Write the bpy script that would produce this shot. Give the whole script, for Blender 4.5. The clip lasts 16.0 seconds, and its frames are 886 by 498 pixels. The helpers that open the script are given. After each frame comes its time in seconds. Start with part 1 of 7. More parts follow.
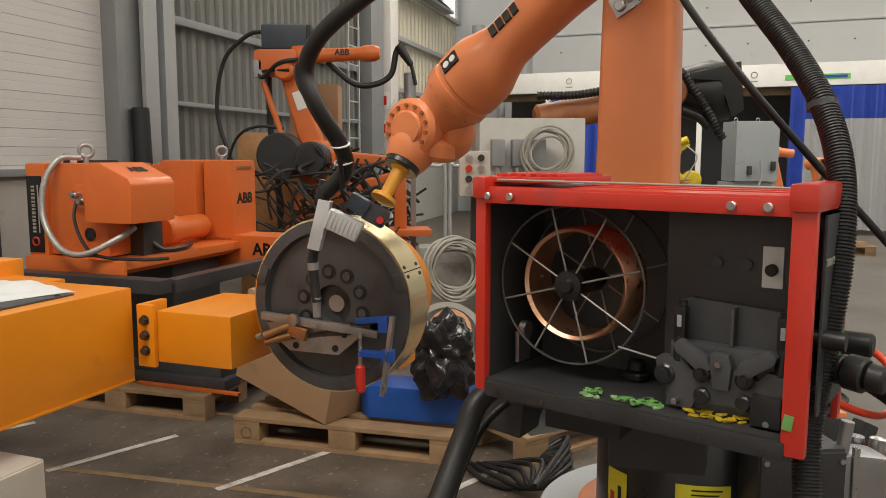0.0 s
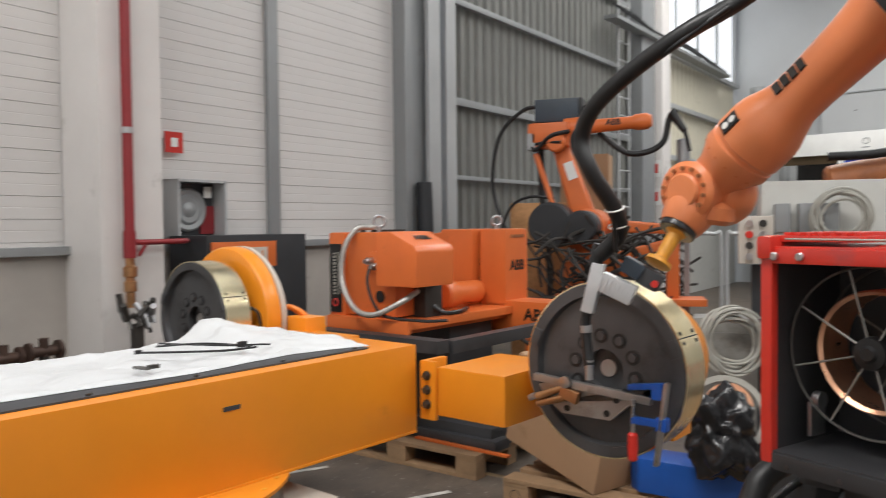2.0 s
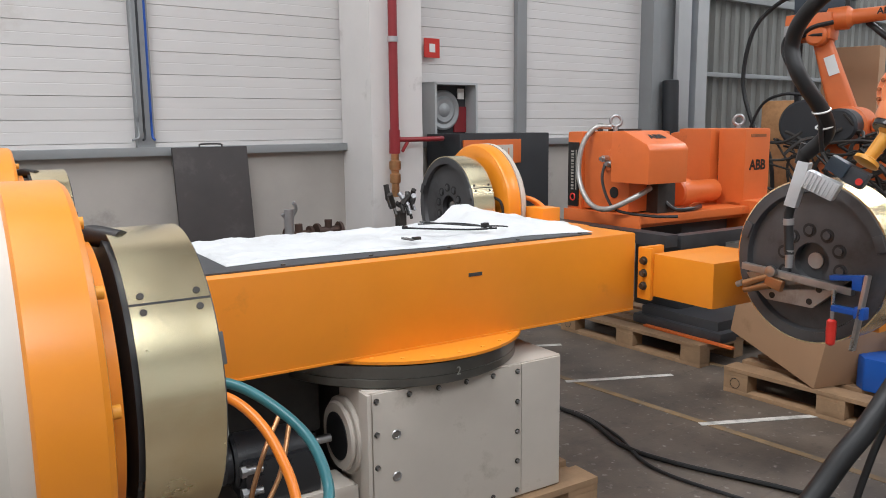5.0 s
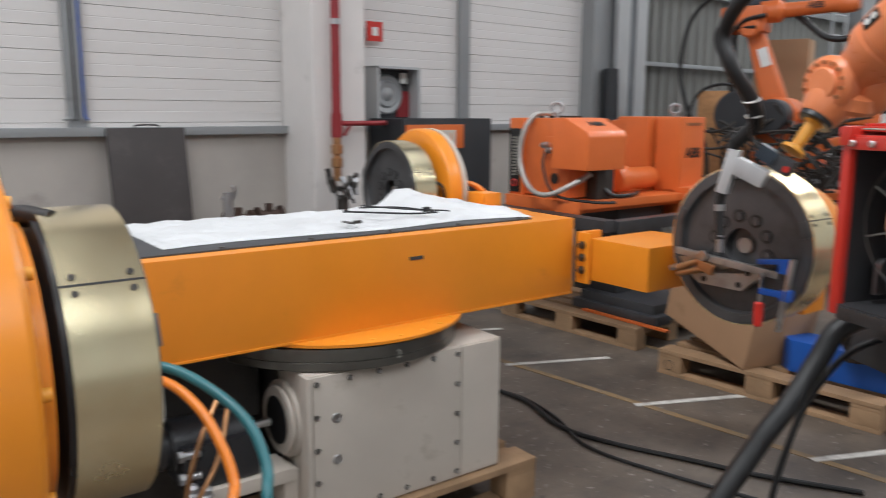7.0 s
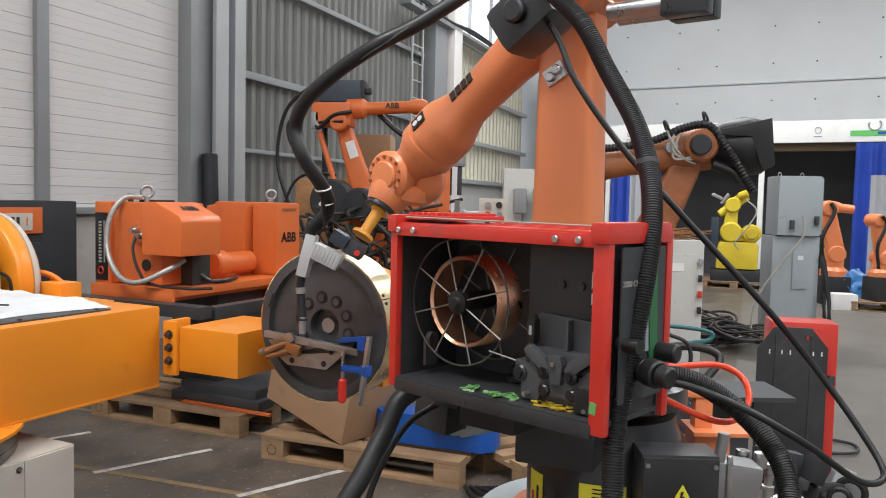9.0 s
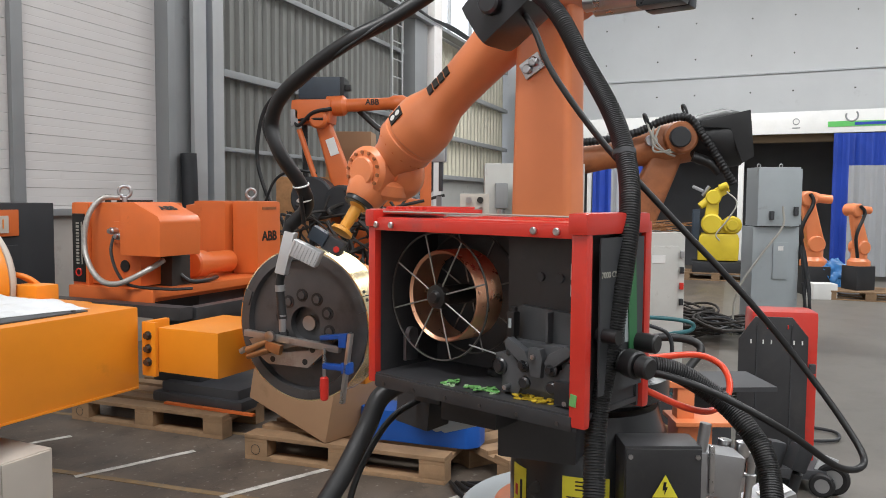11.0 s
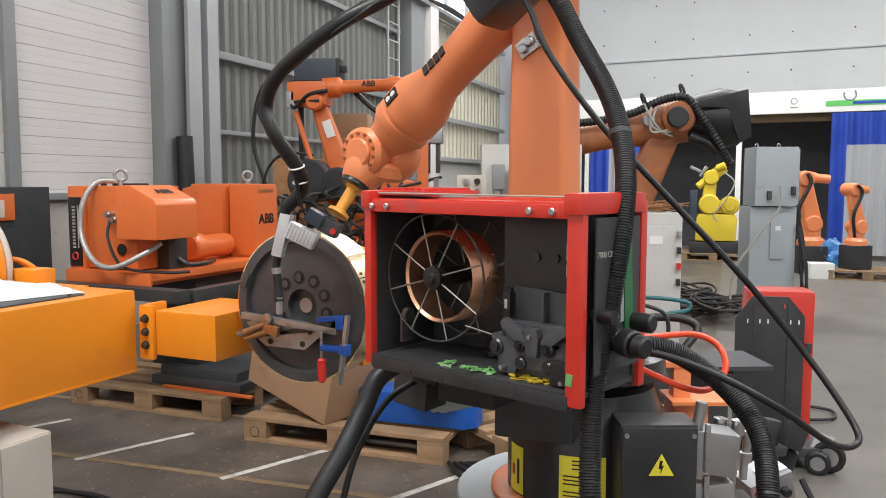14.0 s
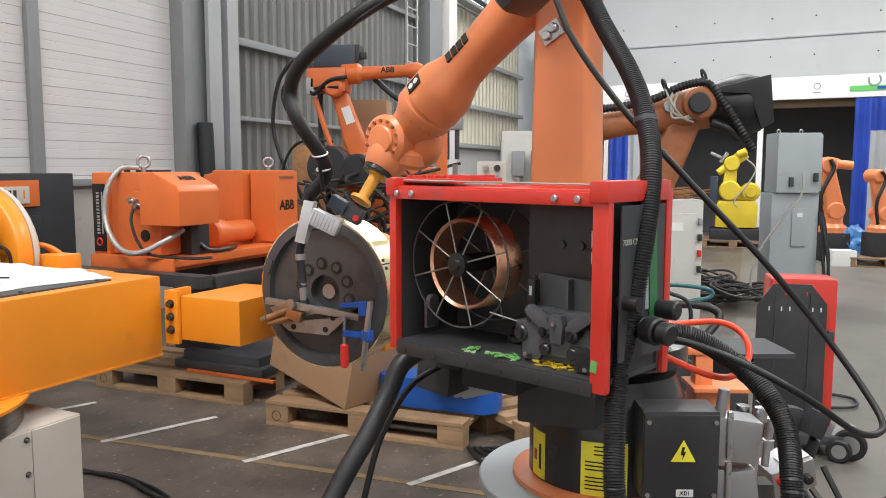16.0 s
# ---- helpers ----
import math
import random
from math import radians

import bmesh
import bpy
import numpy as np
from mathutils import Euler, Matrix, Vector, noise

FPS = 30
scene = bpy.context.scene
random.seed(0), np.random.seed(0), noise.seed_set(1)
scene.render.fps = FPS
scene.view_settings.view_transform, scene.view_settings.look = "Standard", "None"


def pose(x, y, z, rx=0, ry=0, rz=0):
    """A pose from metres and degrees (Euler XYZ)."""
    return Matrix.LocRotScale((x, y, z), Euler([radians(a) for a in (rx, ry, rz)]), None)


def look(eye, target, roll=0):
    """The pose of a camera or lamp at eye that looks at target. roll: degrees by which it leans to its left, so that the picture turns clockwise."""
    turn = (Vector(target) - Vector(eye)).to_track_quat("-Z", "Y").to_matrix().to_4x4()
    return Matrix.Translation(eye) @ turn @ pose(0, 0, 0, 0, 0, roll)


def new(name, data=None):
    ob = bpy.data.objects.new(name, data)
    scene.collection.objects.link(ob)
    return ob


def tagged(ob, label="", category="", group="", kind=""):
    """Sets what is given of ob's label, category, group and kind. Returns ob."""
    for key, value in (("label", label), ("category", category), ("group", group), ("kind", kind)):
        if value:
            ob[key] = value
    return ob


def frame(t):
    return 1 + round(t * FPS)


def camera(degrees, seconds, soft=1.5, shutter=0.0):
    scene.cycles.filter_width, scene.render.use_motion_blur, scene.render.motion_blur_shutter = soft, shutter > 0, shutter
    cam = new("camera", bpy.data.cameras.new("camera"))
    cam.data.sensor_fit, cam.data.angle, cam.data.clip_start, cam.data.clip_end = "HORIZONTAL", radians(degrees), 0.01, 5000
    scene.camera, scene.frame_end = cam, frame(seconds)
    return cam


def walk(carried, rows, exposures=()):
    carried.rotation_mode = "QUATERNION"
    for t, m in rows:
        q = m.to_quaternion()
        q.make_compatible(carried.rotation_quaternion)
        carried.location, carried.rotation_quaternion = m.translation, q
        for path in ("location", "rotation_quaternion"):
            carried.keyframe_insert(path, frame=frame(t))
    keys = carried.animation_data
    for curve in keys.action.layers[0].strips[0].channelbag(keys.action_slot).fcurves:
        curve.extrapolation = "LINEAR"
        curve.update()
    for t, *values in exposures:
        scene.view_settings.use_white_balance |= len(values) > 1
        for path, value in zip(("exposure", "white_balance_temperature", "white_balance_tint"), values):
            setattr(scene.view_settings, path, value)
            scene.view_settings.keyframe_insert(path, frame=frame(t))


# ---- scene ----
cam = camera(58.7, 16.0, soft=0.9, shutter=0.35)
PATH = [
    (0, (0.32, -0.131, 1.493), (0.224, 1.853, 1.253), 0.1),
    (0.5, (0.317, -0.133, 1.497), (0.218, 1.851, 1.269), 0.2),
    (1, (0.318, -0.144, 1.496), (0.194, 1.846, 1.339), -0.1),
    (1.5, (0.276, -0.124, 1.477), (-0.079, 1.843, 1.418), 0.3),
    (2, (0.313, -0.176, 1.477), (-0.438, 1.677, 1.417), -0.6),
    (2.5, (0.35, -0.242, 1.476), (-0.601, 1.51, 1.326), -0.5),
    (3, (0.391, -0.361, 1.463), (-0.647, 1.331, 1.217), -1.0),
    (3.5, (0.481, -0.423, 1.459), (-0.593, 1.235, 1.15), -0.5),
    (4, (0.578, -0.423, 1.47), (-0.507, 1.229, 1.164), 0.2),
    (4.5, (0.589, -0.472, 1.485), (-0.575, 1.125, 1.181), -0.1),
    (4.7, (0.587, -0.497, 1.483), (-0.678, 1.023, 1.183), -0.8),
    (6.8, (0.593, -0.512, 1.484), (-0.675, 1.0, 1.149), 0.3),
    (7, (0.6, -0.507, 1.478), (-0.552, 1.084, 1.135), 0.3),
    (7.5, (0.619, -0.51, 1.48), (-0.251, 1.258, 1.137), 1.0),
    (8, (0.646, -0.486, 1.485), (0.051, 1.415, 1.302), 1.0),
    (8.5, (0.666, -0.473, 1.485), (0.267, 1.483, 1.351), 1.2),
    (9, (0.682, -0.463, 1.484), (0.395, 1.513, 1.364), 1.3),
    (9.5, (0.686, -0.455, 1.48), (0.431, 1.525, 1.363), 1.0),
    (12, (0.694, -0.442, 1.475), (0.448, 1.538, 1.336), 0.2),
    (12.5, (0.688, -0.437, 1.471), (0.444, 1.543, 1.327), 0.1),
    (13, (0.693, -0.437, 1.475), (0.448, 1.542, 1.325), 0.1),
    (13.5, (0.69, -0.436, 1.472), (0.446, 1.543, 1.315), 0.1),
    (14, (0.696, -0.445, 1.475), (0.456, 1.533, 1.302), 0.1),
    (14.5, (0.69, -0.456, 1.476), (0.436, 1.518, 1.286), 0.1),
    (15, (0.691, -0.455, 1.472), (0.428, 1.518, 1.27), 0.0),
    (15.5, (0.689, -0.456, 1.478), (0.415, 1.515, 1.271), 0.1),
    (16, (0.682, -0.46, 1.478), (0.399, 1.509, 1.27), 0.1),
]
walk(cam, [(t, look(eye, target, roll)) for t, eye, target, roll in PATH],
     [(0.0, -0.50, 7300, 10), (0.5, -0.33, 6800, 10), (1.0, -0.32, 6600, 10), (1.6, -0.28, 6500, 10), (2.5, -0.28, 6400, 10), (3.5, -0.18, 6100, 10), (4.5, -0.11, 6100, 10), (7.0, -0.28, 6100, 10),
      (8.0, -0.13, 6250, 10), (9.5, -0.18, 6250, 10), (12.0, -0.20, 6300, 10), (12.8, -0.18, 6300, 10), (13.6, -0.03, 6350, 10), (14.5, 0.07, 6350, 10), (16.0, 0.09, 6350, 10)])

# ---- world, daylight and hall lights ----
world = bpy.data.worlds.new("sky")
world.use_nodes = True
scene.world = world
wn = world.node_tree.nodes
sky = wn.new("ShaderNodeTexSky")
sky.sky_type = "NISHITA"
sky.sun_disc = False
sky.sun_elevation, sky.sun_rotation = radians(45), radians(200)
wn["Background"].inputs["Strength"].default_value = 0.12
world.node_tree.links.new(sky.outputs["Color"], wn["Background"].inputs["Color"])
sun_data = bpy.data.lights.new("sun", "SUN")
sun_data.energy, sun_data.angle, sun_data.color = 0.8, radians(12), (1.0, 0.96, 0.9)
sun = new("sun", sun_data)
sun.matrix_world = look((0, 0, 30), (6, 18, 0))

HALL = pose(0, 0, 0, 0, 0, 77)          # x along the left wall, y towards it


def skylight(x, y, sx, sy, power, col=(1.0, 0.985, 0.95)):
    d = bpy.data.lights.new("skylight", "AREA")
    d.shape, d.size, d.size_y, d.energy, d.color = "RECTANGLE", sx, sy, power, col
    o = new("skylight", d)
    o.matrix_world = HALL @ pose(x, y, 8.02)


for sx, left, right in ((-1.5, 540, 560), (5.5, 60, 430), (12.5, 650, 560)):
    skylight(sx, 1.0, 2.4, 5.0, left)
    skylight(sx, -6.5, 2.4, 5.0, right)

# ---- materials ----


def mat(name, col, rough=0.5, metal=0.0, var=0.12, scale=6.0, bump=0.05, bscale=60.0, dirt=None, dirt_amount=0.0, dirt_scale=3.0, clear=0.0, dark=None):
    m = bpy.data.materials.new(name)
    m.use_nodes = True
    nt = m.node_tree
    b = nt.nodes["Principled BSDF"]
    tc = nt.nodes.new("ShaderNodeTexCoord")
    geo = nt.nodes.new("ShaderNodeObjectInfo")

    def noise_node(s, detail=6.0, r=0.6):
        n = nt.nodes.new("ShaderNodeTexNoise")
        n.inputs["Scale"].default_value, n.inputs["Detail"].default_value, n.inputs["Roughness"].default_value = s, detail, r
        nt.links.new(tc.outputs["Object"], n.inputs["Vector"])
        return n

    big, fine = noise_node(scale), noise_node(bscale, 4.0)
    ramp = nt.nodes.new("ShaderNodeValToRGB")
    lo = dark or tuple(c * (1 - var) for c in col)
    ramp.color_ramp.elements[0].position, ramp.color_ramp.elements[1].position = 0.3, 0.7
    ramp.color_ramp.elements[0].color = (*lo, 1)
    ramp.color_ramp.elements[1].color = (*(min(1, c * (1 + var * 0.6)) for c in col), 1)
    nt.links.new(big.outputs["Fac"], ramp.inputs["Fac"])
    out = ramp.outputs["Color"]
    hsv = nt.nodes.new("ShaderNodeHueSaturation")
    mr = nt.nodes.new("ShaderNodeMapRange")
    mr.inputs["To Min"].default_value, mr.inputs["To Max"].default_value = 1 - var * 0.5, 1 + var * 0.5
    nt.links.new(geo.outputs["Random"], mr.inputs["Value"])
    nt.links.new(mr.outputs["Result"], hsv.inputs["Value"])
    nt.links.new(out, hsv.inputs["Color"])
    out = hsv.outputs["Color"]
    if dirt:
        dn = noise_node(dirt_scale, 8.0, 0.7)
        dr = nt.nodes.new("ShaderNodeMapRange")
        dr.inputs["From Min"].default_value, dr.inputs["From Max"].default_value = 0.68 - dirt_amount * 0.35, 0.78
        mix = nt.nodes.new("ShaderNodeMix")
        mix.data_type = "RGBA"
        nt.links.new(dn.outputs["Fac"], dr.inputs["Value"])
        nt.links.new(dr.outputs["Result"], mix.inputs["Factor"])
        nt.links.new(out, mix.inputs["A"])
        mix.inputs["B"].default_value = (*dirt, 1)
        out = mix.outputs["Result"]
    nt.links.new(out, b.inputs["Base Color"])
    b.inputs["Metallic"].default_value = metal
    rr = nt.nodes.new("ShaderNodeMapRange")
    rr.inputs["To Min"].default_value, rr.inputs["To Max"].default_value = max(0.03, rough - 0.12), min(1, rough + 0.12)
    nt.links.new(big.outputs["Fac"], rr.inputs["Value"])
    nt.links.new(rr.outputs["Result"], b.inputs["Roughness"])
    b.inputs["Coat Weight"].default_value = clear
    b.inputs["Coat Roughness"].default_value = 0.15
    if bump:
        bp = nt.nodes.new("ShaderNodeBump")
        bp.inputs["Strength"].default_value, bp.inputs["Distance"].default_value = bump, 0.004
        nt.links.new(fine.outputs["Fac"], bp.inputs["Height"])
        nt.links.new(bp.outputs["Normal"], b.inputs["Normal"])
    return m


M = {
    "amber": mat("amber_paint", (0.82, 0.275, 0.016), 0.34, 0, 0.07, 3, 0.04, 90, (0.55, 0.2, 0.02), 0.15, 2.2, 0.25),
    "orange": mat("orange_paint", (0.68, 0.155, 0.034), 0.42, 0, 0.08, 4, 0.05, 80, (0.35, 0.08, 0.02), 0.2, 3.5, 0.12),
    "robot": mat("robot_paint", (0.80, 0.25, 0.095), 0.34, 0, 0.06, 4, 0.04, 70, (0.5, 0.13, 0.04), 0.12, 3, 0.2),
    "rust": mat("rusty_orange_paint", (0.36, 0.125, 0.045), 0.5, 0, 0.25, 5, 0.08, 60, (0.10, 0.04, 0.022), 0.5, 4),
    "oldrust": mat("dark_rusty_iron", (0.07, 0.04, 0.03), 0.6, 0.3, 0.3, 14, 0.15, 60, (0.12, 0.06, 0.03), 0.4, 12),
    "drivegrey": mat("dark_grey_casting", (0.075, 0.078, 0.084), 0.5, 0.1, 0.2, 9, 0.1, 120, (0.045, 0.045, 0.047), 0.3, 8),
    "yellowarm": mat("yellow_paint", (0.66, 0.50, 0.03), 0.4, 0, 0.08, 4, 0.04),
    "deepyellow": mat("extension_yellow_orange", (0.80, 0.36, 0.04), 0.4, 0, 0.1, 6, 0.04),
    "red": mat("red_plastic", (0.60, 0.035, 0.022), 0.34, 0, 0.08, 4, 0.06, 120, (0.36, 0.06, 0.06), 0.3, 9, 0.4),
    "redpipe": mat("red_pipe_paint", (0.26, 0.02, 0.025), 0.45, 0, 0.12, 5, 0.05),
    "blackbox": mat("black_sheet", (0.038, 0.038, 0.041), 0.45, 0, 0.3, 5, 0.06, 80, (0.06, 0.057, 0.054), 0.4, 6),
    "black": mat("black_rubber", (0.012, 0.012, 0.013), 0.45, 0, 0.3, 8, 0.06),
    "blackgloss": mat("black_painted_casting", (0.02, 0.021, 0.024), 0.3, 0, 0.25, 4, 0.05, 60, (0.04, 0.04, 0.045), 0.2, 3, 0.2),
    "charcoal": mat("charcoal_plate", (0.046, 0.048, 0.053), 0.5, 0, 0.2, 5, 0.05, 60, (0.07, 0.07, 0.075), 0.3, 3),
    "disc": mat("oiled_dark_steel", (0.10, 0.10, 0.105), 0.42, 0.5, 0.22, 5, 0.06, 60, (0.03, 0.026, 0.024), 0.4, 4),
    "steel": mat("bright_steel", (0.55, 0.55, 0.56), 0.3, 1.0, 0.12, 12, 0.04, 100),
    "mill": mat("milled_steel_plate", (0.40, 0.39, 0.38), 0.38, 0.8, 0.15, 10, 0.05, 120, (0.2, 0.16, 0.12), 0.35, 8),
    "spoke": mat("dull_zinc_wire", (0.30, 0.29, 0.27), 0.5, 0.6, 0.2, 20, 0.05),
    "darksteel": mat("dark_steel", (0.11, 0.105, 0.1), 0.4, 0.8, 0.2, 8, 0.05, 90),
    "turned": mat("turned_dark_steel", (0.16, 0.155, 0.14), 0.36, 0.85, 0.2, 5, 0.05, 60, (0.09, 0.08, 0.065), 0.4, 4),
    "brass": mat("lacquered_brass", (0.97, 0.84, 0.56), 0.24, 1.0, 0.10, 5, 0.10, 9, (0.80, 0.62, 0.32), 0.5, 1.6),
    "copper": mat("copper_wire", (0.80, 0.43, 0.27), 0.30, 0.95, 0.1, 30, 0.05, 200),
    "bronze": mat("clamp_bronze", (0.50, 0.27, 0.13), 0.36, 0.9, 0.2, 20, 0.05),
    "beige": mat("beige_paint", (0.54, 0.49, 0.43), 0.5, 0, 0.08, 3, 0.05, 90, (0.3, 0.26, 0.2), 0.22, 3),
    "grimy": mat("grimy_grey_paint", (0.27, 0.265, 0.245), 0.55, 0, 0.15, 5, 0.06, 80, (0.10, 0.09, 0.075), 0.55, 7),
    "greycab": mat("grey_cabinet_paint", (0.36, 0.40, 0.42), 0.45, 0, 0.06, 3, 0.04, 80, (0.22, 0.22, 0.2), 0.2, 4),
    "lightcab": mat("light_grey_cabinet_paint", (0.55, 0.55, 0.52), 0.5, 0, 0.08, 4, 0.04, 80, (0.25, 0.22, 0.18), 0.25, 4),
    "alu": mat("cast_aluminium", (0.42, 0.42, 0.43), 0.42, 0.85, 0.12, 10, 0.06, 120),
    "silver": mat("silver_finned_body", (0.70, 0.70, 0.71), 0.36, 0.6, 0.08, 10, 0.04),
    "whitewall": mat("white_wall_panel", (0.63, 0.605, 0.59), 0.45, 0, 0.04, 0.8, 0.02, 30, (0.5, 0.46, 0.42), 0.14, 0.9),
    "concrete": mat("painted_concrete", (0.43, 0.395, 0.36), 0.8, 0, 0.12, 1.4, 0.12, 40, (0.22, 0.2, 0.18), 0.25, 1.6),
    "backwall": mat("light_plaster_wall", (0.65, 0.66, 0.66), 0.8, 0, 0.05, 0.8, 0.05, 30, (0.45, 0.45, 0.44), 0.15, 0.7),
    "column": mat("white_column_paint", (0.70, 0.67, 0.65), 0.7, 0, 0.06, 2, 0.06, 50, (0.4, 0.37, 0.34), 0.22, 2.5),
    "galv": mat("galvanised_grey", (0.30, 0.31, 0.315), 0.5, 0.35, 0.08, 2, 0.04, 60, (0.2, 0.2, 0.2), 0.2, 2),
    "galvlight": mat("light_grey_steel", (0.46, 0.47, 0.475), 0.5, 0.2, 0.07, 2, 0.04, 60, (0.3, 0.3, 0.3), 0.2, 2),
    "corrug": mat("corrugated_sheet", (0.205, 0.205, 0.193), 0.5, 0.3, 0.12, 1.5, 0.03, 40, (0.2, 0.19, 0.17), 0.25, 1.5),
    "corrugwarm": mat("cream_corrugated_sheet", (0.66, 0.62, 0.50), 0.5, 0.05, 0.1, 1.5, 0.03, 40, (0.3, 0.27, 0.2), 0.25, 1.5),
    "wood": mat("pallet_wood", (0.30, 0.19, 0.105), 0.75, 0, 0.25, 7, 0.25, 70, (0.18, 0.12, 0.07), 0.35, 6),
    "carton": mat("brown_cardboard", (0.38, 0.23, 0.13), 0.8, 0, 0.07, 3, 0.05, 60, (0.28, 0.17, 0.09), 0.2, 3),
    "blue": mat("blue_plastic", (0.012, 0.09, 0.40), 0.4, 0, 0.12, 5, 0.05),
    "bluecurtain": mat("blue_curtain", (0.02, 0.06, 0.38), 0.5, 0, 0.15, 3, 0.05),
    "bluefoil": mat("blue_foil", (0.05, 0.22, 0.55), 0.3, 0, 0.2, 8, 0.2),
    "clampblue": mat("clamp_blue", (0.01, 0.07, 0.34), 0.35, 0, 0.15, 10, 0.04),
    "clampred": mat("clamp_red", (0.60, 0.03, 0.02), 0.35, 0, 0.12, 10, 0.04),
    "yellow": mat("yellow_label", (0.85, 0.76, 0.05), 0.5, 0, 0.06, 12, 0.0),
    "white": mat("white_paint", (0.78, 0.78, 0.76), 0.5, 0, 0.05, 5, 0.02),
    "whiteline": mat("worn_white_floor_paint", (0.62, 0.60, 0.56), 0.7, 0, 0.1, 9, 0.05, 60, (0.12, 0.11, 0.10), 0.75, 9),
    "yellowline": mat("worn_yellow_floor_paint", (0.30, 0.19, 0.08), 0.7, 0, 0.2, 9, 0.05, 60, (0.12, 0.105, 0.09), 1.0, 10),
    "green": mat("green_tape", (0.16, 0.40, 0.12), 0.5, 0, 0.1, 10, 0.03),
    "palegreen": mat("pale_green_tape", (0.34, 0.50, 0.28), 0.5, 0, 0.15, 10, 0.03),
    "greenhose": mat("green_strap", (0.035, 0.16, 0.06), 0.5, 0, 0.15, 10, 0.03),
    "greensign": mat("green_sign", (0.12, 0.5, 0.12), 0.5, 0, 0.05, 10, 0.0),
    "gold": mat("yellow_crumpled_tape", (0.60, 0.42, 0.03), 0.45, 0, 0.2, 20, 0.06),
    "teal": mat("teal_hose", (0.03, 0.15, 0.17), 0.4, 0, 0.12, 8, 0.03),
    "orangehose": mat("orange_hose", (0.78, 0.22, 0.02), 0.35, 0, 0.1, 8, 0.03),
    "redhose": mat("red_hose", (0.75, 0.06, 0.02), 0.3, 0, 0.1, 8, 0.03),
    "greyhose": mat("grey_braided_hose", (0.40, 0.39, 0.37), 0.4, 0.5, 0.2, 60, 0.2, 250),
    "cablegrey": mat("grey_cable", (0.36, 0.35, 0.31), 0.5, 0, 0.1, 10, 0.03),
    "foil": mat("white_foam_foil", (0.66, 0.67, 0.68), 0.4, 0, 0.05, 8, 0.35, 30, (0.65, 0.66, 0.68), 0.3, 10),
    "pinksign": mat("black_sign", (0.01, 0.01, 0.01), 0.4, 0, 0.1, 10, 0.0),
    "ferrite": mat("machine_grime", (0.045, 0.04, 0.036), 0.55, 0.3, 0.3, 20, 0.1),
    "roof": mat("roof_sheet", (0.45, 0.45, 0.45), 0.6, 0.1, 0.06, 1, 0.03),
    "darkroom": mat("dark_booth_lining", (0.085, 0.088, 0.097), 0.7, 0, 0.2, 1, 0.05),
    "brownbeam": mat("brown_shutter", (0.17, 0.115, 0.06), 0.6, 0, 0.2, 3, 0.05),
    "purple": mat("plum_cable", (0.10, 0.03, 0.09), 0.4, 0, 0.1, 8, 0.02),
    "tube": mat("dark_tube", (0.025, 0.027, 0.031), 0.5, 0, 0.2, 4, 0.04),
    "boardplate": mat("dark_steel_board", (0.055, 0.048, 0.047), 0.55, 0.2, 0.2, 3, 0.06, 50, (0.1, 0.09, 0.085), 0.3, 3),
    "blueboxdark": mat("dark_blue_grey_box", (0.035, 0.05, 0.07), 0.4, 0, 0.2, 4, 0.04),
}


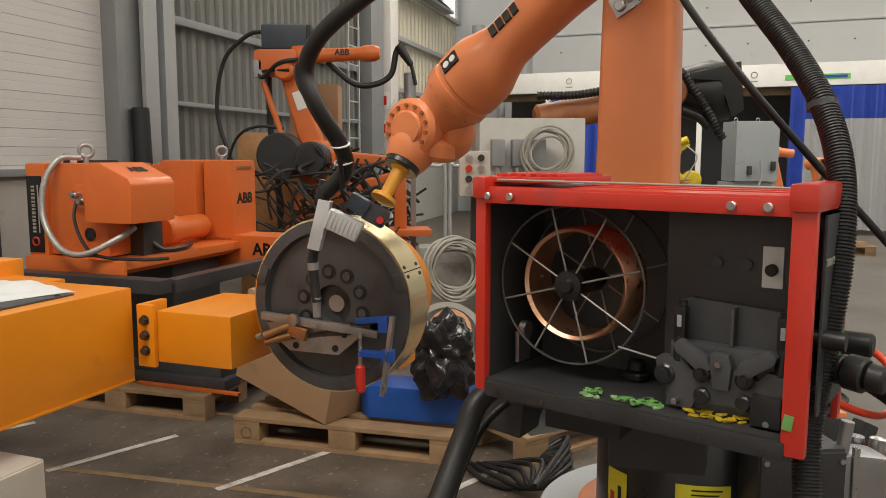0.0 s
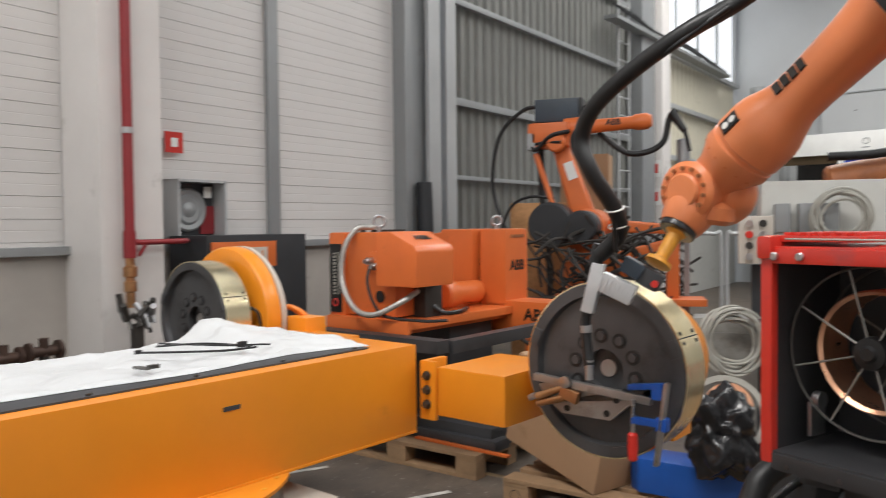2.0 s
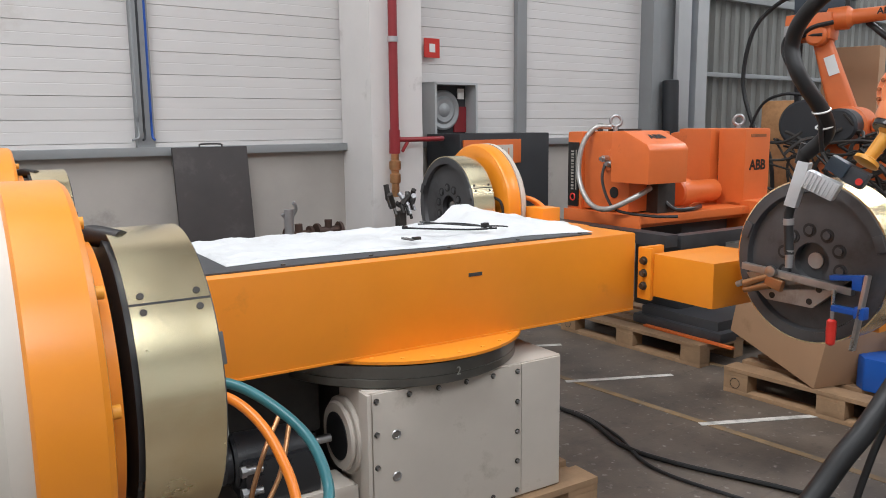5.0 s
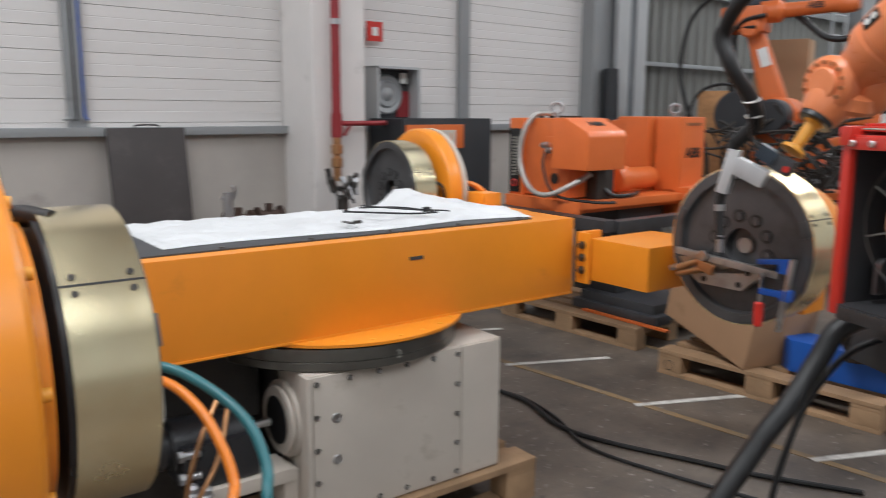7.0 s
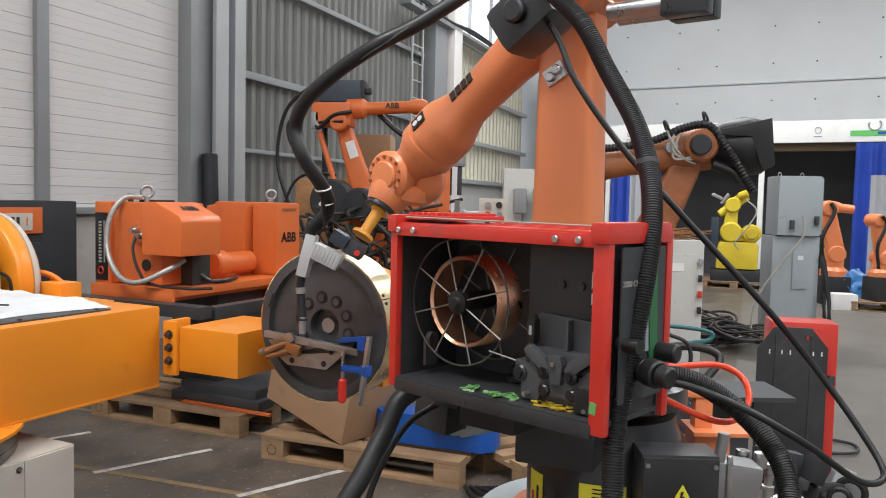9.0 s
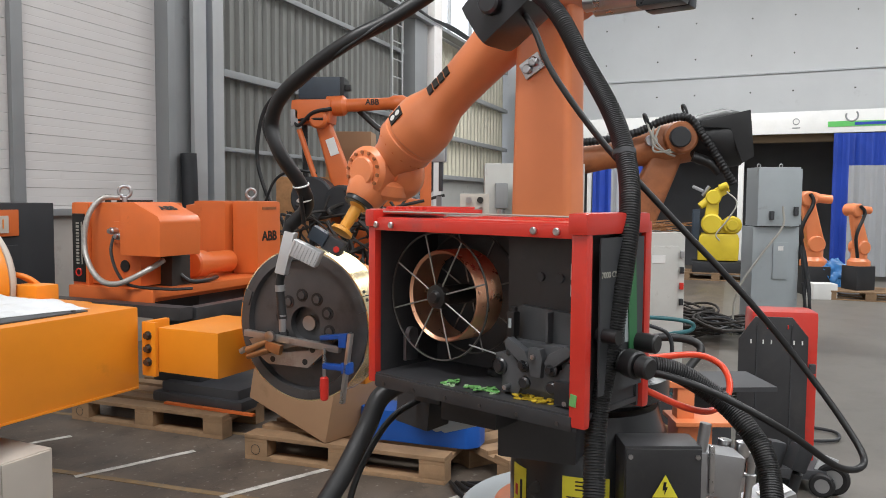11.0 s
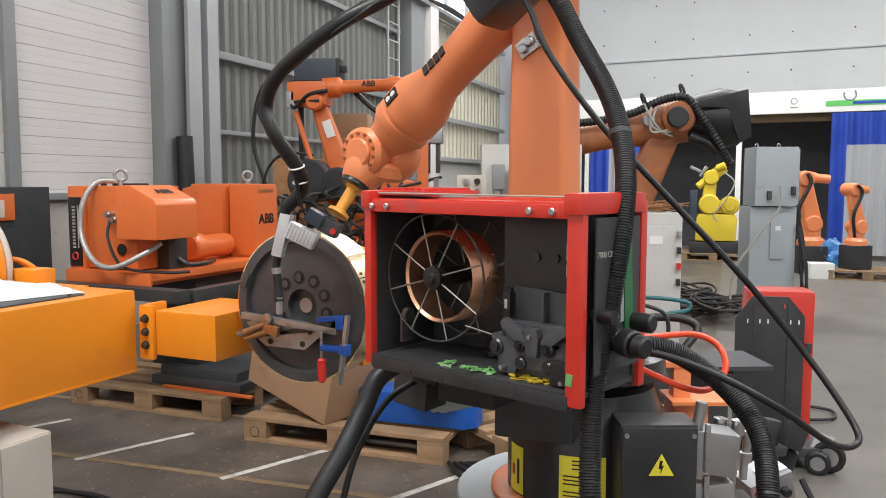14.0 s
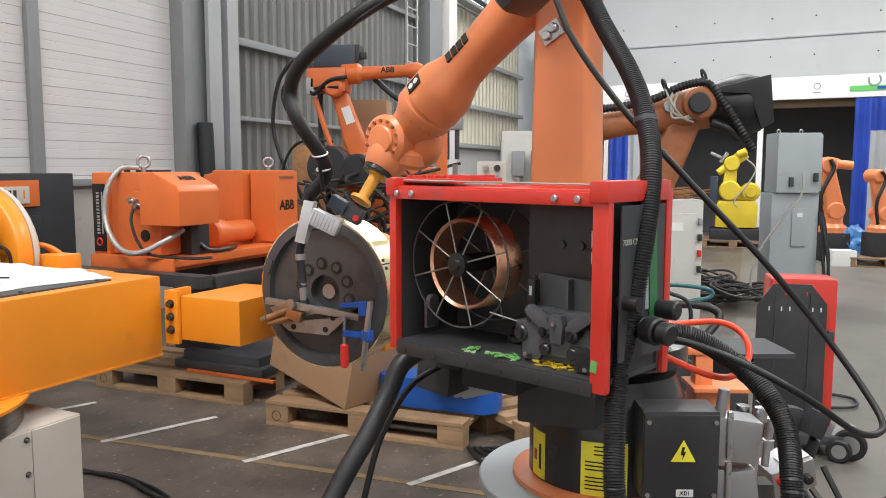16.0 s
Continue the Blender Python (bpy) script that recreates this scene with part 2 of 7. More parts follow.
def floor_material():
    m = mat("hall_floor", (0.112, 0.090, 0.071), 0.5, 0, 0.35, 1.3, 0.15, 55, (0.045, 0.04, 0.037), 0.7, 3.0)
    nt = m.node_tree
    b = nt.nodes["Principled BSDF"]
    tc = nt.nodes["Texture Coordinate"]
    n = nt.nodes.new("ShaderNodeTexNoise")
    n.inputs["Scale"].default_value, n.inputs["Detail"].default_value = 26.0, 8.0
    nt.links.new(tc.outputs["Object"], n.inputs["Vector"])
    r = nt.nodes.new("ShaderNodeMapRange")
    r.inputs["From Min"].default_value, r.inputs["From Max"].default_value = 0.62, 0.74
    nt.links.new(n.outputs["Fac"], r.inputs["Value"])
    mix = nt.nodes.new("ShaderNodeMix")
    mix.data_type = "RGBA"
    src = b.inputs["Base Color"].links[0].from_socket
    nt.links.new(r.outputs["Result"], mix.inputs["Factor"])
    nt.links.new(src, mix.inputs["A"])
    mix.inputs["B"].default_value = (0.27, 0.25, 0.23, 1)
    last = mix.outputs["Result"]
    for turn, sx, sy, lo, hi, tone, amount in ((18, 1.2, 26.0, 0.60, 0.70, (0.03, 0.027, 0.025), 0.75), (-62, 1.6, 40.0, 0.63, 0.72, (0.20, 0.185, 0.17), 0.6), (40, 9.0, 9.0, 0.60, 0.68, (0.035, 0.031, 0.028), 0.7)):
        mp = nt.nodes.new("ShaderNodeMapping")
        mp.inputs["Rotation"].default_value = (0, 0, radians(turn))
        mp.inputs["Scale"].default_value = (sx, sy, 1)
        nt.links.new(tc.outputs["Object"], mp.inputs["Vector"])
        sn = nt.nodes.new("ShaderNodeTexNoise")
        sn.inputs["Scale"].default_value, sn.inputs["Detail"].default_value, sn.inputs["Roughness"].default_value = 1.0, 9.0, 0.68
        nt.links.new(mp.outputs["Vector"], sn.inputs["Vector"])
        sr = nt.nodes.new("ShaderNodeMapRange")
        sr.inputs["From Min"].default_value, sr.inputs["From Max"].default_value, sr.inputs["To Max"].default_value = lo, hi, amount
        nt.links.new(sn.outputs["Fac"], sr.inputs["Value"])
        sm = nt.nodes.new("ShaderNodeMix")
        sm.data_type = "RGBA"
        nt.links.new(sr.outputs["Result"], sm.inputs["Factor"])
        nt.links.new(last, sm.inputs["A"])
        sm.inputs["B"].default_value = (*tone, 1)
        last = sm.outputs["Result"]
    nt.links.new(last, b.inputs["Base Color"])
    return m


M["floor"] = floor_material()
M["aisle"] = mat("aisle_floor", (0.138, 0.127, 0.11), 0.5, 0, 0.2, 0.9, 0.1, 50, (0.105, 0.095, 0.082), 0.6, 2.4)


def glass_material(name, col, alpha):
    m = bpy.data.materials.new(name)
    m.use_nodes = True
    b = m.node_tree.nodes["Principled BSDF"]
    b.inputs["Base Color"].default_value = (*col, 1)
    b.inputs["Roughness"].default_value = 0.12
    b.inputs["Transmission Weight"].default_value = 0.0
    b.inputs["Alpha"].default_value = alpha
    return m


M["clearbag"] = glass_material("clear_film", (0.75, 0.77, 0.80), 0.34)
M["blackbag"] = mat("black_bin_bag", (0.015, 0.015, 0.017), 0.22, 0, 0.3, 12, 0.5, 25)


def glow(name, col, strength):
    m = bpy.data.materials.new(name)
    m.use_nodes = True
    b = m.node_tree.nodes["Principled BSDF"]
    b.inputs["Base Color"].default_value = (*col, 1)
    b.inputs["Emission Color"].default_value = (*col, 1)
    b.inputs["Emission Strength"].default_value = strength
    return m


M["daylight"] = glow("translucent_daylight_sheet", (0.93, 0.96, 1.0), 1.0)

# ---- mesh helpers ----


def smooth_path(pts, steps=8):
    p = [Vector(q) for q in pts]
    if len(p) < 3:
        return p
    p = [2 * p[0] - p[1]] + p + [2 * p[-1] - p[-2]]
    out = []
    for i in range(1, len(p) - 2):
        a, b, c, d = p[i - 1:i + 3]
        for k in range(steps):
            t = k / steps
            out.append(0.5 * (2 * b + (c - a) * t + (2 * a - 5 * b + 4 * c - d) * t * t + (3 * b - a - 3 * c + d) * t ** 3))
    return out + [p[-2]]


def frame_of(axis):
    z = Vector(axis).normalized()
    x = z.orthogonal().normalized()
    return Matrix((x, z.cross(x), z)).transposed().to_4x4()


class B:
    """One mesh under construction."""

    def __init__(self):
        self.v, self.f = [], []

    def put(self, verts, faces, m=None):
        n = len(self.v)
        self.v += [(m @ Vector(q)) if m else Vector(q) for q in verts]
        self.f += [[n + i for i in f] for f in faces]
        return self

    def box(self, c, s, rot=(0, 0, 0), bev=0.0, m=None):
        t = pose(*c, *rot)
        if m:
            t = m @ t
        bm = bmesh.new()
        bmesh.ops.create_cube(bm, size=1, matrix=Matrix.Diagonal((*s, 1)))
        if bev:
            bmesh.ops.bevel(bm, geom=bm.edges[:], offset=min(bev, min(s) * 0.45), segments=2, profile=0.7, affect="EDGES")
        bm.verts.index_update()
        self.put([q.co for q in bm.verts], [[q.index for q in f.verts] for f in bm.faces], t)
        bm.free()
        return self

    def lathe(self, p0, axis, profile, n=28, caps=True):
        m = Matrix.Translation(p0) @ frame_of(axis)
        v, f = [], []
        for r, h in profile:
            v += [(r * math.cos(2 * math.pi * i / n), r * math.sin(2 * math.pi * i / n), h) for i in range(n)]
        for k in range(len(profile) - 1):
            f += [[k * n + i, k * n + (i + 1) % n, (k + 1) * n + (i + 1) % n, (k + 1) * n + i] for i in range(n)]
        if caps:
            f.append(list(range(n))[::-1])
            f.append([(len(profile) - 1) * n + i for i in range(n)])
        return self.put(v, f, m)

    def cyl(self, p0, p1, r, r1=None, n=24, bev=0.0):
        p0, p1 = Vector(p0), Vector(p1)
        h, r1 = (p1 - p0).length, r if r1 is None else r1
        prof = [(r, 0), (r1, h)] if not bev else [(r - bev, 0), (r, bev), (r1, h - bev), (r1 - bev, h)]
        return self.lathe(p0, p1 - p0, prof, n)

    def ring(self, p0, axis, r0, r1, h, n=48):
        return self.lathe(p0, axis, [(r0, 0), (r1, 0), (r1, h), (r0, h), (r0, 0)], n, caps=False)

    def tube(self, pts, r, n=10, steps=8, ribs=0.0, pitch=0.012):
        p = smooth_path(pts, steps)
        if ribs:
            q, d = [], 0.0
            fine = []
            for a, b in zip(p, p[1:]):
                k = max(1, round((b - a).length / (pitch / 4)))
                fine += [a.lerp(b, i / k) for i in range(k)]
            p = fine + [p[-1]]
        v, f, nrm = [], [], None
        for i, q in enumerate(p):
            t = (p[min(i + 1, len(p) - 1)] - p[max(i - 1, 0)]).normalized()
            nrm = (t.orthogonal() if nrm is None else nrm - t * nrm.dot(t)).normalized()
            bi = t.cross(nrm)
            rr = r + (ribs * (1 if i % 4 < 2 else -1) if ribs else 0)
            v += [q + nrm * (rr * math.cos(2 * math.pi * k / n)) + bi * (rr * math.sin(2 * math.pi * k / n)) for k in range(n)]
        for i in range(len(p) - 1):
            f += [[i * n + k, i * n + (k + 1) % n, (i + 1) * n + (k + 1) % n, (i + 1) * n + k] for k in range(n)]
        f.append(list(range(n))[::-1])
        f.append([(len(p) - 1) * n + k for k in range(n)])
        return self.put(v, f)

    def torus(self, c, axis, R, r, n=48, k=8, arc=360.0, start=0.0):
        m = Matrix.Translation(c) @ frame_of(axis)
        pts = [m @ Vector((R * math.cos(radians(start + arc * i / n)), R * math.sin(radians(start + arc * i / n)), 0)) for i in range(n + 1)]
        return self.tube(pts, r, k, 1)

    def prism(self, poly, h, m=None, bev=0.0):
        bm = bmesh.new()
        lo = [bm.verts.new((x, y, 0)) for x, y in poly]
        f = bm.faces.new(lo)
        g = bmesh.ops.extrude_face_region(bm, geom=[f])
        bmesh.ops.translate(bm, vec=(0, 0, h), verts=[q for q in g["geom"] if isinstance(q, bmesh.types.BMVert)])
        bmesh.ops.recalc_face_normals(bm, faces=bm.faces[:])
        if bev:
            bmesh.ops.bevel(bm, geom=bm.edges[:], offset=bev, segments=2, profile=0.7, affect="EDGES")
        bm.verts.index_update()
        self.put([q.co for q in bm.verts], [[q.index for q in f.verts] for f in bm.faces], m)
        bm.free()
        return self

    def mesh(self, name, material):
        me = bpy.data.meshes.new(name)
        me.from_pydata(self.v, [], self.f)
        me.validate()
        bm = bmesh.new()
        bm.from_mesh(me)
        bmesh.ops.recalc_face_normals(bm, faces=bm.faces[:])
        bm.to_mesh(me)
        bm.free()
        me.shade_smooth()
        me.set_sharp_from_angle(angle=radians(38))
        me.materials.append(M[material])
        return me


def part(name, b, material, parent=None, label="", m=None):
    ob = new(name, b.mesh(name, material))
    if parent:
        ob.parent = parent
    if m:
        ob.matrix_basis = m
    if label:
        ob["label"] = label
    return ob


def thing(name, m, label, category, group="", kind=""):
    ob = new(name)
    ob.empty_display_size = 0.1
    ob.matrix_basis = m
    return tagged(ob, label, category, group, kind)


def single(name, b, material, label, category, group="", kind="", m=None):
    return tagged(part(name, b, material, None, "", m), label, category, group, kind)


def lettering(text, size, material, parent, m, label="", bold=0.0):
    cu = bpy.data.curves.new("lettering", "FONT")
    cu.body, cu.size, cu.align_x, cu.align_y, cu.extrude, cu.offset = text, size, "CENTER", "CENTER", 0.0008, bold
    tmp = bpy.data.objects.new("lettering", cu)
    me = bpy.data.meshes.new_from_object(tmp)
    bpy.data.objects.remove(tmp)
    me.materials.clear()
    me.materials.append(M[material])
    ob = new("lettering", me)
    ob.parent = parent
    ob.matrix_basis = m
    if label:
        ob["label"] = label
    return ob


def facing(p, normal, up=(0, 0, 1)):
    """A pose at p whose z looks along the normal and whose y points up."""
    z = Vector(normal).normalized()
    x = Vector(up).cross(z).normalized()
    r = Matrix((x, z.cross(x), z)).transposed().to_4x4()
    return Matrix.Translation(p) @ r


# ---- the hall ----
XB, XE, YL, YR, ZC = -5.0, 20.0, 4.9, -16.0, 8.0

floor = single("floor", B().box((7.5, -5.5, -0.1), (26, 22, 0.2)), "floor", "worn dark industrial floor with paint marks", "floor", kind="structure", m=HALL)
aisle = single("pavement", B().box((11.6, -8.5, 0.002), (17.8, 15.6, 0.004)), "aisle", "pale worn concrete aisle floor", "floor", kind="structure", m=HALL)


def floor_strip(name, p, q, w, material, label, lift=0.003):
    p, q = Vector((*p, 0)), Vector((*q, 0))
    d = q - p
    m = Matrix.Translation((p + q) / 2 + Vector((0, 0, lift))) @ pose(0, 0, 0, 0, 0, math.degrees(math.atan2(d.y, d.x)))
    single(name, B().box((0, 0, 0), (d.length, w, 0.002)), material, label, "floor marking", "floor markings", "structure", m)


LINE = Vector((0.46, 0.53)).normalized()
for i in range(-1, 5):
    a = Vector((-1.72 + 0.87 * i, 3.34 - 0.16 * i))
    floor_strip("floor_marking", a, a + LINE * 0.66, 0.04, "whiteline", "worn white painted line on the floor")
for off in (0.0, 1.05):
    a = Vector((-3.6, 3.75)) + LINE * off
    floor_strip("floor_marking", a, a + Vector((0.98, -0.19)) * 5.6, 0.045, "yellowline", "faded yellow painted line on the floor", 0.0015)

# left wall: concrete base, ledge, insulated panels, then corrugated sheet
wall = thing("wall_left", HALL, "white panelled hall wall over a concrete base", "wall", kind="structure")
part("base", B().box(((XB + 6.5) / 2, YL + 0.13, 0.65), (6.5 - XB, 0.3, 1.30)), "concrete", wall, "bare grey-beige concrete base wall")
part("ledge", B().box(((XB + 6.5) / 2, YL - 0.03, 1.33), (6.5 - XB, 0.10, 0.06), bev=0.006), "galv", wall, "grey steel ledge")
part("core", B().box(((XB + 6.5) / 2, YL + 0.19, 4.7), (6.5 - XB, 0.18, 6.7)), "whitewall", wall)
H1 = 0.155


def wall_panel(x0, x1, z):
    """A wall panel with a shallow groove along its middle."""
    y, e = YL + 0.015, 0.0025
    prof = [(0.09, 0.0), (0.001, 0.0), (0.0, 0.002), (0.0, H1 / 2 - 0.004), (0.0012, H1 / 2), (0.0, H1 / 2 + 0.004), (0.0, H1 - 0.003), (0.001, H1 - e), (0.09, H1 - e)]
    k = len(prof)
    v = [(x, y + dy, z + dz) for x in (x0, x1) for dy, dz in prof]
    f = [[i, (i + 1) % k, k + (i + 1) % k, k + i] for i in range(k)] + [list(range(k)), [k + i for i in range(k)][::-1]]
    return B().put(v, f)


for x0, x1 in ((XB, -3.4), (-3.4, 1.29), (1.29, 4.75), (4.75, 6.5)):
    for k in range(42):
        part("panel", wall_panel(x0 + 0.002, x1 - 0.002, 1.392 + k * H1 - H1), "whitewall", wall).data.shade_flat()
for x, wd in ((-3.4, 0.09), (1.29, 0.12), (4.75, 0.12)):
    single("trim", B().box((x, YL - 0.015, 4.68), (wd, 0.05, 6.64), bev=0.004), "galv", "grey steel cover strip on the panelled wall", "trim", kind="structure", m=HALL)
single("trim", B().box((6.56, YL - 0.05, 4.0), (0.12, 0.2, 8.0), bev=0.005), "galv", "grey steel edge strip on the wall", "trim", kind="structure", m=HALL)

# steel post between panels and corrugated sheet
post = thing("column_grey", HALL, "grey painted steel stanchion against the wall", "column", kind="structure")
part("web", B().box((6.88, YL - 0.06, 4.0), (0.5, 0.12, 8.0), bev=0.006), "galv", post)
part("flange", B().box((6.93, YL - 0.20, 4.0), (0.22, 0.05, 8.0), bev=0.006), "galvlight", post)
part("cover", B().box((7.33, YL - 0.12, 4.0), (0.2, 0.1, 8.0), bev=0.006), "galvlight", post, "pale grey cover profile")


def corrugated(name, x0, x1, y, z0, z1, material, label, pitch=0.2):
    b, n = B(), int((x1 - x0) / pitch)
    prof = []
    for i in range(n + 1):
        x = x0 + i * pitch
        prof += [(x, 0), (x + pitch * 0.38, 0), (x + pitch * 0.5, 0.045), (x + pitch * 0.88, 0.045)]
    prof = [p for p in prof if p[0] <= x1]
    v = [(px, y + py, z) for z in (z0, z1) for px, py in prof] + [(px, y + py + 0.003, z) for z in (z0, z1) for px, py in prof]
    k = len(prof)
    f = [[i, i + 1, k + i + 1, k + i] for i in range(k - 1)] + [[2 * k + i, 3 * k + i, 3 * k + i + 1, 2 * k + i + 1] for i in range(k - 1)]
    return single(name, b.put(v, f), material, label, "wall", kind="structure", m=HALL)


corrugated("wall_corrugated", 7.42, 14.0, YL + 0.02, 0, 6.2, "corrug", "grey ribbed sheet-metal hall wall")
corrugated("wall_corrugated_far", 14.2, 19.8, YL + 0.02, 1.9, 4.75, "corrugwarm", "cream ribbed sheet-metal hall wall", 0.26)
single("wall_base_far", B().box((17.0, YL + 0.1, 0.95), (5.8, 0.2, 1.9)), "lightcab", "pale painted lower hall wall", "wall", kind="structure", m=HALL)
for z, hh in ((2.04, 0.05), (2.93, 0.09), (4.1, 0.07), (5.2, 0.07)):
    single("trim", B().box((10.7, YL - 0.04, z), (6.5, 0.06, hh), bev=0.01), "galv", "horizontal steel rail on the ribbed wall", "trim", kind="structure", m=HALL)
for z in (1.92, 2.75, 3.75, 4.75):
    single("trim", B().box((17.0, YL - 0.06, z), (5.6, 0.1, 0.09), bev=0.01), "galvlight", "horizontal steel rail on the ribbed wall", "trim", kind="structure", m=HALL)
# daylight sheets high in the wall
win = thing("window_1", HALL, "bright translucent daylight sheet above the ribbed wall", "window", kind="structure")
for i in range(4):
    part("pane", B().box((14.95 + i * 1.42, YL + 0.1, 6.4), (1.38, 0.03, 3.1)), "daylight", win)
for i in range(5):
    part("frame", B().box((14.24 + i * 1.42, YL + 0.06, 6.4), (0.05, 0.08, 3.2)), "galvlight", win)
win = thing("window_2", HALL, "bright translucent daylight sheet above the ribbed wall", "window", kind="structure")
for i in range(4):
    part("pane", B().box((8.25 + i * 1.6, YL + 0.1, 7.1), (1.55, 0.03, 1.75)), "daylight", win)

# white column with safety signs, ladder and dark grey column
col = thing("column_far", HALL, "white painted steel column with safety signs", "column", kind="structure")
part("shaft", B().box((13.85, YL - 0.22, 4.0), (0.42, 0.34, 8.0), bev=0.01), "column", col)
part("web", B().box((13.25, YL - 0.16, 4.0), (0.6, 0.25, 8.0), bev=0.01), "galv", col, "grey side of the column")
for z in (1.95, 2.45):
    part("safety_sign", B().box((13.63, YL - 0.24, z), (0.012, 0.24, 0.3)), "white", col, "small white safety sign")
    part("safety_symbol", B().box((13.622, YL - 0.24, z), (0.008, 0.14, 0.16)), "clampred", col, "red safety symbol")
ladder = thing("ladder", HALL, "grey steel wall ladder beside the column", "ladder")
for y in (12.1, 12.55):
    part("rail", B().box((y, YL - 0.2, 4.0), (0.04, 0.03, 8.0)), "galvlight", ladder)
for k in range(26):
    part("rung", B().cyl((12.1, YL - 0.2, 0.25 + k * 0.3), (12.55, YL - 0.2, 0.25 + k * 0.3), 0.013, n=8), "galvlight", ladder)

# the front column with the red riser
colf = thing("column_front", HALL, "white painted concrete column", "column", kind="structure")
part("shaft", B().box((3.075, YL - 0.225, 4.0), (0.475, 0.45, 8.0), bev=0.012), "column", colf)

# back wall, side walls, roof
BACK = pose(4.6, 18.9, 0, 0, 0, -20)    # x along the back wall to the right
single("wall_back", B().box((3.2, 0.15, 4.0), (19.0, 0.3, 8.0)), "backwall", "pale grey plastered hall wall", "wall", kind="structure", m=BACK)
single("trim", B().box((3.2, -0.02, 4.37), (16.0, 0.04, 0.03)), "galvlight", "thin grey seam along the back wall", "trim", kind="structure", m=BACK)
wb = bpy.data.objects["wall_back"]
for wx in (-3.4, -2.5, -1.24, -0.36, 0.88, 1.78, 3.02, 3.92, 5.16, 6.06):
    for wz in (3.96, 4.80, 5.64):
        part("screw", B().cyl((wx, 0.002, wz), (wx, -0.012, wz), 0.02, n=8), "darksteel", wb)
single("wall_right", B().box((7.5, YR, 4.0), (26, 0.3, 8.0)), "backwall", "pale plastered hall wall", "wall", kind="structure", m=HALL)
single("wall_behind", B().box((XB, -5.5, 4.0), (0.3, 21.5, 8.0)), "backwall", "pale plastered hall wall", "wall", kind="structure", m=HALL)
roof = B()
xs = [-5.2, -2.8, -0.2, 4.2, 6.8, 11.2, 13.8, 21]
for i in range(0, 7):
    if i % 2 == 0:
        roof.box(((xs[i] + xs[i + 1]) / 2, -5.5, 8.1), (xs[i + 1] - xs[i], 22, 0.2))
    else:
        for y0, y1 in ((-16.5, -9.1), (-3.9, -1.6), (3.6, 5.5)):
            roof.box(((xs[i] + xs[i + 1]) / 2, (y0 + y1) / 2, 8.1), (xs[i + 1] - xs[i], y1 - y0, 0.2))
single("ceiling", roof, "roof", "grey sheet roof with daylight openings", "ceiling", kind="structure", m=HALL)

# ---- pallets ----


def pallet(m, label="worn wooden shipping pallet on the floor", L=1.2, W=0.8):
    t = thing("pallet", m, label, "pallet", "wooden pallets")
    for y in (-W / 2 + 0.05, 0, W / 2 - 0.05):
        part("bottom_board", B().box((0, y, 0.011), (L, 0.1, 0.022), bev=0.002), "wood", t)
        for x in (-L / 2 + 0.072, 0, L / 2 - 0.072):
            part("block", B().box((x, y, 0.061), (0.145, 0.1, 0.078), bev=0.004), "wood", t)
    for x in (-L / 2 + 0.072, 0, L / 2 - 0.072):
        part("cross_board", B().box((x, 0, 0.111), (0.145, W, 0.022), bev=0.002), "wood", t)
    for k in range(5):
        part("deck_board", B().box((0, -W / 2 + 0.06 + k * (W - 0.12) / 4, 0.133), (L, 0.125 if k % 2 == 0 else 0.1, 0.022), bev=0.002), "wood", t)
    return t


p1 = pallet(pose(-0.28, 4.02, 0, 0, 0, -12.5), "worn wooden pallet carrying a carton and blue part")
p2 = pallet(pose(-1.70, 4.60, 0, 0, 0, -14), "worn wooden pallet under the orange machine")
p3 = pallet(pose(-1.35, 1.576, 0, 0, 0, 72.2) @ Matrix.Diagonal((1, 1, 1.145, 1)), "wooden pallet under the beige turntable base")
p4 = pallet(pose(4.0, 14.9, 0, 0, 0, -15), "wooden pallet under the yellow robot")
p5 = pallet(pose(5.65, 12.2, 0, 0, 0, -15), "wooden pallet under a small orange robot")
p6 = pallet(pose(0.75, 4.2, 0, 0, 0, 40), "worn wooden pallet with loose scrap on it")
for pp in (p1, p2):
    part("stamp", B().torus((-0.53, -0.4012, 0.06), (0, 1, 0), 0.028, 0.0015, 24, 6), "ferrite", pp, "burnt oval stamp") 

# ---- two-station positioner ----
POS = pose(-1.40, 1.55, 0, 0, 0, 72.2)
pos = thing("welding_positioner", POS, "amber two-station welding positioner on a beige turntable base", "positioner")
# base cabinet
base = part("base", B().box((0.0915, 0.02, 0.4135), (0.783, 0.84, 0.497), bev=0.006), "beige", pos, "beige painted steel base cabinet")
part("front_panel", B().box((0.005, -0.403, 0.415), (0.585, 0.010, 0.485), bev=0.002), "beige", base)
part("front_panel", B().box((0.388, -0.403, 0.415), (0.175, 0.010, 0.485), bev=0.002), "beige", base)
part("end_panel", B().box((0.486, 0.02, 0.415), (0.010, 0.80, 0.47), bev=0.002), "beige", base)
part("side_frame", B().box((-0.303, -0.385, 0.415), (0.012, 0.06, 0.49), bev=0.002), "beige", base)
spots = [(x, z) for x in (-0.274, 0.28) for z in (0.635, 0.525, 0.415, 0.305, 0.195)] + [(x, z) for x in (-0.155, -0.045, 0.065, 0.175) for z in (0.637, 0.195)]
for x, z in spots:
    s = part("bolt", B().cyl((x, -0.407, z), (x, -0.411, z), 0.0095, n=14), "darksteel", base)
    part("bolt_head", B().cyl((x, -0.411, z), (x, -0.417, z), 0.006, n=6), "steel", s)
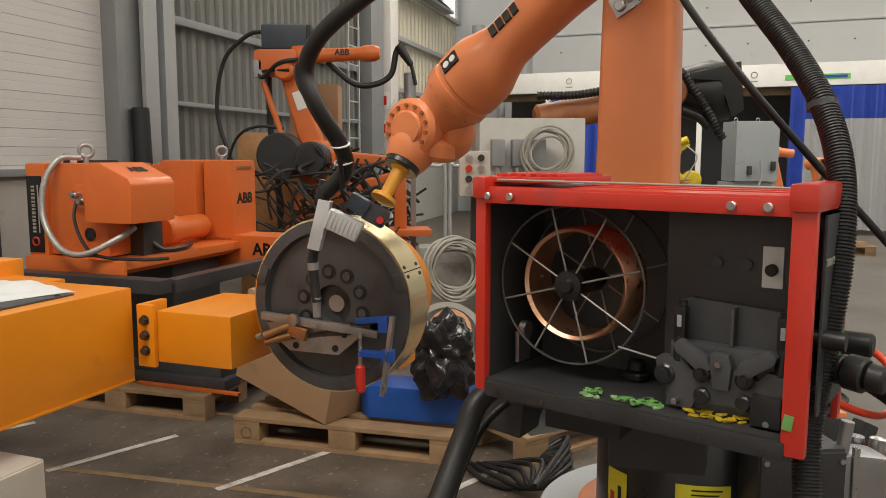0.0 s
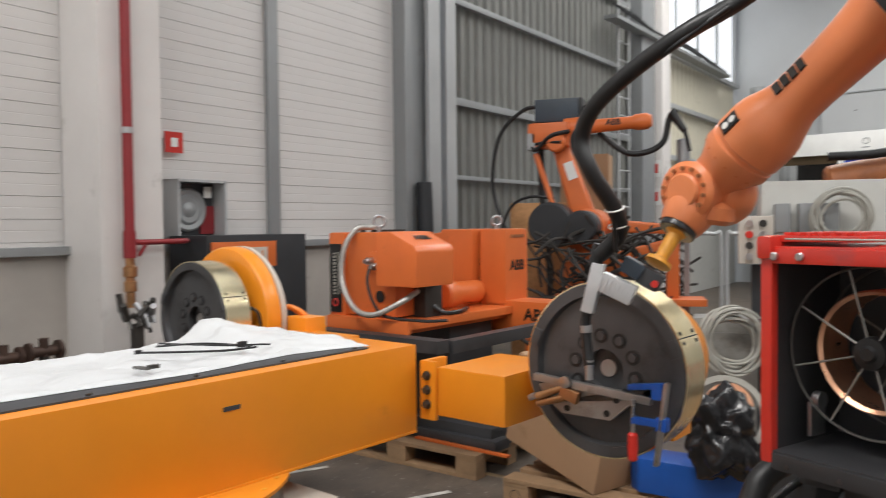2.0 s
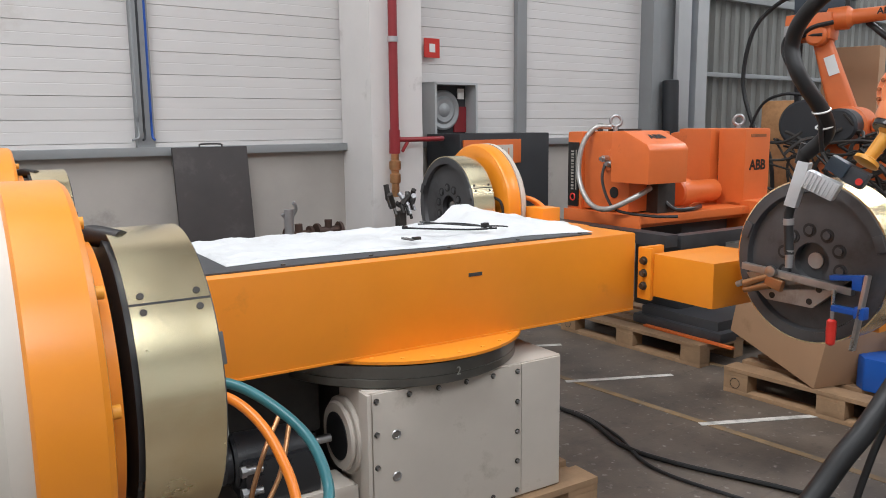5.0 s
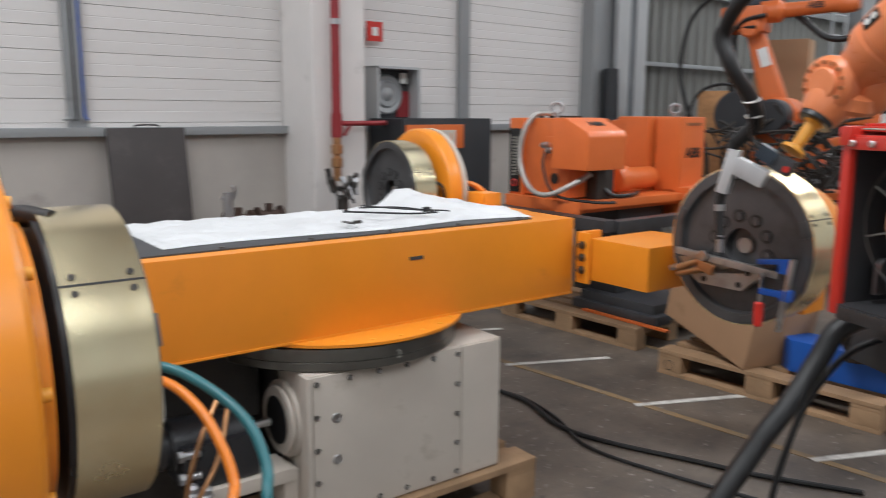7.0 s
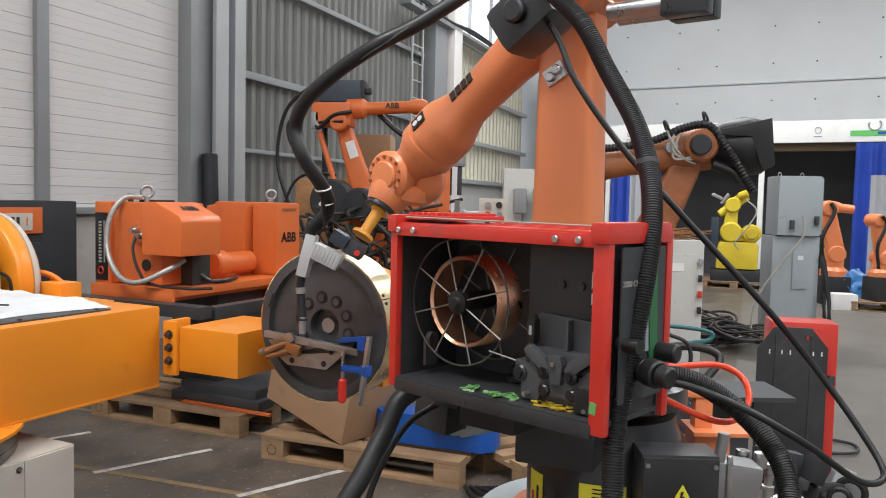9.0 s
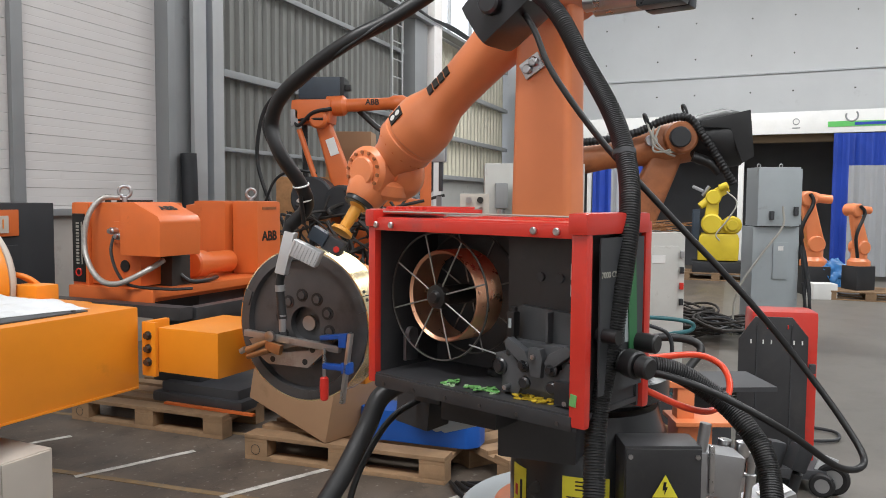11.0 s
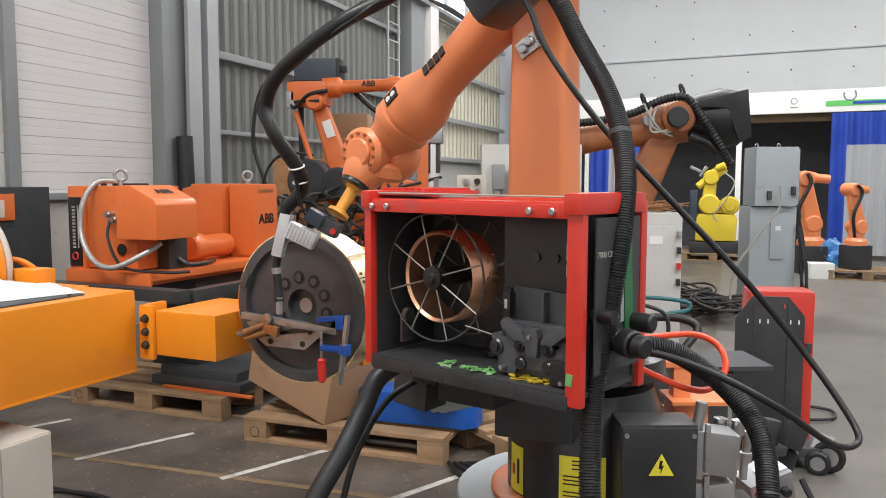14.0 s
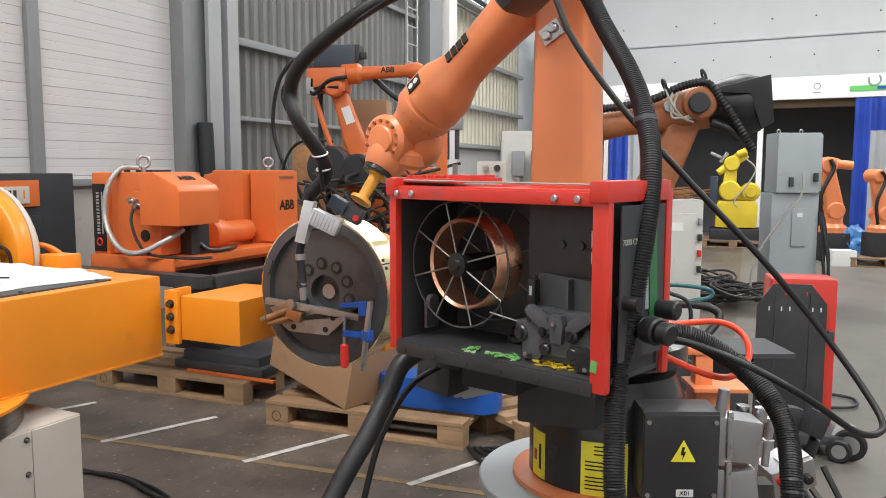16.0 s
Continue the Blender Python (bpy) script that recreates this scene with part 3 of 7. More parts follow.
for z in (0.512, 0.371):
    part("eyelet", B().torus((-0.205, -0.410, z), (0, 1, 0), 0.013, 0.004, 20, 6).cyl((-0.205, -0.407, z), (-0.205, -0.410, z), 0.010, n=14), "steel", base, "bright threaded eyelet")
fl = part("motor_flange", B().cyl((-0.30, -0.24, 0.48), (-0.318, -0.24, 0.48), 0.13, n=40, bev=0.004).cyl((-0.318, -0.24, 0.48), (-0.335, -0.24, 0.48), 0.115, n=40, bev=0.006), "beige", base, "round beige gear flange")
part("gear_hole", B().cyl((-0.335, -0.24, 0.48), (-0.338, -0.24, 0.48), 0.08, n=28), "black", fl)
part("shaft", B().cyl((-0.36, -0.24, 0.48), (-0.45, -0.24, 0.48), 0.014, n=16).cyl((-0.425, -0.24, 0.48), (-0.438, -0.24, 0.48), 0.03, n=20), "steel", fl, "bright steel shaft with a collar")
mo = part("motor", B().cyl((-0.44, -0.22, 0.46), (-0.68, -0.20, 0.46), 0.085, n=28, bev=0.01).box((-0.55, -0.24, 0.42), (0.24, 0.16, 0.14), bev=0.01).cyl((-0.68, -0.20, 0.46), (-0.72, -0.20, 0.46), 0.07, n=24, bev=0.01), "blackgloss", base, "black drive motor under the beam")
for y, z in ((-0.32, 0.40), (-0.32, 0.47)):
    part("fitting", B().cyl((-0.62, y, z), (-0.67, y, z), 0.013, n=12).cyl((-0.67, y, z), (-0.685, y, z), 0.019, n=6), "steel", mo)
for x, z in ((-0.66, 0.36), (-0.62, 0.345)):
    part("gland", B().lathe((x, -0.35, z - 0.03), (0.1, 0, 1), [(0.02, 0), (0.024, 0.01), (0.024, 0.03), (0.016, 0.035), (0.018, 0.05), (0.01, 0.06)], 14), "alu", mo)
part("bracket", B().box((-0.46, -0.27, 0.325), (0.27, 0.14, 0.045), bev=0.004).box((-0.33, -0.27, 0.25), (0.05, 0.12, 0.17), bev=0.004), "beige", base, "beige steel motor bracket")
part("junction_box", B().box((-0.76, -0.25, 0.64), (0.10, 0.12, 0.11), bev=0.006), "lightcab", base, "pale grey junction box")
# added dark block: its colour carries the shade under the beam
part("drive_housing", B().box((-0.62, 0.10, 0.59), (0.56, 0.44, 0.26), bev=0.02).box((-0.60, 0.10, 0.30), (0.5, 0.4, 0.30), bev=0.01), "ferrite", base, "drive housing coloured dark for the shade under the beam")
# dark sheet over the beige left side, painting the beam's shadow there
part("side_plate", B().box((-0.303, 0.06, 0.45), (0.012, 0.5, 0.36), bev=0.003), "darksteel", base)
part("bearing_ring", B().lathe((0.0, 0, 0.664), (0, 0, 1), [(0.40, 0), (0.458, 0.002), (0.462, 0.006), (0.462, 0.030), (0.459, 0.032), (0.462, 0.034), (0.462, 0.073), (0.40, 0.0755)], 96), "turned", pos, "turned dark steel slewing ring")
# black filler that paints the shadow gap between slewing ring and base
part("ring_lip", B().lathe((0.0, 0, 0.66), (0, 0, 1), [(0.36, 0), (0.40, 0.0), (0.40, 0.006), (0.36, 0.006)], 64), "black", pos)
lettering("2", 0.04, "cablegrey", pos, facing((0.0, -0.4625, 0.70), (0, -1, 0)), "chalked number on the slewing ring")
part("turntable_flange", B().lathe((0.02, 0, 0.74), (0, 0, 1), [(0.463, 0), (0.468, 0.002), (0.468, 0.012), (0.463, 0.0145)], 72), "amber", pos)
for k in range(28):
    a = 2 * math.pi * k / 28
    part("bolt", B().cyl((0.02 + 0.44 * math.cos(a), 0.44 * math.sin(a), 0.754), (0.02 + 0.44 * math.cos(a), 0.44 * math.sin(a), 0.757), 0.008, n=8), "deepyellow", pos)
# beam
beam = part("beam", B().box((-0.005, 0.015, 0.9085), (1.86, 0.68, 0.308), bev=0.008), "amber", pos, "amber painted welded box beam")
part("top_plate", B().box((-0.06, 0.015, 1.065), (1.62, 0.56, 0.006), bev=0.002), "charcoal", beam, "dark grey cover plate")
part("seam", B().box((0, -0.326, 0.757), (1.84, 0.006, 0.008), bev=0.002), "amber", beam)
part("slot", B().box((0.16, -0.3265, 0.98), (0.055, 0.003, 0.012)), "charcoal", beam, "small dark slot")
for k in range(6):
    part("screw", B().cyl((-0.8 + 0.3 * k, -0.25, 1.068), (-0.8 + 0.3 * k, -0.25, 1.073), 0.008, n=8), "darksteel", beam)


def arm(sx, sy):
    """One bolted arm on a beam end; sx and sy name the corner."""
    ym, zm = (0.515, 0.910) if sy > 0 else (-0.5435, 0.903)
    hw = 0.31 if sy > 0 else 0.289
    a = part("arm", B().box((sx * 1.13, ym, zm), (0.37, hw, 0.17), bev=0.01).box((sx * 1.29, sy * 0.70, 0.95), (0.12, 0.16, 0.22), bev=0.01), "amber", pos, "amber box-section arm")
    part("flange", B().box((sx * 0.937, sy * 0.372, 0.905), (0.016, 0.066, 0.205), bev=0.004).box((sx * 0.99, sy * 0.348, 0.905), (0.12, 0.024, 0.205), bev=0.004), "amber", a)
    for z in (0.857, 0.907, 0.957):
        part("bolt", B().cyl((sx * 0.929, sy * 0.370, z), (sx * 0.913, sy * 0.370, z), 0.0125, n=6).cyl((sx * 0.929, sy * 0.370, z), (sx * 0.925, sy * 0.370, z), 0.017, n=16), "darksteel", a, "dark hex bolt")
    return a


for sx in (1, -1):
    for sy in (1, -1):
        arm(sx, sy)


def station(sx, sy, ring=0.13):
    """A brass-ringed faceplate that looks inwards along the beam."""
    f = Vector((-sx, 0, 0))
    c = Vector(((1.04 if sx > 0 else -0.986) if sy < 0 else sx * 0.93, sy * ((0.985 if sx > 0 else 1.002) if sy < 0 else 1.079), (1.027 if sx > 0 else 1.033) if sy < 0 else 1.05))
    back = -f
    fp = part("faceplate", B().lathe(c, back, [(0.062, 0.05), (0.062, 0.022), (0.226, 0.022), (0.232, 0.0), (0.266, 0.0), (0.268, 0.004), (0.268, 0.05)], 72), "disc", pos, "dark oiled steel faceplate with a bolt circle")
    part("hub", B().lathe(c, back, [(0.062, 0.06), (0.061, 0.052), (0.0, 0.052)], 40, caps=False), "blackgloss", fp)
    part("spindle_end", B().cyl(c + back * 0.052, c + back * 0.044, 0.027, n=28), "mill", fp, "bright machined spindle end")
    for k in range(10):
        a = 2 * math.pi * (k + 0.3) / 10
        q = c + Vector((0, 0.104 * math.cos(a), 0.104 * math.sin(a)))
        s = part("socket_bolt", B().ring(q + back * 0.024, f, 0.0145, 0.0235, 0.004, 20), "black", fp)
        part("bolt_head", B().cyl(q + back * 0.024, q + back * 0.016, 0.0135, n=12), "disc", s)
    for a0 in (20, 160, 255):
        a = radians(a0)
        q = c + Vector((0, 0.250 * math.cos(a), 0.250 * math.sin(a)))
        part("notch", B().box(q + back * 0.0, (0.012, 0.03, 0.055), rot=(a0 - 0, 0, 0), bev=0.002), "disc", fp)
    br = part("brass_ring", B().ring(c + back * 0.004, back, 0.2685, 0.273, ring, 96), "brass", pos, "polished brass contact ring")
    for a0 in (35, 155, 275):
        a = radians(a0 if sx > 0 else a0 - 14)
        part("joint", B().box(c + back * (0.004 + ring / 2) + Vector((0, 0.2728 * math.cos(a), 0.2728 * math.sin(a))), (ring, 0.0035, 0.0022), rot=(math.degrees(a) + 90, 0, 0)), "black", br)
        for w in (0.02, ring - 0.02):
            for da in (-0.055, 0.055):
                q = Vector((0, math.cos(a + da), math.sin(a + da)))
                part("screw", B().cyl(c + back * (0.004 + w) + q * 0.2715, c + back * (0.004 + w) + q * 0.2752, 0.006, n=10), "ferrite", br)
    part("rear_ring", B().lathe(c + back * (ring + 0.0), back, [(0.23, 0), (0.262, 0), (0.262, 0.012), (0.17, 0.02), (0.17, 0.06)], 64), "blackgloss", pos)
    big = sx < 0 or sy > 0
    HR = (0.335 if sx > 0 else 0.365) if big else 0.215
    if sx < 0:
        g = ring + 0.055
        h = part("headstock", B().lathe(c + back * (g - 0.03), back, [(0.22, 0), (0.255, 0.004), (0.255, 0.03), (HR - 0.03, 0.032), (HR - 0.008, 0.036), (HR, 0.046), (HR, 0.135), (HR - 0.006, 0.14), (0.25, 0.145)], 72), "amber", pos, "amber drive housing behind the faceplate")
        part("cover", B().lathe(c + back * (g + 0.11), back, [(HR - 0.01, 0), (HR - 0.012, 0.03), (HR - 0.05, 0.07), (0.2, 0.085)], 64), "beige", h, "pale grey housing cover")
        part("rib", B().box(c + back * (g + 0.06) + Vector((0, 0.18, -0.11)), (0.10, 0.40, 0.03), bev=0.004), "amber", h)
        for k in range(10):
            a = radians(30 + 36 * k)
            part("bolt", B().cyl(c + back * (g - 0.002) + Vector((0, 0.30 * math.cos(a), 0.30 * math.sin(a))), c + back * (g - 0.014) + Vector((0, 0.30 * math.cos(a), 0.30 * math.sin(a))), 0.011, n=12), "deepyellow", h)
        cb = part("cable_loop", B().tube([c + back * (ring + 0.05) + Vector((0, 0.02, 0.25)), c + back * (ring + 0.02) + Vector((0, 0.0, 0.262)), c + back * (ring - 0.02) + Vector((0, -0.05, 0.255))], 0.02, 10), "black", h, "short black cable")
    else:
        h = part("headstock", B().lathe(c + back * (ring + 0.05), back, [(HR - 0.05, 0), (HR - 0.01, 0.006), (HR, 0.02), (HR, 0.075), (HR - 0.01, 0.085), (0.20, 0.09), (0.20, 0.17), (0.19, 0.19)], 64), "amber", pos, "amber drive housing behind the faceplate")
    part("mounting_foot", B().box(c + back * (ring + 0.13) + Vector((0, 0, -0.14)), (0.14, 0.30, 0.2), bev=0.01), "amber", h)
    if sx > 0:
        part("rib", B().box(c + back * (ring + 0.2) + Vector((0, 0, -0.03)), (0.02, 0.36, 0.07), bev=0.004), "amber", h)
    return fp


for sx in (1, -1):
    for sy in (1, -1):
        station(sx, sy)
c = Vector((0.93 + 0.2, 1.079, 1.05))
part("patch", B().lathe(c, (1, 0, 0), [(0.2, 0.060), (0.337, 0.062), (0.337, 0.085), (0.30, 0.12), (0.2, 0.125)], 56), "beige", pos, "pale primer band on the rear housing")

# foam foil on the beam


def foil():
    nx, ny = 110, 44
    v, f = [], []
    for j in range(ny + 1):
        for i in range(nx + 1):
            s, t = i / nx, j / ny
            x = -0.655 + 1.43 * s
            y = -0.185 + 0.53 * t + 0.02 * noise.noise((x * 3, t, 1.0)) - (0.0 if s < 0.8 else (s - 0.8) * 0.35 * (1 - t))
            y += 0.02 * math.sin(s * 9)
            z = 1.072 + 0.022 * abs(noise.noise((x * 5, y * 6, 0.0))) + 0.011 * abs(noise.noise((x * 17, y * 15, 3.0))) + 0.004 * abs(noise.noise((x * 45, y * 45, 7.0)))
            rise = math.exp(-((s - 0.82) / (0.05 if s < 0.82 else 0.15)) ** 2) * (0.12 + 0.88 * t)
            z += 0.064 * rise * (1 + 0.22 * noise.noise((x * 8, y * 7, 5.0)) + 0.12 * noise.noise((x * 21, y * 17, 9.0))) * min(1, 6 * t + 0.2)
            if i in (0, nx) or j in (0, ny):
                z = 1.0695
            v.append((x, y, z))
    for j in range(ny):
        for i in range(nx):
            a = j * (nx + 1) + i
            f.append([a, a + 1, a + nx + 2, a + nx + 1])
    n = len(v)
    v += [(q[0], q[1], 1.0685) for q in v]
    f += [[n + k for k in reversed(q)] for q in f]
    return B().put(v, f)


single("packing_foil", foil(), "foil", "crumpled white foam packing foil lying on the beam", "foil", m=POS)
single("cable", B().tube([(0.08, 0.02, 1.11), (0.20, -0.06, 1.105), (0.30, -0.10, 1.10), (0.40, -0.12, 1.10)], 0.0035).tube([(0.18, 0.08, 1.12), (0.26, -0.02, 1.115), (0.33, -0.08, 1.11), (0.42, -0.11, 1.105), (0.46, -0.11, 1.10)], 0.003).tube([(0.16, 0.06, 1.115), (0.28, -0.03, 1.118), (0.38, -0.12, 1.105)], 0.003).box((0.36, -0.10, 1.112), (0.03, 0.02, 0.018), rot=(0, 0, 20), bev=0.003).box((0.08, 0.02, 1.112), (0.02, 0.014, 0.012), rot=(0, 0, 20), bev=0.003), "black", "loose black cables with small plugs on the white foil", "cable", m=POS)
single("shackle", B().torus((0.0, -0.14, 1.094), (0.2, 0, 1), 0.02, 0.004, 20, 6).box((0.03, -0.15, 1.095), (0.03, 0.015, 0.01)), "darksteel", "small steel shackle on the white foil", "shackle", m=POS)

# hoses at the base and at the rear station
for mt, r, pts in (("teal", 0.013, [(-0.883, -0.573, 0.868), (-0.8, -0.638, 0.849), (-0.743, -0.751, 0.815), (-0.703, -0.856, 0.761), (-0.697, -0.939, 0.685), (-0.721, -1.001, 0.608)] + [(-0.55, -0.75, 0.30), (-0.5, -0.66, 0.10), (-0.4, -0.75, 0.019)]),
                   ("orangehose", 0.012, [(-0.898, -0.628, 0.854), (-0.844, -0.732, 0.851), (-0.806, -0.832, 0.809), (-0.79, -0.922, 0.744), (-0.787, -0.974, 0.683), (-0.798, -1.005, 0.621)] + [(-0.62, -0.78, 0.30), (-0.58, -0.7, 0.10), (-0.5, -0.8, 0.014)])):
    single("hose", B().tube(pts, r, 12), mt, "%s supply hose hanging beside the turntable base" % ("teal" if mt == "teal" else "bright orange"), "hose", "supply hoses", m=POS @ Matrix.Translation((0.02, -0.012, 0)))
for k, pts in enumerate(([(-0.62, -0.50, 0.70), (-0.70, -0.56, 0.60), (-0.74, -0.56, 0.45), (-0.72, -0.5, 0.152)], [(-0.60, -0.52, 0.68), (-0.66, -0.58, 0.55), (-0.76, -0.6, 0.40), (-0.78, -0.5, 0.152)])):
    single("wire", B().tube(pts, 0.007), "bronze", "thin ochre wire hanging beside the base", "wire", "base wires", m=POS)
for dy in (0.0, 0.03):
    single("hose", B().tube([(1.18, 0.93 + dy, 1.02), (1.26, 0.82 + dy, 1.10), (1.32, 0.72 + dy, 1.05), (1.34, 0.66 + dy, 0.92)], 0.012, 10), "orangehose", "bright orange hose on the rear drive housing", "hose", "supply hoses", m=POS)
single("cable", B().tube([(1.06, 0.86, 1.12), (1.1, 0.8, 1.08), (1.1, 0.8, 0.95), (1.04, 0.85, 0.9)], 0.008, 8), "black", "short black cable on the rear faceplate", "cable", m=POS)
single("connector", B().box((1.14, 0.9, 1.02), (0.05, 0.05, 0.08), rot=(20, 0, 0), bev=0.006), "greycab", "grey plug on the rear drive housing", "connector", m=POS)

# workpiece and clamps on the front faceplate
W = POS @ Matrix.Translation((1.04, -0.985, 1.027)) @ Matrix.Diagonal((1.06, 1.06, 1.06, 1))
work = single("workpiece", B().prism([(-0.17, -0.02), (-0.10, -0.085), (-0.04, -0.137), (0.12, -0.137), (0.16, -0.11), (0.20, -0.06), (0.13, -0.045), (-0.09, -0.05), (-0.17, -0.06)], 0.025, Matrix(((0, 0, -1, 0.0), (1, 0, 0, 0), (0, 1, 0, 0), (0, 0, 0, 1)))), "mill", "milled steel bracket plate clamped to the faceplate", "bracket", m=W)
for y, z in ((0.10, -0.12), (-0.03, -0.118), (-0.06, -0.075)):
    part("hole", B().cyl((-0.0254, y, z), (-0.027, y, z), 0.010, n=16), "black", work)
part("bar", B().box((-0.03, 0.02, -0.05), (0.02, 0.38, 0.022), rot=(4, 0, 0), bev=0.002), "mill", work)
gc = single("earth_clamp", B().cyl((-0.045, 0.19, -0.095), (-0.045, 0.10, -0.055), 0.014, 0.008, n=10).cyl((-0.045, 0.19, -0.115), (-0.045, 0.10, -0.085), 0.010, 0.012, n=10).box((-0.045, 0.08, -0.075), (0.02, 0.06, 0.035), rot=(15, 0, 0), bev=0.004), "bronze", "bronze spring earth clamp gripping the bracket", "clamp", m=W)
part("jaw_tip", B().lathe((-0.05, 0.092, -0.038), (1, 0, 0), [(0.006, -0.008), (0.018, -0.006), (0.018, 0.006), (0.006, 0.008)], 16), "steel", gc, "bright steel pivot")
part("jaw", B().cyl((-0.05, 0.195, -0.09), (-0.05, 0.215, -0.10), 0.010, n=10), "steel", gc, "bright steel jaw")
sc = thing("screw_clamp", W, "screw clamp with blue jaws and a red wooden handle", "clamp")
part("bar", B().box((-0.06, -0.212, -0.115), (0.02, 0.012, 0.23), rot=(8, 0, 0), bev=0.002), "steel", sc, "bright steel bar")
part("fixed_jaw", B().box((-0.055, -0.165, -0.018), (0.024, 0.10, 0.016), rot=(-8, 0, 0), bev=0.004).box((-0.055, -0.20, -0.03), (0.026, 0.03, 0.04), bev=0.004), "clampblue", sc, "blue cast jaw")
part("sliding_jaw", B().box((-0.055, -0.175, -0.115), (0.024, 0.10, 0.018), bev=0.004).box((-0.055, -0.212, -0.115), (0.03, 0.03, 0.036), bev=0.004), "clampblue", sc, "blue sliding jaw")
part("spindle", B().cyl((-0.055, -0.125, -0.06), (-0.055, -0.125, -0.155), 0.006, n=12), "steel", sc)
part("handle", B().lathe((-0.055, -0.125, -0.15), (0, 0, -1), [(0.008, 0), (0.014, 0.006), (0.015, 0.04), (0.013, 0.075), (0.008, 0.08)], 14), "clampred", sc, "red wooden handle")

# ---- carton, blue part and scrap on the pallet ----
E1 = Vector((-0.835, 0.50, 0.23)).normalized()
E3 = Vector((0.2, -0.12, 0.97))
E3 = (E3 - E1 * E3.dot(E1)).normalized()
E2 = E1.cross(E3)
TIP = Matrix((E1, E2, E3)).transposed().to_4x4()
carton = thing("carton", pose(-0.452, 3.64, 0.146) @ TIP, "large brown cardboard carton tipped on its corner", "carton")
cb = part("body", B().box((0.33, 0.22, 0.25), (0.66, 0.44, 0.50), bev=0.005), "carton", carton)
part("flap", B().box((0.33, 0.11, 0.503), (0.65, 0.21, 0.004)), "carton", cb, "closed carton flap")
part("flap", B().box((0.33, 0.33, 0.503), (0.65, 0.21, 0.004)), "carton", cb, "closed carton flap")
part("fold_crease", B().box((0.33, -0.0012, 0.47), (0.63, 0.002, 0.003)), "carton", cb)
blue_part = single("blue_housing", B().prism([(-0.30, -0.1), (0.28, -0.1), (0.34, -0.04), (0.34, 0.06), (0.28, 0.12), (-0.30, 0.12), (-0.36, 0.06), (-0.36, -0.04)], 0.17, None, 0.012), "blue", "blue plastic housing lying on the pallet", "housing", m=pose(0.06, 3.80, 0.146, 0, 0, -12))

# ---- wire feeder ----
WF = pose(0.3137, 1.2757, 0.234, 0, 0, -34.8) @ Matrix.Diagonal((0.845, 0.845, 0.845, 1))
wf = thing("wire_feeder", WF, "open red and black wire feeder with a copper wire spool", "wire feeder")
LX, DY, Z0, Z1 = 0.664, 0.25, 0.985, 1.425
part("back_panel", B().box((LX / 2, DY - 0.004, 1.2), (LX - 0.02, 0.008, 0.42)), "blackbox", wf)
part("partition", B().box(((0.375 + LX - 0.03) / 2, 0.117, 1.205), (LX - 0.405, 0.012, 0.385), bev=0.002), "blackbox", wf, "black partition behind the wire drive")
part("side_panel", B().box((0.016, DY / 2, 1.2), (0.012, DY, 0.40)), "blackbox", wf)
part("side_panel", B().box((LX - 0.022, DY / 2, 1.2), (0.012, DY - 0.02, 0.40)), "blackbox", wf)
part("floor_pan", B().box((LX / 2, DY / 2, 1.006), (LX - 0.02, DY, 0.012)).box((LX / 2, 0.004, 0.992), (LX - 0.04, 0.012, 0.03), bev=0.003), "blackbox", wf, "dusty black floor pan")
lip = part("pan_lip", B().box((LX / 2, -0.004, 0.992), (LX - 0.06, 0.008, 0.032), bev=0.003), "blackbox", wf, "black folded front lip")
for k in range(6):
    part("rivet", B().cyl((0.06 + 0.108 * k, -0.006, 0.988), (0.06 + 0.108 * k, -0.010, 0.988), 0.005, n=10), "darksteel", lip)
top = part("top_cover", B().box((LX / 2, DY / 2, Z1 - 0.012), (LX - 0.03, DY, 0.02), bev=0.004), "red", wf, "glossy red top cover")
for k in range(3):
    part("groove", B().box((LX / 2 + 0.06, 0.09 + 0.08 * k, Z1 - 0.0015), (LX - 0.24, 0.006, 0.003), bev=0.001), "red", top)
part("front_lip", B().box((LX / 2, 0.004, Z1 - 0.022), (LX - 0.04, 0.014, 0.03), bev=0.004), "red", top)
for x in (0.011, LX - 0.018):
    w = 0.026 if x < 0.1 else 0.040
    part("corner_post", B().box((x, 0.007, (Z0 + Z1) / 2), (w, 0.024, Z1 - Z0), bev=0.008), "red", wf, "red moulded corner post")
    part("corner_cap", B().box((x, DY / 2, Z1 - 0.005), (w + 0.008, DY + 0.03, 0.048), bev=0.012), "red", wf, "red moulded top rail")
    part("corner_post", B().box((x, DY + 0.016, (Z0 + Z1) / 2), (w, 0.03, Z1 - Z0), bev=0.009), "red", wf, "red moulded corner post")
vent = part("vent_grille", B().box((0.10, DY / 2, Z1 + 0.012), (0.19, DY - 0.04, 0.012), bev=0.003), "red", top)
for k in range(7):
    part("slat", B().box((0.03 + k * 0.024, DY / 2, Z1 + 0.021), (0.012, DY - 0.07, 0.008), bev=0.002), "red", vent)
for x in (0.03, 0.085, 0.53, 0.59):
    part("screw", B().cyl((x, -0.003, Z1 - 0.022), (x, -0.012, Z1 - 0.022), 0.0085, n=14, bev=0.002), "steel", wf, "bright screw head")
part("rod", B().cyl((0.05, -0.0, Z1 + 0.012), (LX + 0.0, 0.05, Z1 + 0.008), 0.0022, n=8), "cablegrey", wf, "thin pale wire on top")
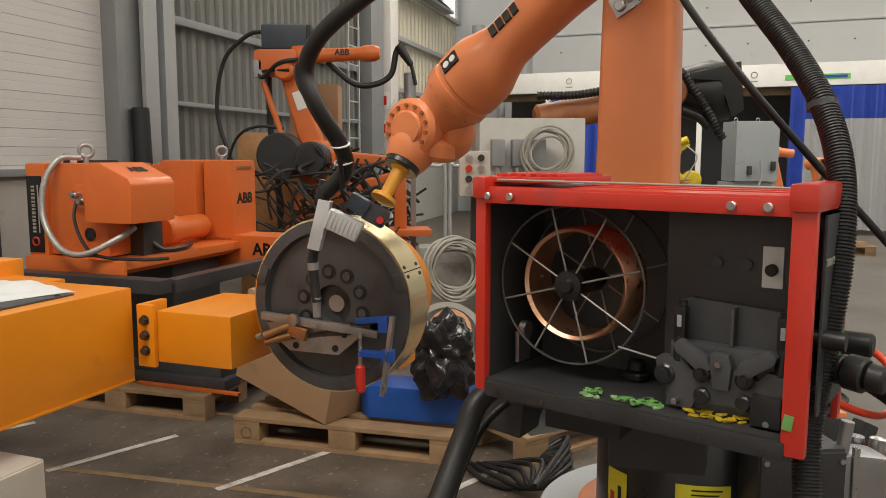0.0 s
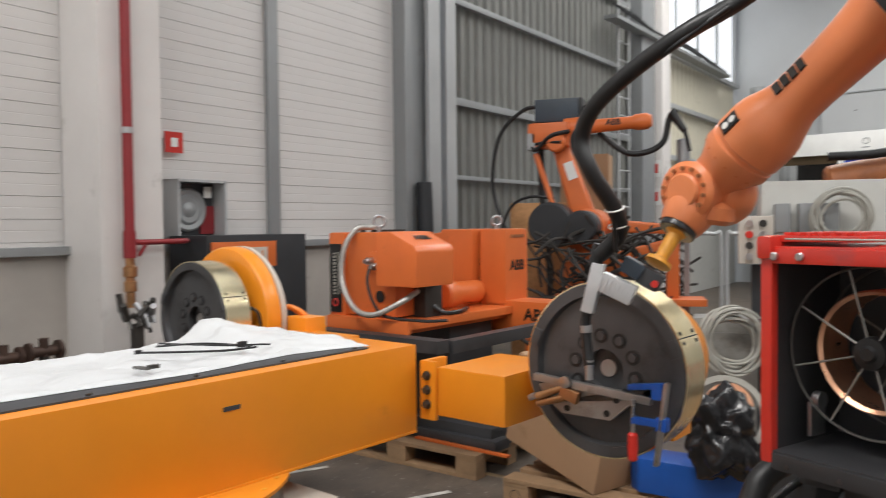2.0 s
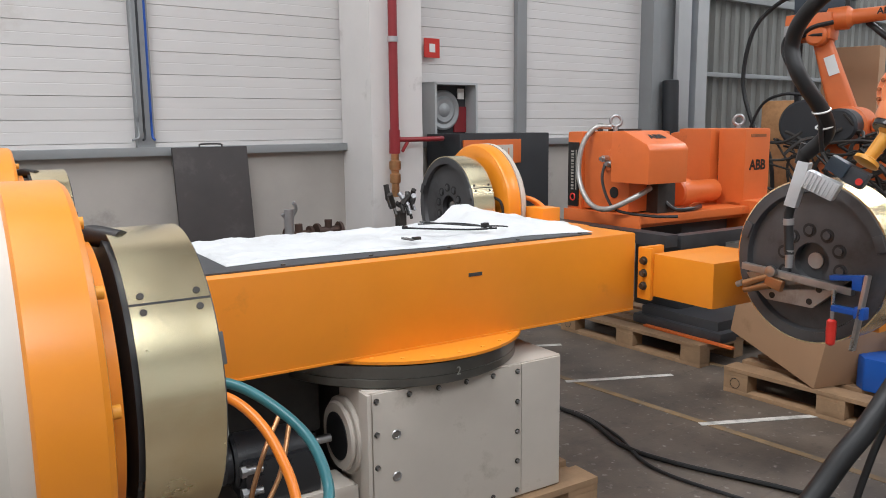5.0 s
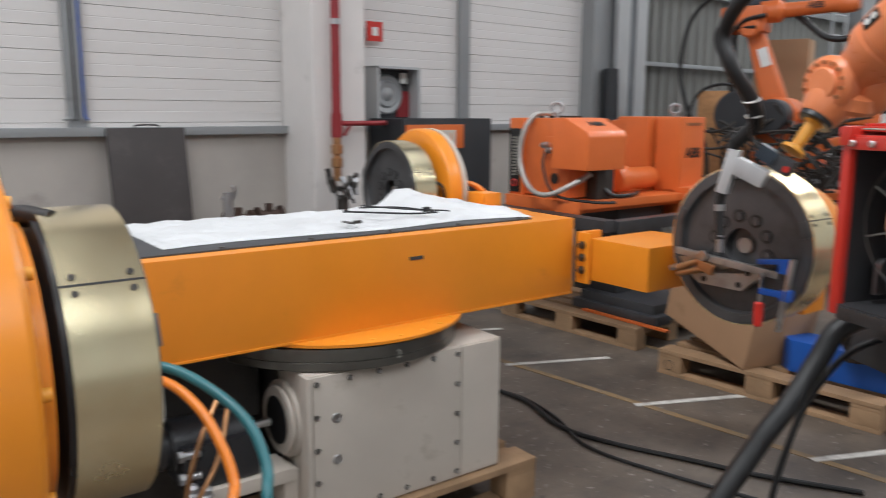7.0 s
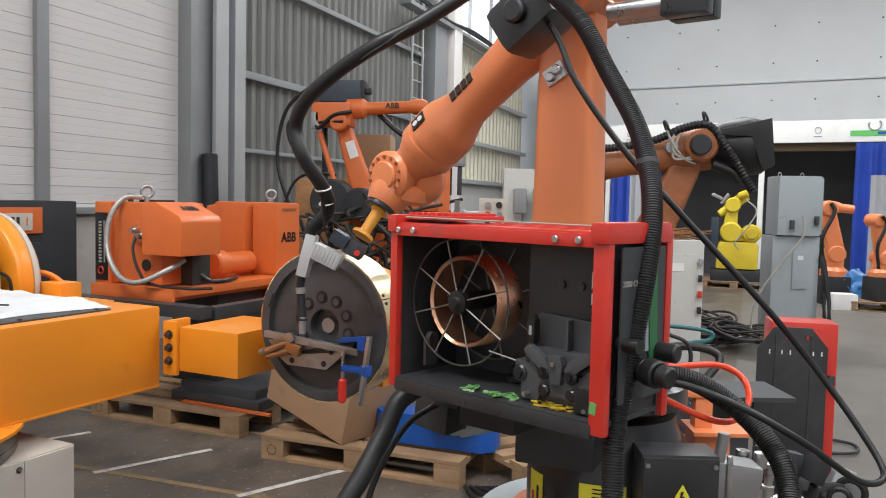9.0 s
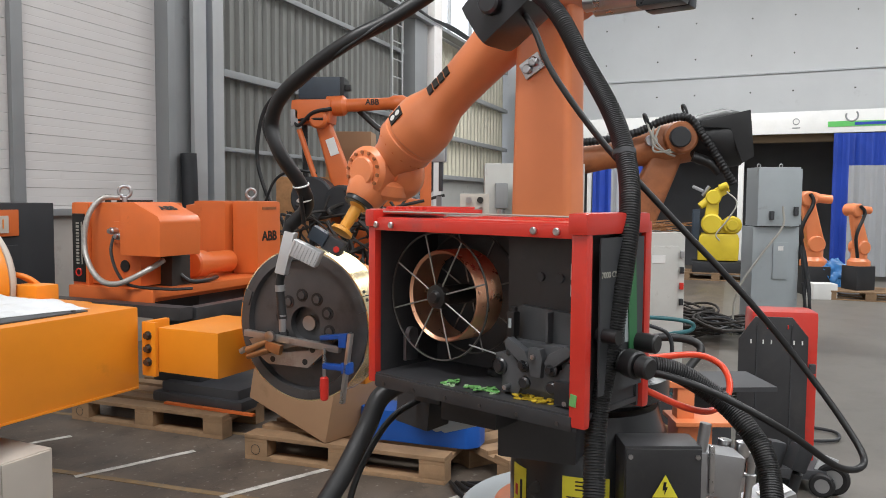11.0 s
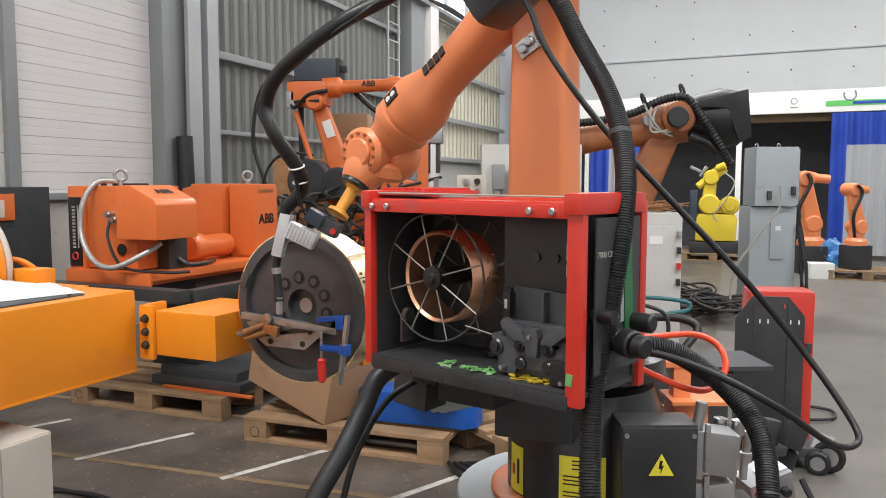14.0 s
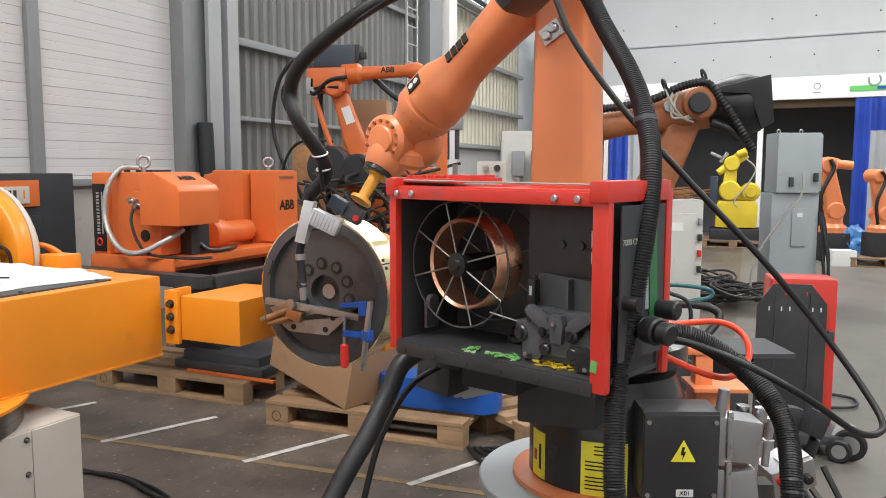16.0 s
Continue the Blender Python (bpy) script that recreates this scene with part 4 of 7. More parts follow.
# spool
SC = Vector((0.189, 0.065, 1.222))
spool = part("spool", B().cyl(SC + Vector((0, 0.0, 0)), SC + Vector((0, 0.13, 0)), 0.020, n=20), "black", wf, "wire basket spool")
for dy, R in ((-0.005, 0.163), (0.125, 0.163)):
    part("rim", B().torus(SC + Vector((0, dy, 0)), (0, 1, 0), R, 0.0028, 72, 6), "darksteel", spool)
    for k in range(8):
        a = 2 * math.pi * (k + 0.35) / 8
        d = Vector((math.cos(a), 0, math.sin(a)))
        part("spoke", B().cyl(SC + Vector((0, dy, 0)) + d * 0.028, SC + Vector((0, dy, 0)) + d * R, 0.0022, n=6), "spoke", spool)
part("hub", B().lathe(SC + Vector((0, -0.016, 0)), (0, 1, 0), [(0.012, -0.008), (0.017, 0), (0.03, 0.002), (0.033, 0.02), (0.026, 0.03), (0.026, 0.12)], 28), "black", spool, "ribbed black spool hub")
wire = [(0.109, 0.016), (0.116, 0.010)] + [(0.118 + 0.0011 * (k % 2), 0.012 + k * 0.0015) for k in range(66)] + [(0.116, 0.112), (0.109, 0.110), (0.109, 0.016)]
part("wire_coil", B().lathe(SC, (0, 1, 0), wire, 64, caps=False), "copper", spool, "coil of bright copper welding wire")
# drive unit
dr = part("drive_unit", B().box((0.487, 0.19, 1.075), (0.215, 0.09, 0.125), bev=0.006), "drivegrey", wf, "dark grey four-roll wire drive", Matrix.Translation((0.027, -0.085, 0.003)))
part("back_plate", B().prism([(-0.105, 0), (0.108, 0), (0.108, 0.075), (0.095, 0.088), (-0.085, 0.098), (-0.105, 0.085)], 0.02, facing((0.487, 0.196, 1.12), (0, -1, 0)), 0.003), "drivegrey", dr)
part("back_rib", B().box((0.49, 0.168, 1.175), (0.007, 0.03, 0.07), bev=0.002), "drivegrey", dr)
part("face_plate", B().prism([(-0.108, -0.03), (-0.06, -0.03), (-0.05, -0.012), (0.05, -0.012), (0.06, -0.03), (0.108, -0.03), (0.108, 0.06), (0.075, 0.062), (0.06, 0.045), (0.035, 0.04), (0.015, 0.058), (-0.02, 0.058), (-0.04, 0.04), (-0.06, 0.045), (-0.08, 0.066), (-0.108, 0.06)], 0.016, facing((0.487, 0.148, 1.045), (0, -1, 0)), 0.002), "drivegrey", dr)
for x, sgn in ((0.437, 1), (0.537, -1)):
    part("rocker_arm", B().prism([(-0.042 * sgn, 0.020), (-0.03 * sgn, 0.030), (0.018 * sgn, 0.004), (0.030 * sgn, -0.018), (0.010 * sgn, -0.030), (-0.012 * sgn, -0.012), (-0.038 * sgn, 0.006)], 0.022, facing((x, 0.140, 1.118), (0, -1, 0)), 0.003), "drivegrey", dr)
    part("drive_roll", B().cyl((x + 0.012 * sgn, 0.145, 1.088), (x + 0.012 * sgn, 0.118, 1.088), 0.0165, n=20, bev=0.004).cyl((x + 0.012 * sgn, 0.118, 1.088), (x + 0.012 * sgn, 0.110, 1.088), 0.008, n=6), "blackgloss", dr)
    part("drive_roll", B().cyl((x + 0.012 * sgn, 0.135, 1.046), (x + 0.012 * sgn, 0.120, 1.046), 0.015, n=20, bev=0.004), "blackgloss", dr)
part("centre_latch", B().prism([(-0.016, 0.0), (0.012, 0.0), (0.016, 0.045), (0.010, 0.066), (-0.022, 0.066), (-0.024, 0.045)], 0.02, facing((0.487, 0.138, 1.065), (0, -1, 0)), 0.003), "drivegrey", dr)
for x in (0.398, 0.582):
    part("pressure_lever", B().cyl((x, 0.140, 1.10), (x, 0.150, 1.155), 0.011, n=14, bev=0.003).box((x, 0.150, 1.175), (0.022, 0.024, 0.06), bev=0.005).cyl((x, 0.152, 1.205), (x, 0.152, 1.215), 0.009, n=12), "black", dr, "black pressure lever with a scale")
    part("scale", B().box((x, 0.1375, 1.178), (0.008, 0.002, 0.022)), "greycab", dr)
part("tension_knob", B().cyl((0.376, 0.16, 1.074), (0.376, 0.125, 1.074), 0.020, n=20, bev=0.004).cyl((0.376, 0.125, 1.074), (0.376, 0.119, 1.074), 0.011, n=14), "blackgloss", dr)
part("inlet_block", B().box((0.372, 0.16, 1.093), (0.036, 0.04, 0.02), bev=0.004), "drivegrey", dr)
part("motor_cover", B().box((0.565, 0.128, 1.04), (0.052, 0.03, 0.055), bev=0.006), "blackgloss", dr)
for x, z in ((0.402, 1.03), (0.567, 1.02), (0.480, 1.112)):
    part("screw", B().cyl((x, 0.135, z), (x, 0.112, z), 0.0058, n=12).cyl((x, 0.112, z), (x, 0.110, z), 0.003, n=6), "steel", dr)
part("wire_guide", B().cyl((0.36, 0.15, 1.095), (0.28, 0.13, 1.112), 0.0022, n=8), "steel", dr)
part("switch_plate", B().box((0.572, 0.1095, 1.288), (0.036, 0.003, 0.075)), "white", wf, "white switch plate")
part("knob", B().cyl((0.572, 0.108, 1.284), (0.572, 0.094, 1.284), 0.011, n=16, bev=0.002), "black", wf)
part("knob", B().cyl((0.285, 0.19, 1.012), (0.285, 0.19, 1.03), 0.028, n=20, bev=0.004).cyl((0.285, 0.19, 1.03), (0.285, 0.19, 1.055), 0.018, n=16, bev=0.004), "black", wf)
part("latch", B().box((0.055, 0.10, 1.07), (0.01, 0.05, 0.07), bev=0.003).cyl((0.06, 0.09, 1.11), (0.075, 0.09, 1.11), 0.018, n=14), "steel", wf, "small steel latch")
for x in (0.472, 0.526):
    part("grommet", B().cyl((x, 0.111, 1.29), (x, 0.104, 1.29), 0.011, n=14), "charcoal", wf)
side = part("side_plate", B().box((LX + 0.006, 0.135, 1.22), (0.004, 0.19, 0.34)), "charcoal", wf, "dark side plate")
lettering("7000 CMT", 0.019, "cablegrey", side, facing((LX + 0.0085, 0.085, 1.31), (1, 0, 0)))
part("handle_slot", B().box((LX + 0.009, 0.165, 1.24), (0.004, 0.04, 0.17), bev=0.002), "greycab", side)
# tape scraps on the pan
rs = random.Random(4)
for k in range(54):
    g = k < 34
    x, y = (0.24 + rs.random() * 0.16, 0.015 + rs.random() * 0.04) if g else (0.44 + rs.random() * 0.12, 0.03 + rs.random() * 0.035)
    a = rs.random() * 360
    poly = [((0.005 + 0.013 * rs.random()) * math.cos(q * 0.9), (0.003 + 0.007 * rs.random()) * math.sin(q * 0.9)) for q in range(7)]
    single("tape_scrap", B().prism(poly, 0.0025, pose(x, y, 1.0125 + 0.0025 * (k % 3), 0, 0, a)), ("green" if k % 3 else "palegreen") if g else "gold", "torn scrap of %s tape on the black pan" % ("green" if g else "yellow"), "tape", "tape scraps", m=WF)
single("tape_scrap", B().box((LX - 0.026, -0.006, 1.045), (0.016, 0.002, 0.026), rot=(0, 8, 0)), "green", "strip of green tape stuck on the red post", "tape", m=WF)

# ---- main welding robot ----
AX = Vector((0.831, 1.775))
F = Vector((-0.874, 0.486))
ROB = Matrix.Translation((AX.x, AX.y, 0)) @ pose(0, 0, 0, 0, 0, math.degrees(math.atan2(F.y, F.x)))
ped = thing("robot_pedestal", Matrix.Translation((AX.x, AX.y, 0)), "black steel pedestal with a grey top plate", "pedestal")
part("column", B().lathe((0, 0, 0), (0, 0, 1), [(0.36, 0), (0.36, 0.03), (0.27, 0.03), (0.27, 0.57), (0.33, 0.57)], 48), "blackgloss", ped)
part("top_plate", B().cyl((0, 0, 0.57), (0, 0, 0.60), 0.36, n=64, bev=0.004), "greycab", ped, "round grey steel top plate")
rob = thing("welding_robot", ROB, "orange articulated welding robot with black base", "robot")
part("base_ring", B().lathe((0, 0, 0.60), (0, 0, 1), [(0.262, 0), (0.262, 0.012), (0.25, 0.017), (0.2, 0.02)], 56), "robot", rob, "orange base casting")
part("base_body", B().lathe((0, 0, 0.615), (0, 0, 1), [(0.215, 0), (0.215, 0.235), (0.205, 0.25), (0.19, 0.30)], 56), "blackgloss", rob, "black painted base drum")
part("turret", B().lathe((0, 0, 0.93), (0, 0, 1), [(0.19, 0), (0.22, 0.02), (0.22, 0.07), (0.17, 0.1)], 48).box((0.06, 0, 1.08), (0.30, 0.20, 0.20), bev=0.03), "blackgloss", rob, "black slewing turret")
part("shoulder", B().cyl((0.15, -0.12, 1.175), (0.15, 0.12, 1.175), 0.11, n=36, bev=0.015), "robot", rob)
part("bracket", B().box((0.04, 0.34, 1.045), (0.36, 0.46, 0.025), bev=0.004).box((0.09, 0.40, 0.985), (0.16, 0.14, 0.10), bev=0.006).box((0.22, 0.40, 1.0), (0.08, 0.12, 0.07), bev=0.006), "blackbox", rob, "black bracket under the wire feeder")


def taper(b, p, q, a, c, side, bev=0.02):
    """A box-section link from p to q with half sizes a=(along side, across) at p and c at q."""
    p, q, s = Vector(p), Vector(q), Vector(side).normalized()
    n = (q - p).cross(s).normalized()
    bm = bmesh.new()
    rows = []
    for o, (h, w) in ((p, a), (q, c)):
        rows.append([bm.verts.new(o + s * i * h + n * j * w) for i, j in ((-1, -1), (1, -1), (1, 1), (-1, 1))])
    bm.faces.new(rows[0][::-1])
    bm.faces.new(rows[1])
    for i in range(4):
        bm.faces.new((rows[0][i], rows[0][(i + 1) % 4], rows[1][(i + 1) % 4], rows[1][i]))
    bmesh.ops.recalc_face_normals(bm, faces=bm.faces[:])
    bmesh.ops.bevel(bm, geom=bm.edges[:], offset=bev, segments=3, profile=0.6, affect="EDGES")
    bm.verts.index_update()
    b.put([v.co for v in bm.verts], [[v.index for v in f.verts] for f in bm.faces])
    bm.free()
    return b


inv = ROB.inverted()
carrier = part("carrier_block", B().box((0.712, 1.56, 0.905), (0.20, 0.20, 0.14), rot=(0, 0, -14), bev=0.012).box((0.70, 1.50, 0.985), (0.34, 0.30, 0.02), rot=(0, 0, -30), bev=0.004), "blackbox", rob, "black steel carrier under the wire feeder", inv)
part("gear_motor", B().cyl((0.43, 1.66, 0.87), (0.58, 1.60, 0.925), 0.034, n=24, bev=0.006).cyl((0.41, 1.668, 0.862), (0.43, 1.66, 0.87), 0.026, n=20), "greycab", carrier, "grey cylindrical motor")
part("cable_box", B().box((0.40, 1.62, 0.93), (0.11, 0.14, 0.10), rot=(0, 6, -30), bev=0.006), "blackbox", carrier, "black sheet-metal cable box")
part("clip_strip", B().box((0.60, 1.63, 0.905), (0.10, 0.004, 0.006), rot=(0, 4, -20)), "redpipe", carrier)
J2, J3, JM = Vector((0.15, 0, 1.175)), Vector((0.15, 0, 2.07)), Vector((0.15, 0, 1.92))
WR = inv @ Vector((0.152, 2.16, 1.564))
FL = inv @ Vector((0.035, 2.05, 1.345))
link = part("link_arm", taper(B(), J2 + Vector((0, -0.02, -0.02)), J3 + Vector((0, -0.02, 0)), (0.055, 0.10), (0.05, 0.085), (0, 1, 0), 0.022), "robot", rob, "tapered orange link arm")
part("foot_casting", B().cyl((0.15, 0.02, 1.20), (0.15, 0.065, 1.20), 0.10, n=36, bev=0.012), "robot", link)
for k in range(3):
    part("stud", B().cyl((0.11 + 0.04 * k, 0.065, 1.255), (0.11 + 0.04 * k, 0.078, 1.255), 0.013, n=14, bev=0.003), "steel", link, "bright bolt head")
for k in range(2):
    part("text_bar", B().box((0.15, 0.0365, 1.40 - 0.018 * k), (0.075 - 0.02 * k, 0.001, 0.006)), "rust", link)
part("link_cap", B().cyl((0.15, 0.03, 1.22), (0.15, 0.05, 1.22), 0.045, n=24, bev=0.006), "steel", link)
for z, x in ((1.845, 0.185), (1.865, 0.165)):
    part("stop_bolt", B().cyl((x, 0.03, z), (x, 0.055, z), 0.014, n=12, bev=0.003), "steel", link, "bright bolt head")
part("cover_plate", B().box((0.175, 0.035, 1.855), (0.07, 0.012, 0.05), rot=(0, 30, 0), bev=0.008), "steel", link)
part("elbow", B().cyl(J3 + Vector((-0.02, -0.14, 0.03)), J3 + Vector((-0.02, 0.10, 0.03)), 0.105, n=40, bev=0.015), "robot", rob)
E0 = J3 + Vector((-0.02, -0.02, 0.03))
ax = (WR - E0).normalized()
LEN = (WR - E0).length
fore = part("forearm", B().lathe(E0 - ax * 0.06, WR - E0, [(0.06, 0), (0.105, 0.02), (0.105, 0.12), (0.092, 0.22), (0.076, 0.36), (0.069, 0.50), (0.070, 0.56), (0.083, 0.60), (0.097, 0.635), (0.101, 0.66), (0.101, 0.72), (0.095, 0.725), (0.095, 0.735), (0.099, 0.738), (0.099, 0.765), (0.085, 0.79), (0.072, 0.82), (0.066, LEN + 0.04)], 44), "robot", rob, "orange tubular forearm")
side = ax.cross(Vector((0, 0, 1))).normalized()
if (ROB.to_3x3() @ side).y > 0:
    side = -side
for k in range(16):
    a = 2 * math.pi * k / 16
    upv = ax.cross(side)
    q = E0 + ax * 0.700 + (side * math.cos(a) + upv * math.sin(a)) * 0.092
    part("bolt", B().cyl(q, q + ax * 0.012, 0.006, n=8), "orange", fore)
upa = ax.cross(side)
if upa.z < 0:
    upa = -upa
out = (side * 0.9 + upa * 0.43).normalized()
rim = ax.cross(out)
if rim.z < 0:
    rim = -rim
plate = part("label_plate", B().box((0, 0, 0), (0.055, 0.04, 0.004), m=facing(E0 + ax * 0.625 + out * 0.1025, out, rim)), "black", fore, "small black plate with white symbol")
for d in (0.613, 0.637):
    part("symbol", B().cyl(E0 + ax * d + out * 0.1045, E0 + ax * d + out * 0.1065, 0.010, n=14), "white", plate)
mk = E0 + ax * 0.45 + out * 0.071
for k in range(4):
    part("logo_bar", B().box((-0.039 + 0.026 * k, 0, 0), (0.020, 0.034, 0.006), m=facing(mk, out, rim)), "ferrite", fore, "dark maker's mark")
# wrist
wrist = part("wrist", B().cyl(WR - side * 0.085, WR + side * 0.085, 0.084, n=40, bev=0.014).lathe(WR - side * 0.05 + ax * -0.03 - upa * 0.035, side, [(0.002, -0.075), (0.05, -0.062), (0.08, -0.035), (0.09, 0.0), (0.08, 0.04), (0.05, 0.07)], 32), "robot", rob, "orange wrist casting with ring of bolts")
part("wrist_cap", B().cyl(WR + side * 0.085, WR + side * 0.098, 0.050, n=36, bev=0.006), "robot", wrist)
for k in range(14):
    a = 2 * math.pi * k / 14
    q = WR + side * 0.084 + (ax * math.cos(a) + upa * math.sin(a)) * 0.063
    part("bolt", B().cyl(q, q + side * 0.007, 0.0058, n=8), "rust", wrist)
tx = (FL - WR).normalized()
part("hand", B().lathe(WR, tx, [(0.078, 0.0), (0.074, 0.07), (0.062, 0.11), (0.055, 0.125)], 36).cyl(WR + ax * -0.02 - upa * 0.05, WR + ax * 0.03 - upa * 0.09, 0.06, n=28, bev=0.015), "robot", wrist)
part("flange", B().cyl(WR + tx * 0.122, WR + tx * 0.142, 0.052, n=32, bev=0.003), "blackgloss", wrist, "black tool flange")
part("extension", B().lathe(WR + tx * 0.14, tx, [(0.032, 0), (0.021, 0.012), (0.018, 0.088), (0.036, 0.096), (0.038, 0.108), (0.016, 0.112)], 28), "deepyellow", rob, "yellow-orange tool extension")
# motors and hood over the elbow
part("motor_hood", B().box(JM + Vector((0.02, 0.10, 0.17)), (0.20, 0.17, 0.17), rot=(0, -20, 0), bev=0.03), "blackgloss", rob, "black plastic motor hood")
for k in range(4):
    q = JM + Vector((-0.10, 0.06 - 0.06 * (k % 2), 0.06 + 0.10 * (k // 2)))
    mo = part("motor", B().box(q + Vector((-0.26, 0, 0.02)), (0.12, 0.055, 0.07), bev=0.01), "blackgloss", rob, "black servo motor with bright flange")
    part("motor_flange", B().cyl(q + Vector((-0.05, 0, 0.02)), q + Vector((-0.20, 0, 0.02)), 0.024, n=20), "steel", mo)
part("connector", B().box(JM + Vector((-0.06, 0.14, 0.10)), (0.04, 0.03, 0.12), bev=0.008), "red", rob, "red plug housing")
hq = inv @ Vector((0.60, 1.60, 1.96))
part("motor_hood", B().box(hq, (0.17, 0.15, 0.13), rot=(0, 35, 0), bev=0.03).cyl(hq + Vector((0.0, 0.07, 0.0)), hq + Vector((0, 0.1, 0)), 0.03, n=20, bev=0.006), "blackgloss", rob, "black plastic motor hood")
# warning labels on the drum (curved)


def curved_label(name, r, z0, z1, a0, a1, material, parent, label):
    b, n = B(), 10
    v, f = [], []
    for i in range(n + 1):
        a = radians(a0 + (a1 - a0) * i / n)
        for rr, z in ((r, z0), (r, z1), (r - 0.0015, z0), (r - 0.0015, z1)):
            v.append((rr * math.cos(a), rr * math.sin(a), z))
    for i in range(n):
        k = 4 * i
        f += [[k, k + 4, k + 5, k + 1], [k + 2, k + 3, k + 7, k + 6], [k + 1, k + 5, k + 7, k + 3], [k, k + 2, k + 6, k + 4]]
    return part(name, b.put(v, f), material, parent, label)


wa = math.degrees(math.atan2(F.y, F.x))
l1 = curved_label("warning_label", 0.2175, 0.625, 0.755, 202 - wa, 219 - wa, "yellow", rob, "yellow warning label with black figures")
l2 = curved_label("warning_label", 0.2175, 0.62, 0.765, 250 - wa, 282 - wa, "yellow", rob, "yellow warning label with black text bars")
for k in range(12):
    if k not in (3, 7):
        curved_label("text_bar", 0.2182, 0.752 - k * 0.0105, 0.7555 - k * 0.0105, (259 if k < 4 else 253) - wa, (277 - 2 * (k % 3)) - wa, "black", l2, "")
curved_label("text_bar", 0.2182, 0.65, 0.72, 212 - wa, 215 - wa, "black", l1, "")
curved_label("text_bar", 0.2182, 0.67, 0.70, 205 - wa, 209 - wa, "clampred", l1, "")

# electrical box beside the base
eb = thing("connection_box", pose(0.99, 1.545, 0.50, 0, 0, 7), "black connection box with a yellow high-voltage triangle", "connection box")
part("body", B().box((0, 0, 0.265), (0.19, 0.11, 0.23), bev=0.008).box((0, 0.06, 0.08), (0.12, 0.1, 0.16), bev=0.004), "blackbox", eb)
part("lid", B().box((0, -0.058, 0.262), (0.184, 0.01, 0.222), bev=0.004), "blackbox", eb)
part("warning_triangle", B().prism([(-0.031, -0.02), (0.031, -0.02), (0, 0.036)], 0.002, facing((0.004, -0.0632, 0.275), (0, -1, 0))), "yellow", eb, "yellow warning triangle")
part("triangle_border", B().prism([(-0.034, -0.022), (0.034, -0.022), (0, 0.039)], 0.0012, facing((0.004, -0.0631, 0.275), (0, -1, 0))), "black", eb)
part("bolt_symbol", B().prism([(-0.004, 0.018), (0.003, 0.018), (0.0, 0.006), (0.006, 0.006), (-0.003, -0.014), (-0.001, -0.002), (-0.007, -0.002)], 0.001, facing((0.004, -0.0655, 0.275), (0, -1, 0))), "black", eb)
tag = part("tag", B().box((0.01, -0.064, 0.175), (0.042, 0.002, 0.018)), "white", eb, "white tag")
lettering("X01", 0.016, "black", tag, facing((0.01, -0.0656, 0.175), (0, -1, 0)))
for x in (-0.082, 0.082):
    for z in (0.17, 0.355):
        part("screw", B().cyl((x, -0.063, z), (x, -0.068, z), 0.006, n=10), "steel", eb)
for k, (z, w) in enumerate(((0.30, 0.09), (0.17, 0.09))):
    pl = part("plug", B().box((0.15, 0, z), (0.10, 0.09, 0.11), rot=(0, 8 * (1 - 2 * k), 0), bev=0.012).box((0.10, 0, z), (0.02, 0.10, 0.12), bev=0.004), "alu", eb, "grey cast heavy-duty plug")
    part("lever", B().box((0.12, -0.05, z + 0.02), (0.014, 0.012, 0.12), bev=0.004), "steel", pl)
part("gland", B().cyl((0.17, 0, 0.12), (0.17, 0, 0.04), 0.03, 0.024, n=20), "alu", eb)
part("cable_gland", B().cyl((0.10, -0.03, 0.36), (0.11, -0.03, 0.43), 0.014, n=12), "alu", eb)

sk = thing("terminal_strip", pose(1.40, 2.05, 0, 0, 0, 20), "pale metal terminal box with coloured sockets on a stand", "terminal box")
part("stand", B().box((0, 0, 0.24), (0.08, 0.08, 0.48), bev=0.004), "ferrite", sk)
part("body", B().box((0, 0, 0.53), (0.15, 0.11, 0.10), rot=(8, -16, 0), bev=0.008), "alu", sk)
part("label", B().box((0.01, -0.02, 0.586), (0.09, 0.05, 0.003), rot=(8, -16, 0)), "white", sk, "white label")
for k, mt in enumerate(("clampred", "clampblue", "black")):
    part("socket", B().cyl((-0.05 + 0.045 * k, -0.05, 0.53), (-0.05 + 0.045 * k, -0.075, 0.525), 0.015, n=16, bev=0.003), mt, sk)
for k in range(7):
    single("cable", B().tube([(1.30 + 0.05 * k, 2.0 + 0.05 * k, 0.46 - 0.03 * (k % 3)), (1.36 + 0.05 * k, 1.9 + 0.05 * k, 0.30), (1.30 + 0.06 * k, 2.0 + 0.1 * (k % 4), 0.12), (1.2 + 0.12 * k, 2.3 + 0.06 * k, 0.012), (1.15 + 0.1 * k, 2.7, 0.012)], 0.011, 8), ("black", "tube", "ferrite")[k % 3], "dark cable hanging from the robot base to the floor", "cable", "hanging cables")
hd2 = thing("hose_coupling", pose(1.20, 1.62, 0, 0, 0, 7), "bright metal hose couplings beside the connection box", "coupling")
for k, (x, z, h) in enumerate(((0.0, 0.66, 0.20), (0.035, 0.70, 0.13), (-0.03, 0.78, 0.08))):
    part("pipe", B().lathe((x, 0.01 * k, z), (0.08, 0, 1), [(0.010, 0), (0.010, h * 0.35), (0.016, h * 0.36), (0.016, h * 0.55), (0.010, h * 0.56), (0.012, h * 0.8), (0.018, h * 0.82), (0.018, h), (0.006, h * 1.02)], 14), "steel", hd2)
part("foot", B().box((0, 0.01, 0.33), (0.10, 0.06, 0.66), bev=0.004), "ferrite", hd2)

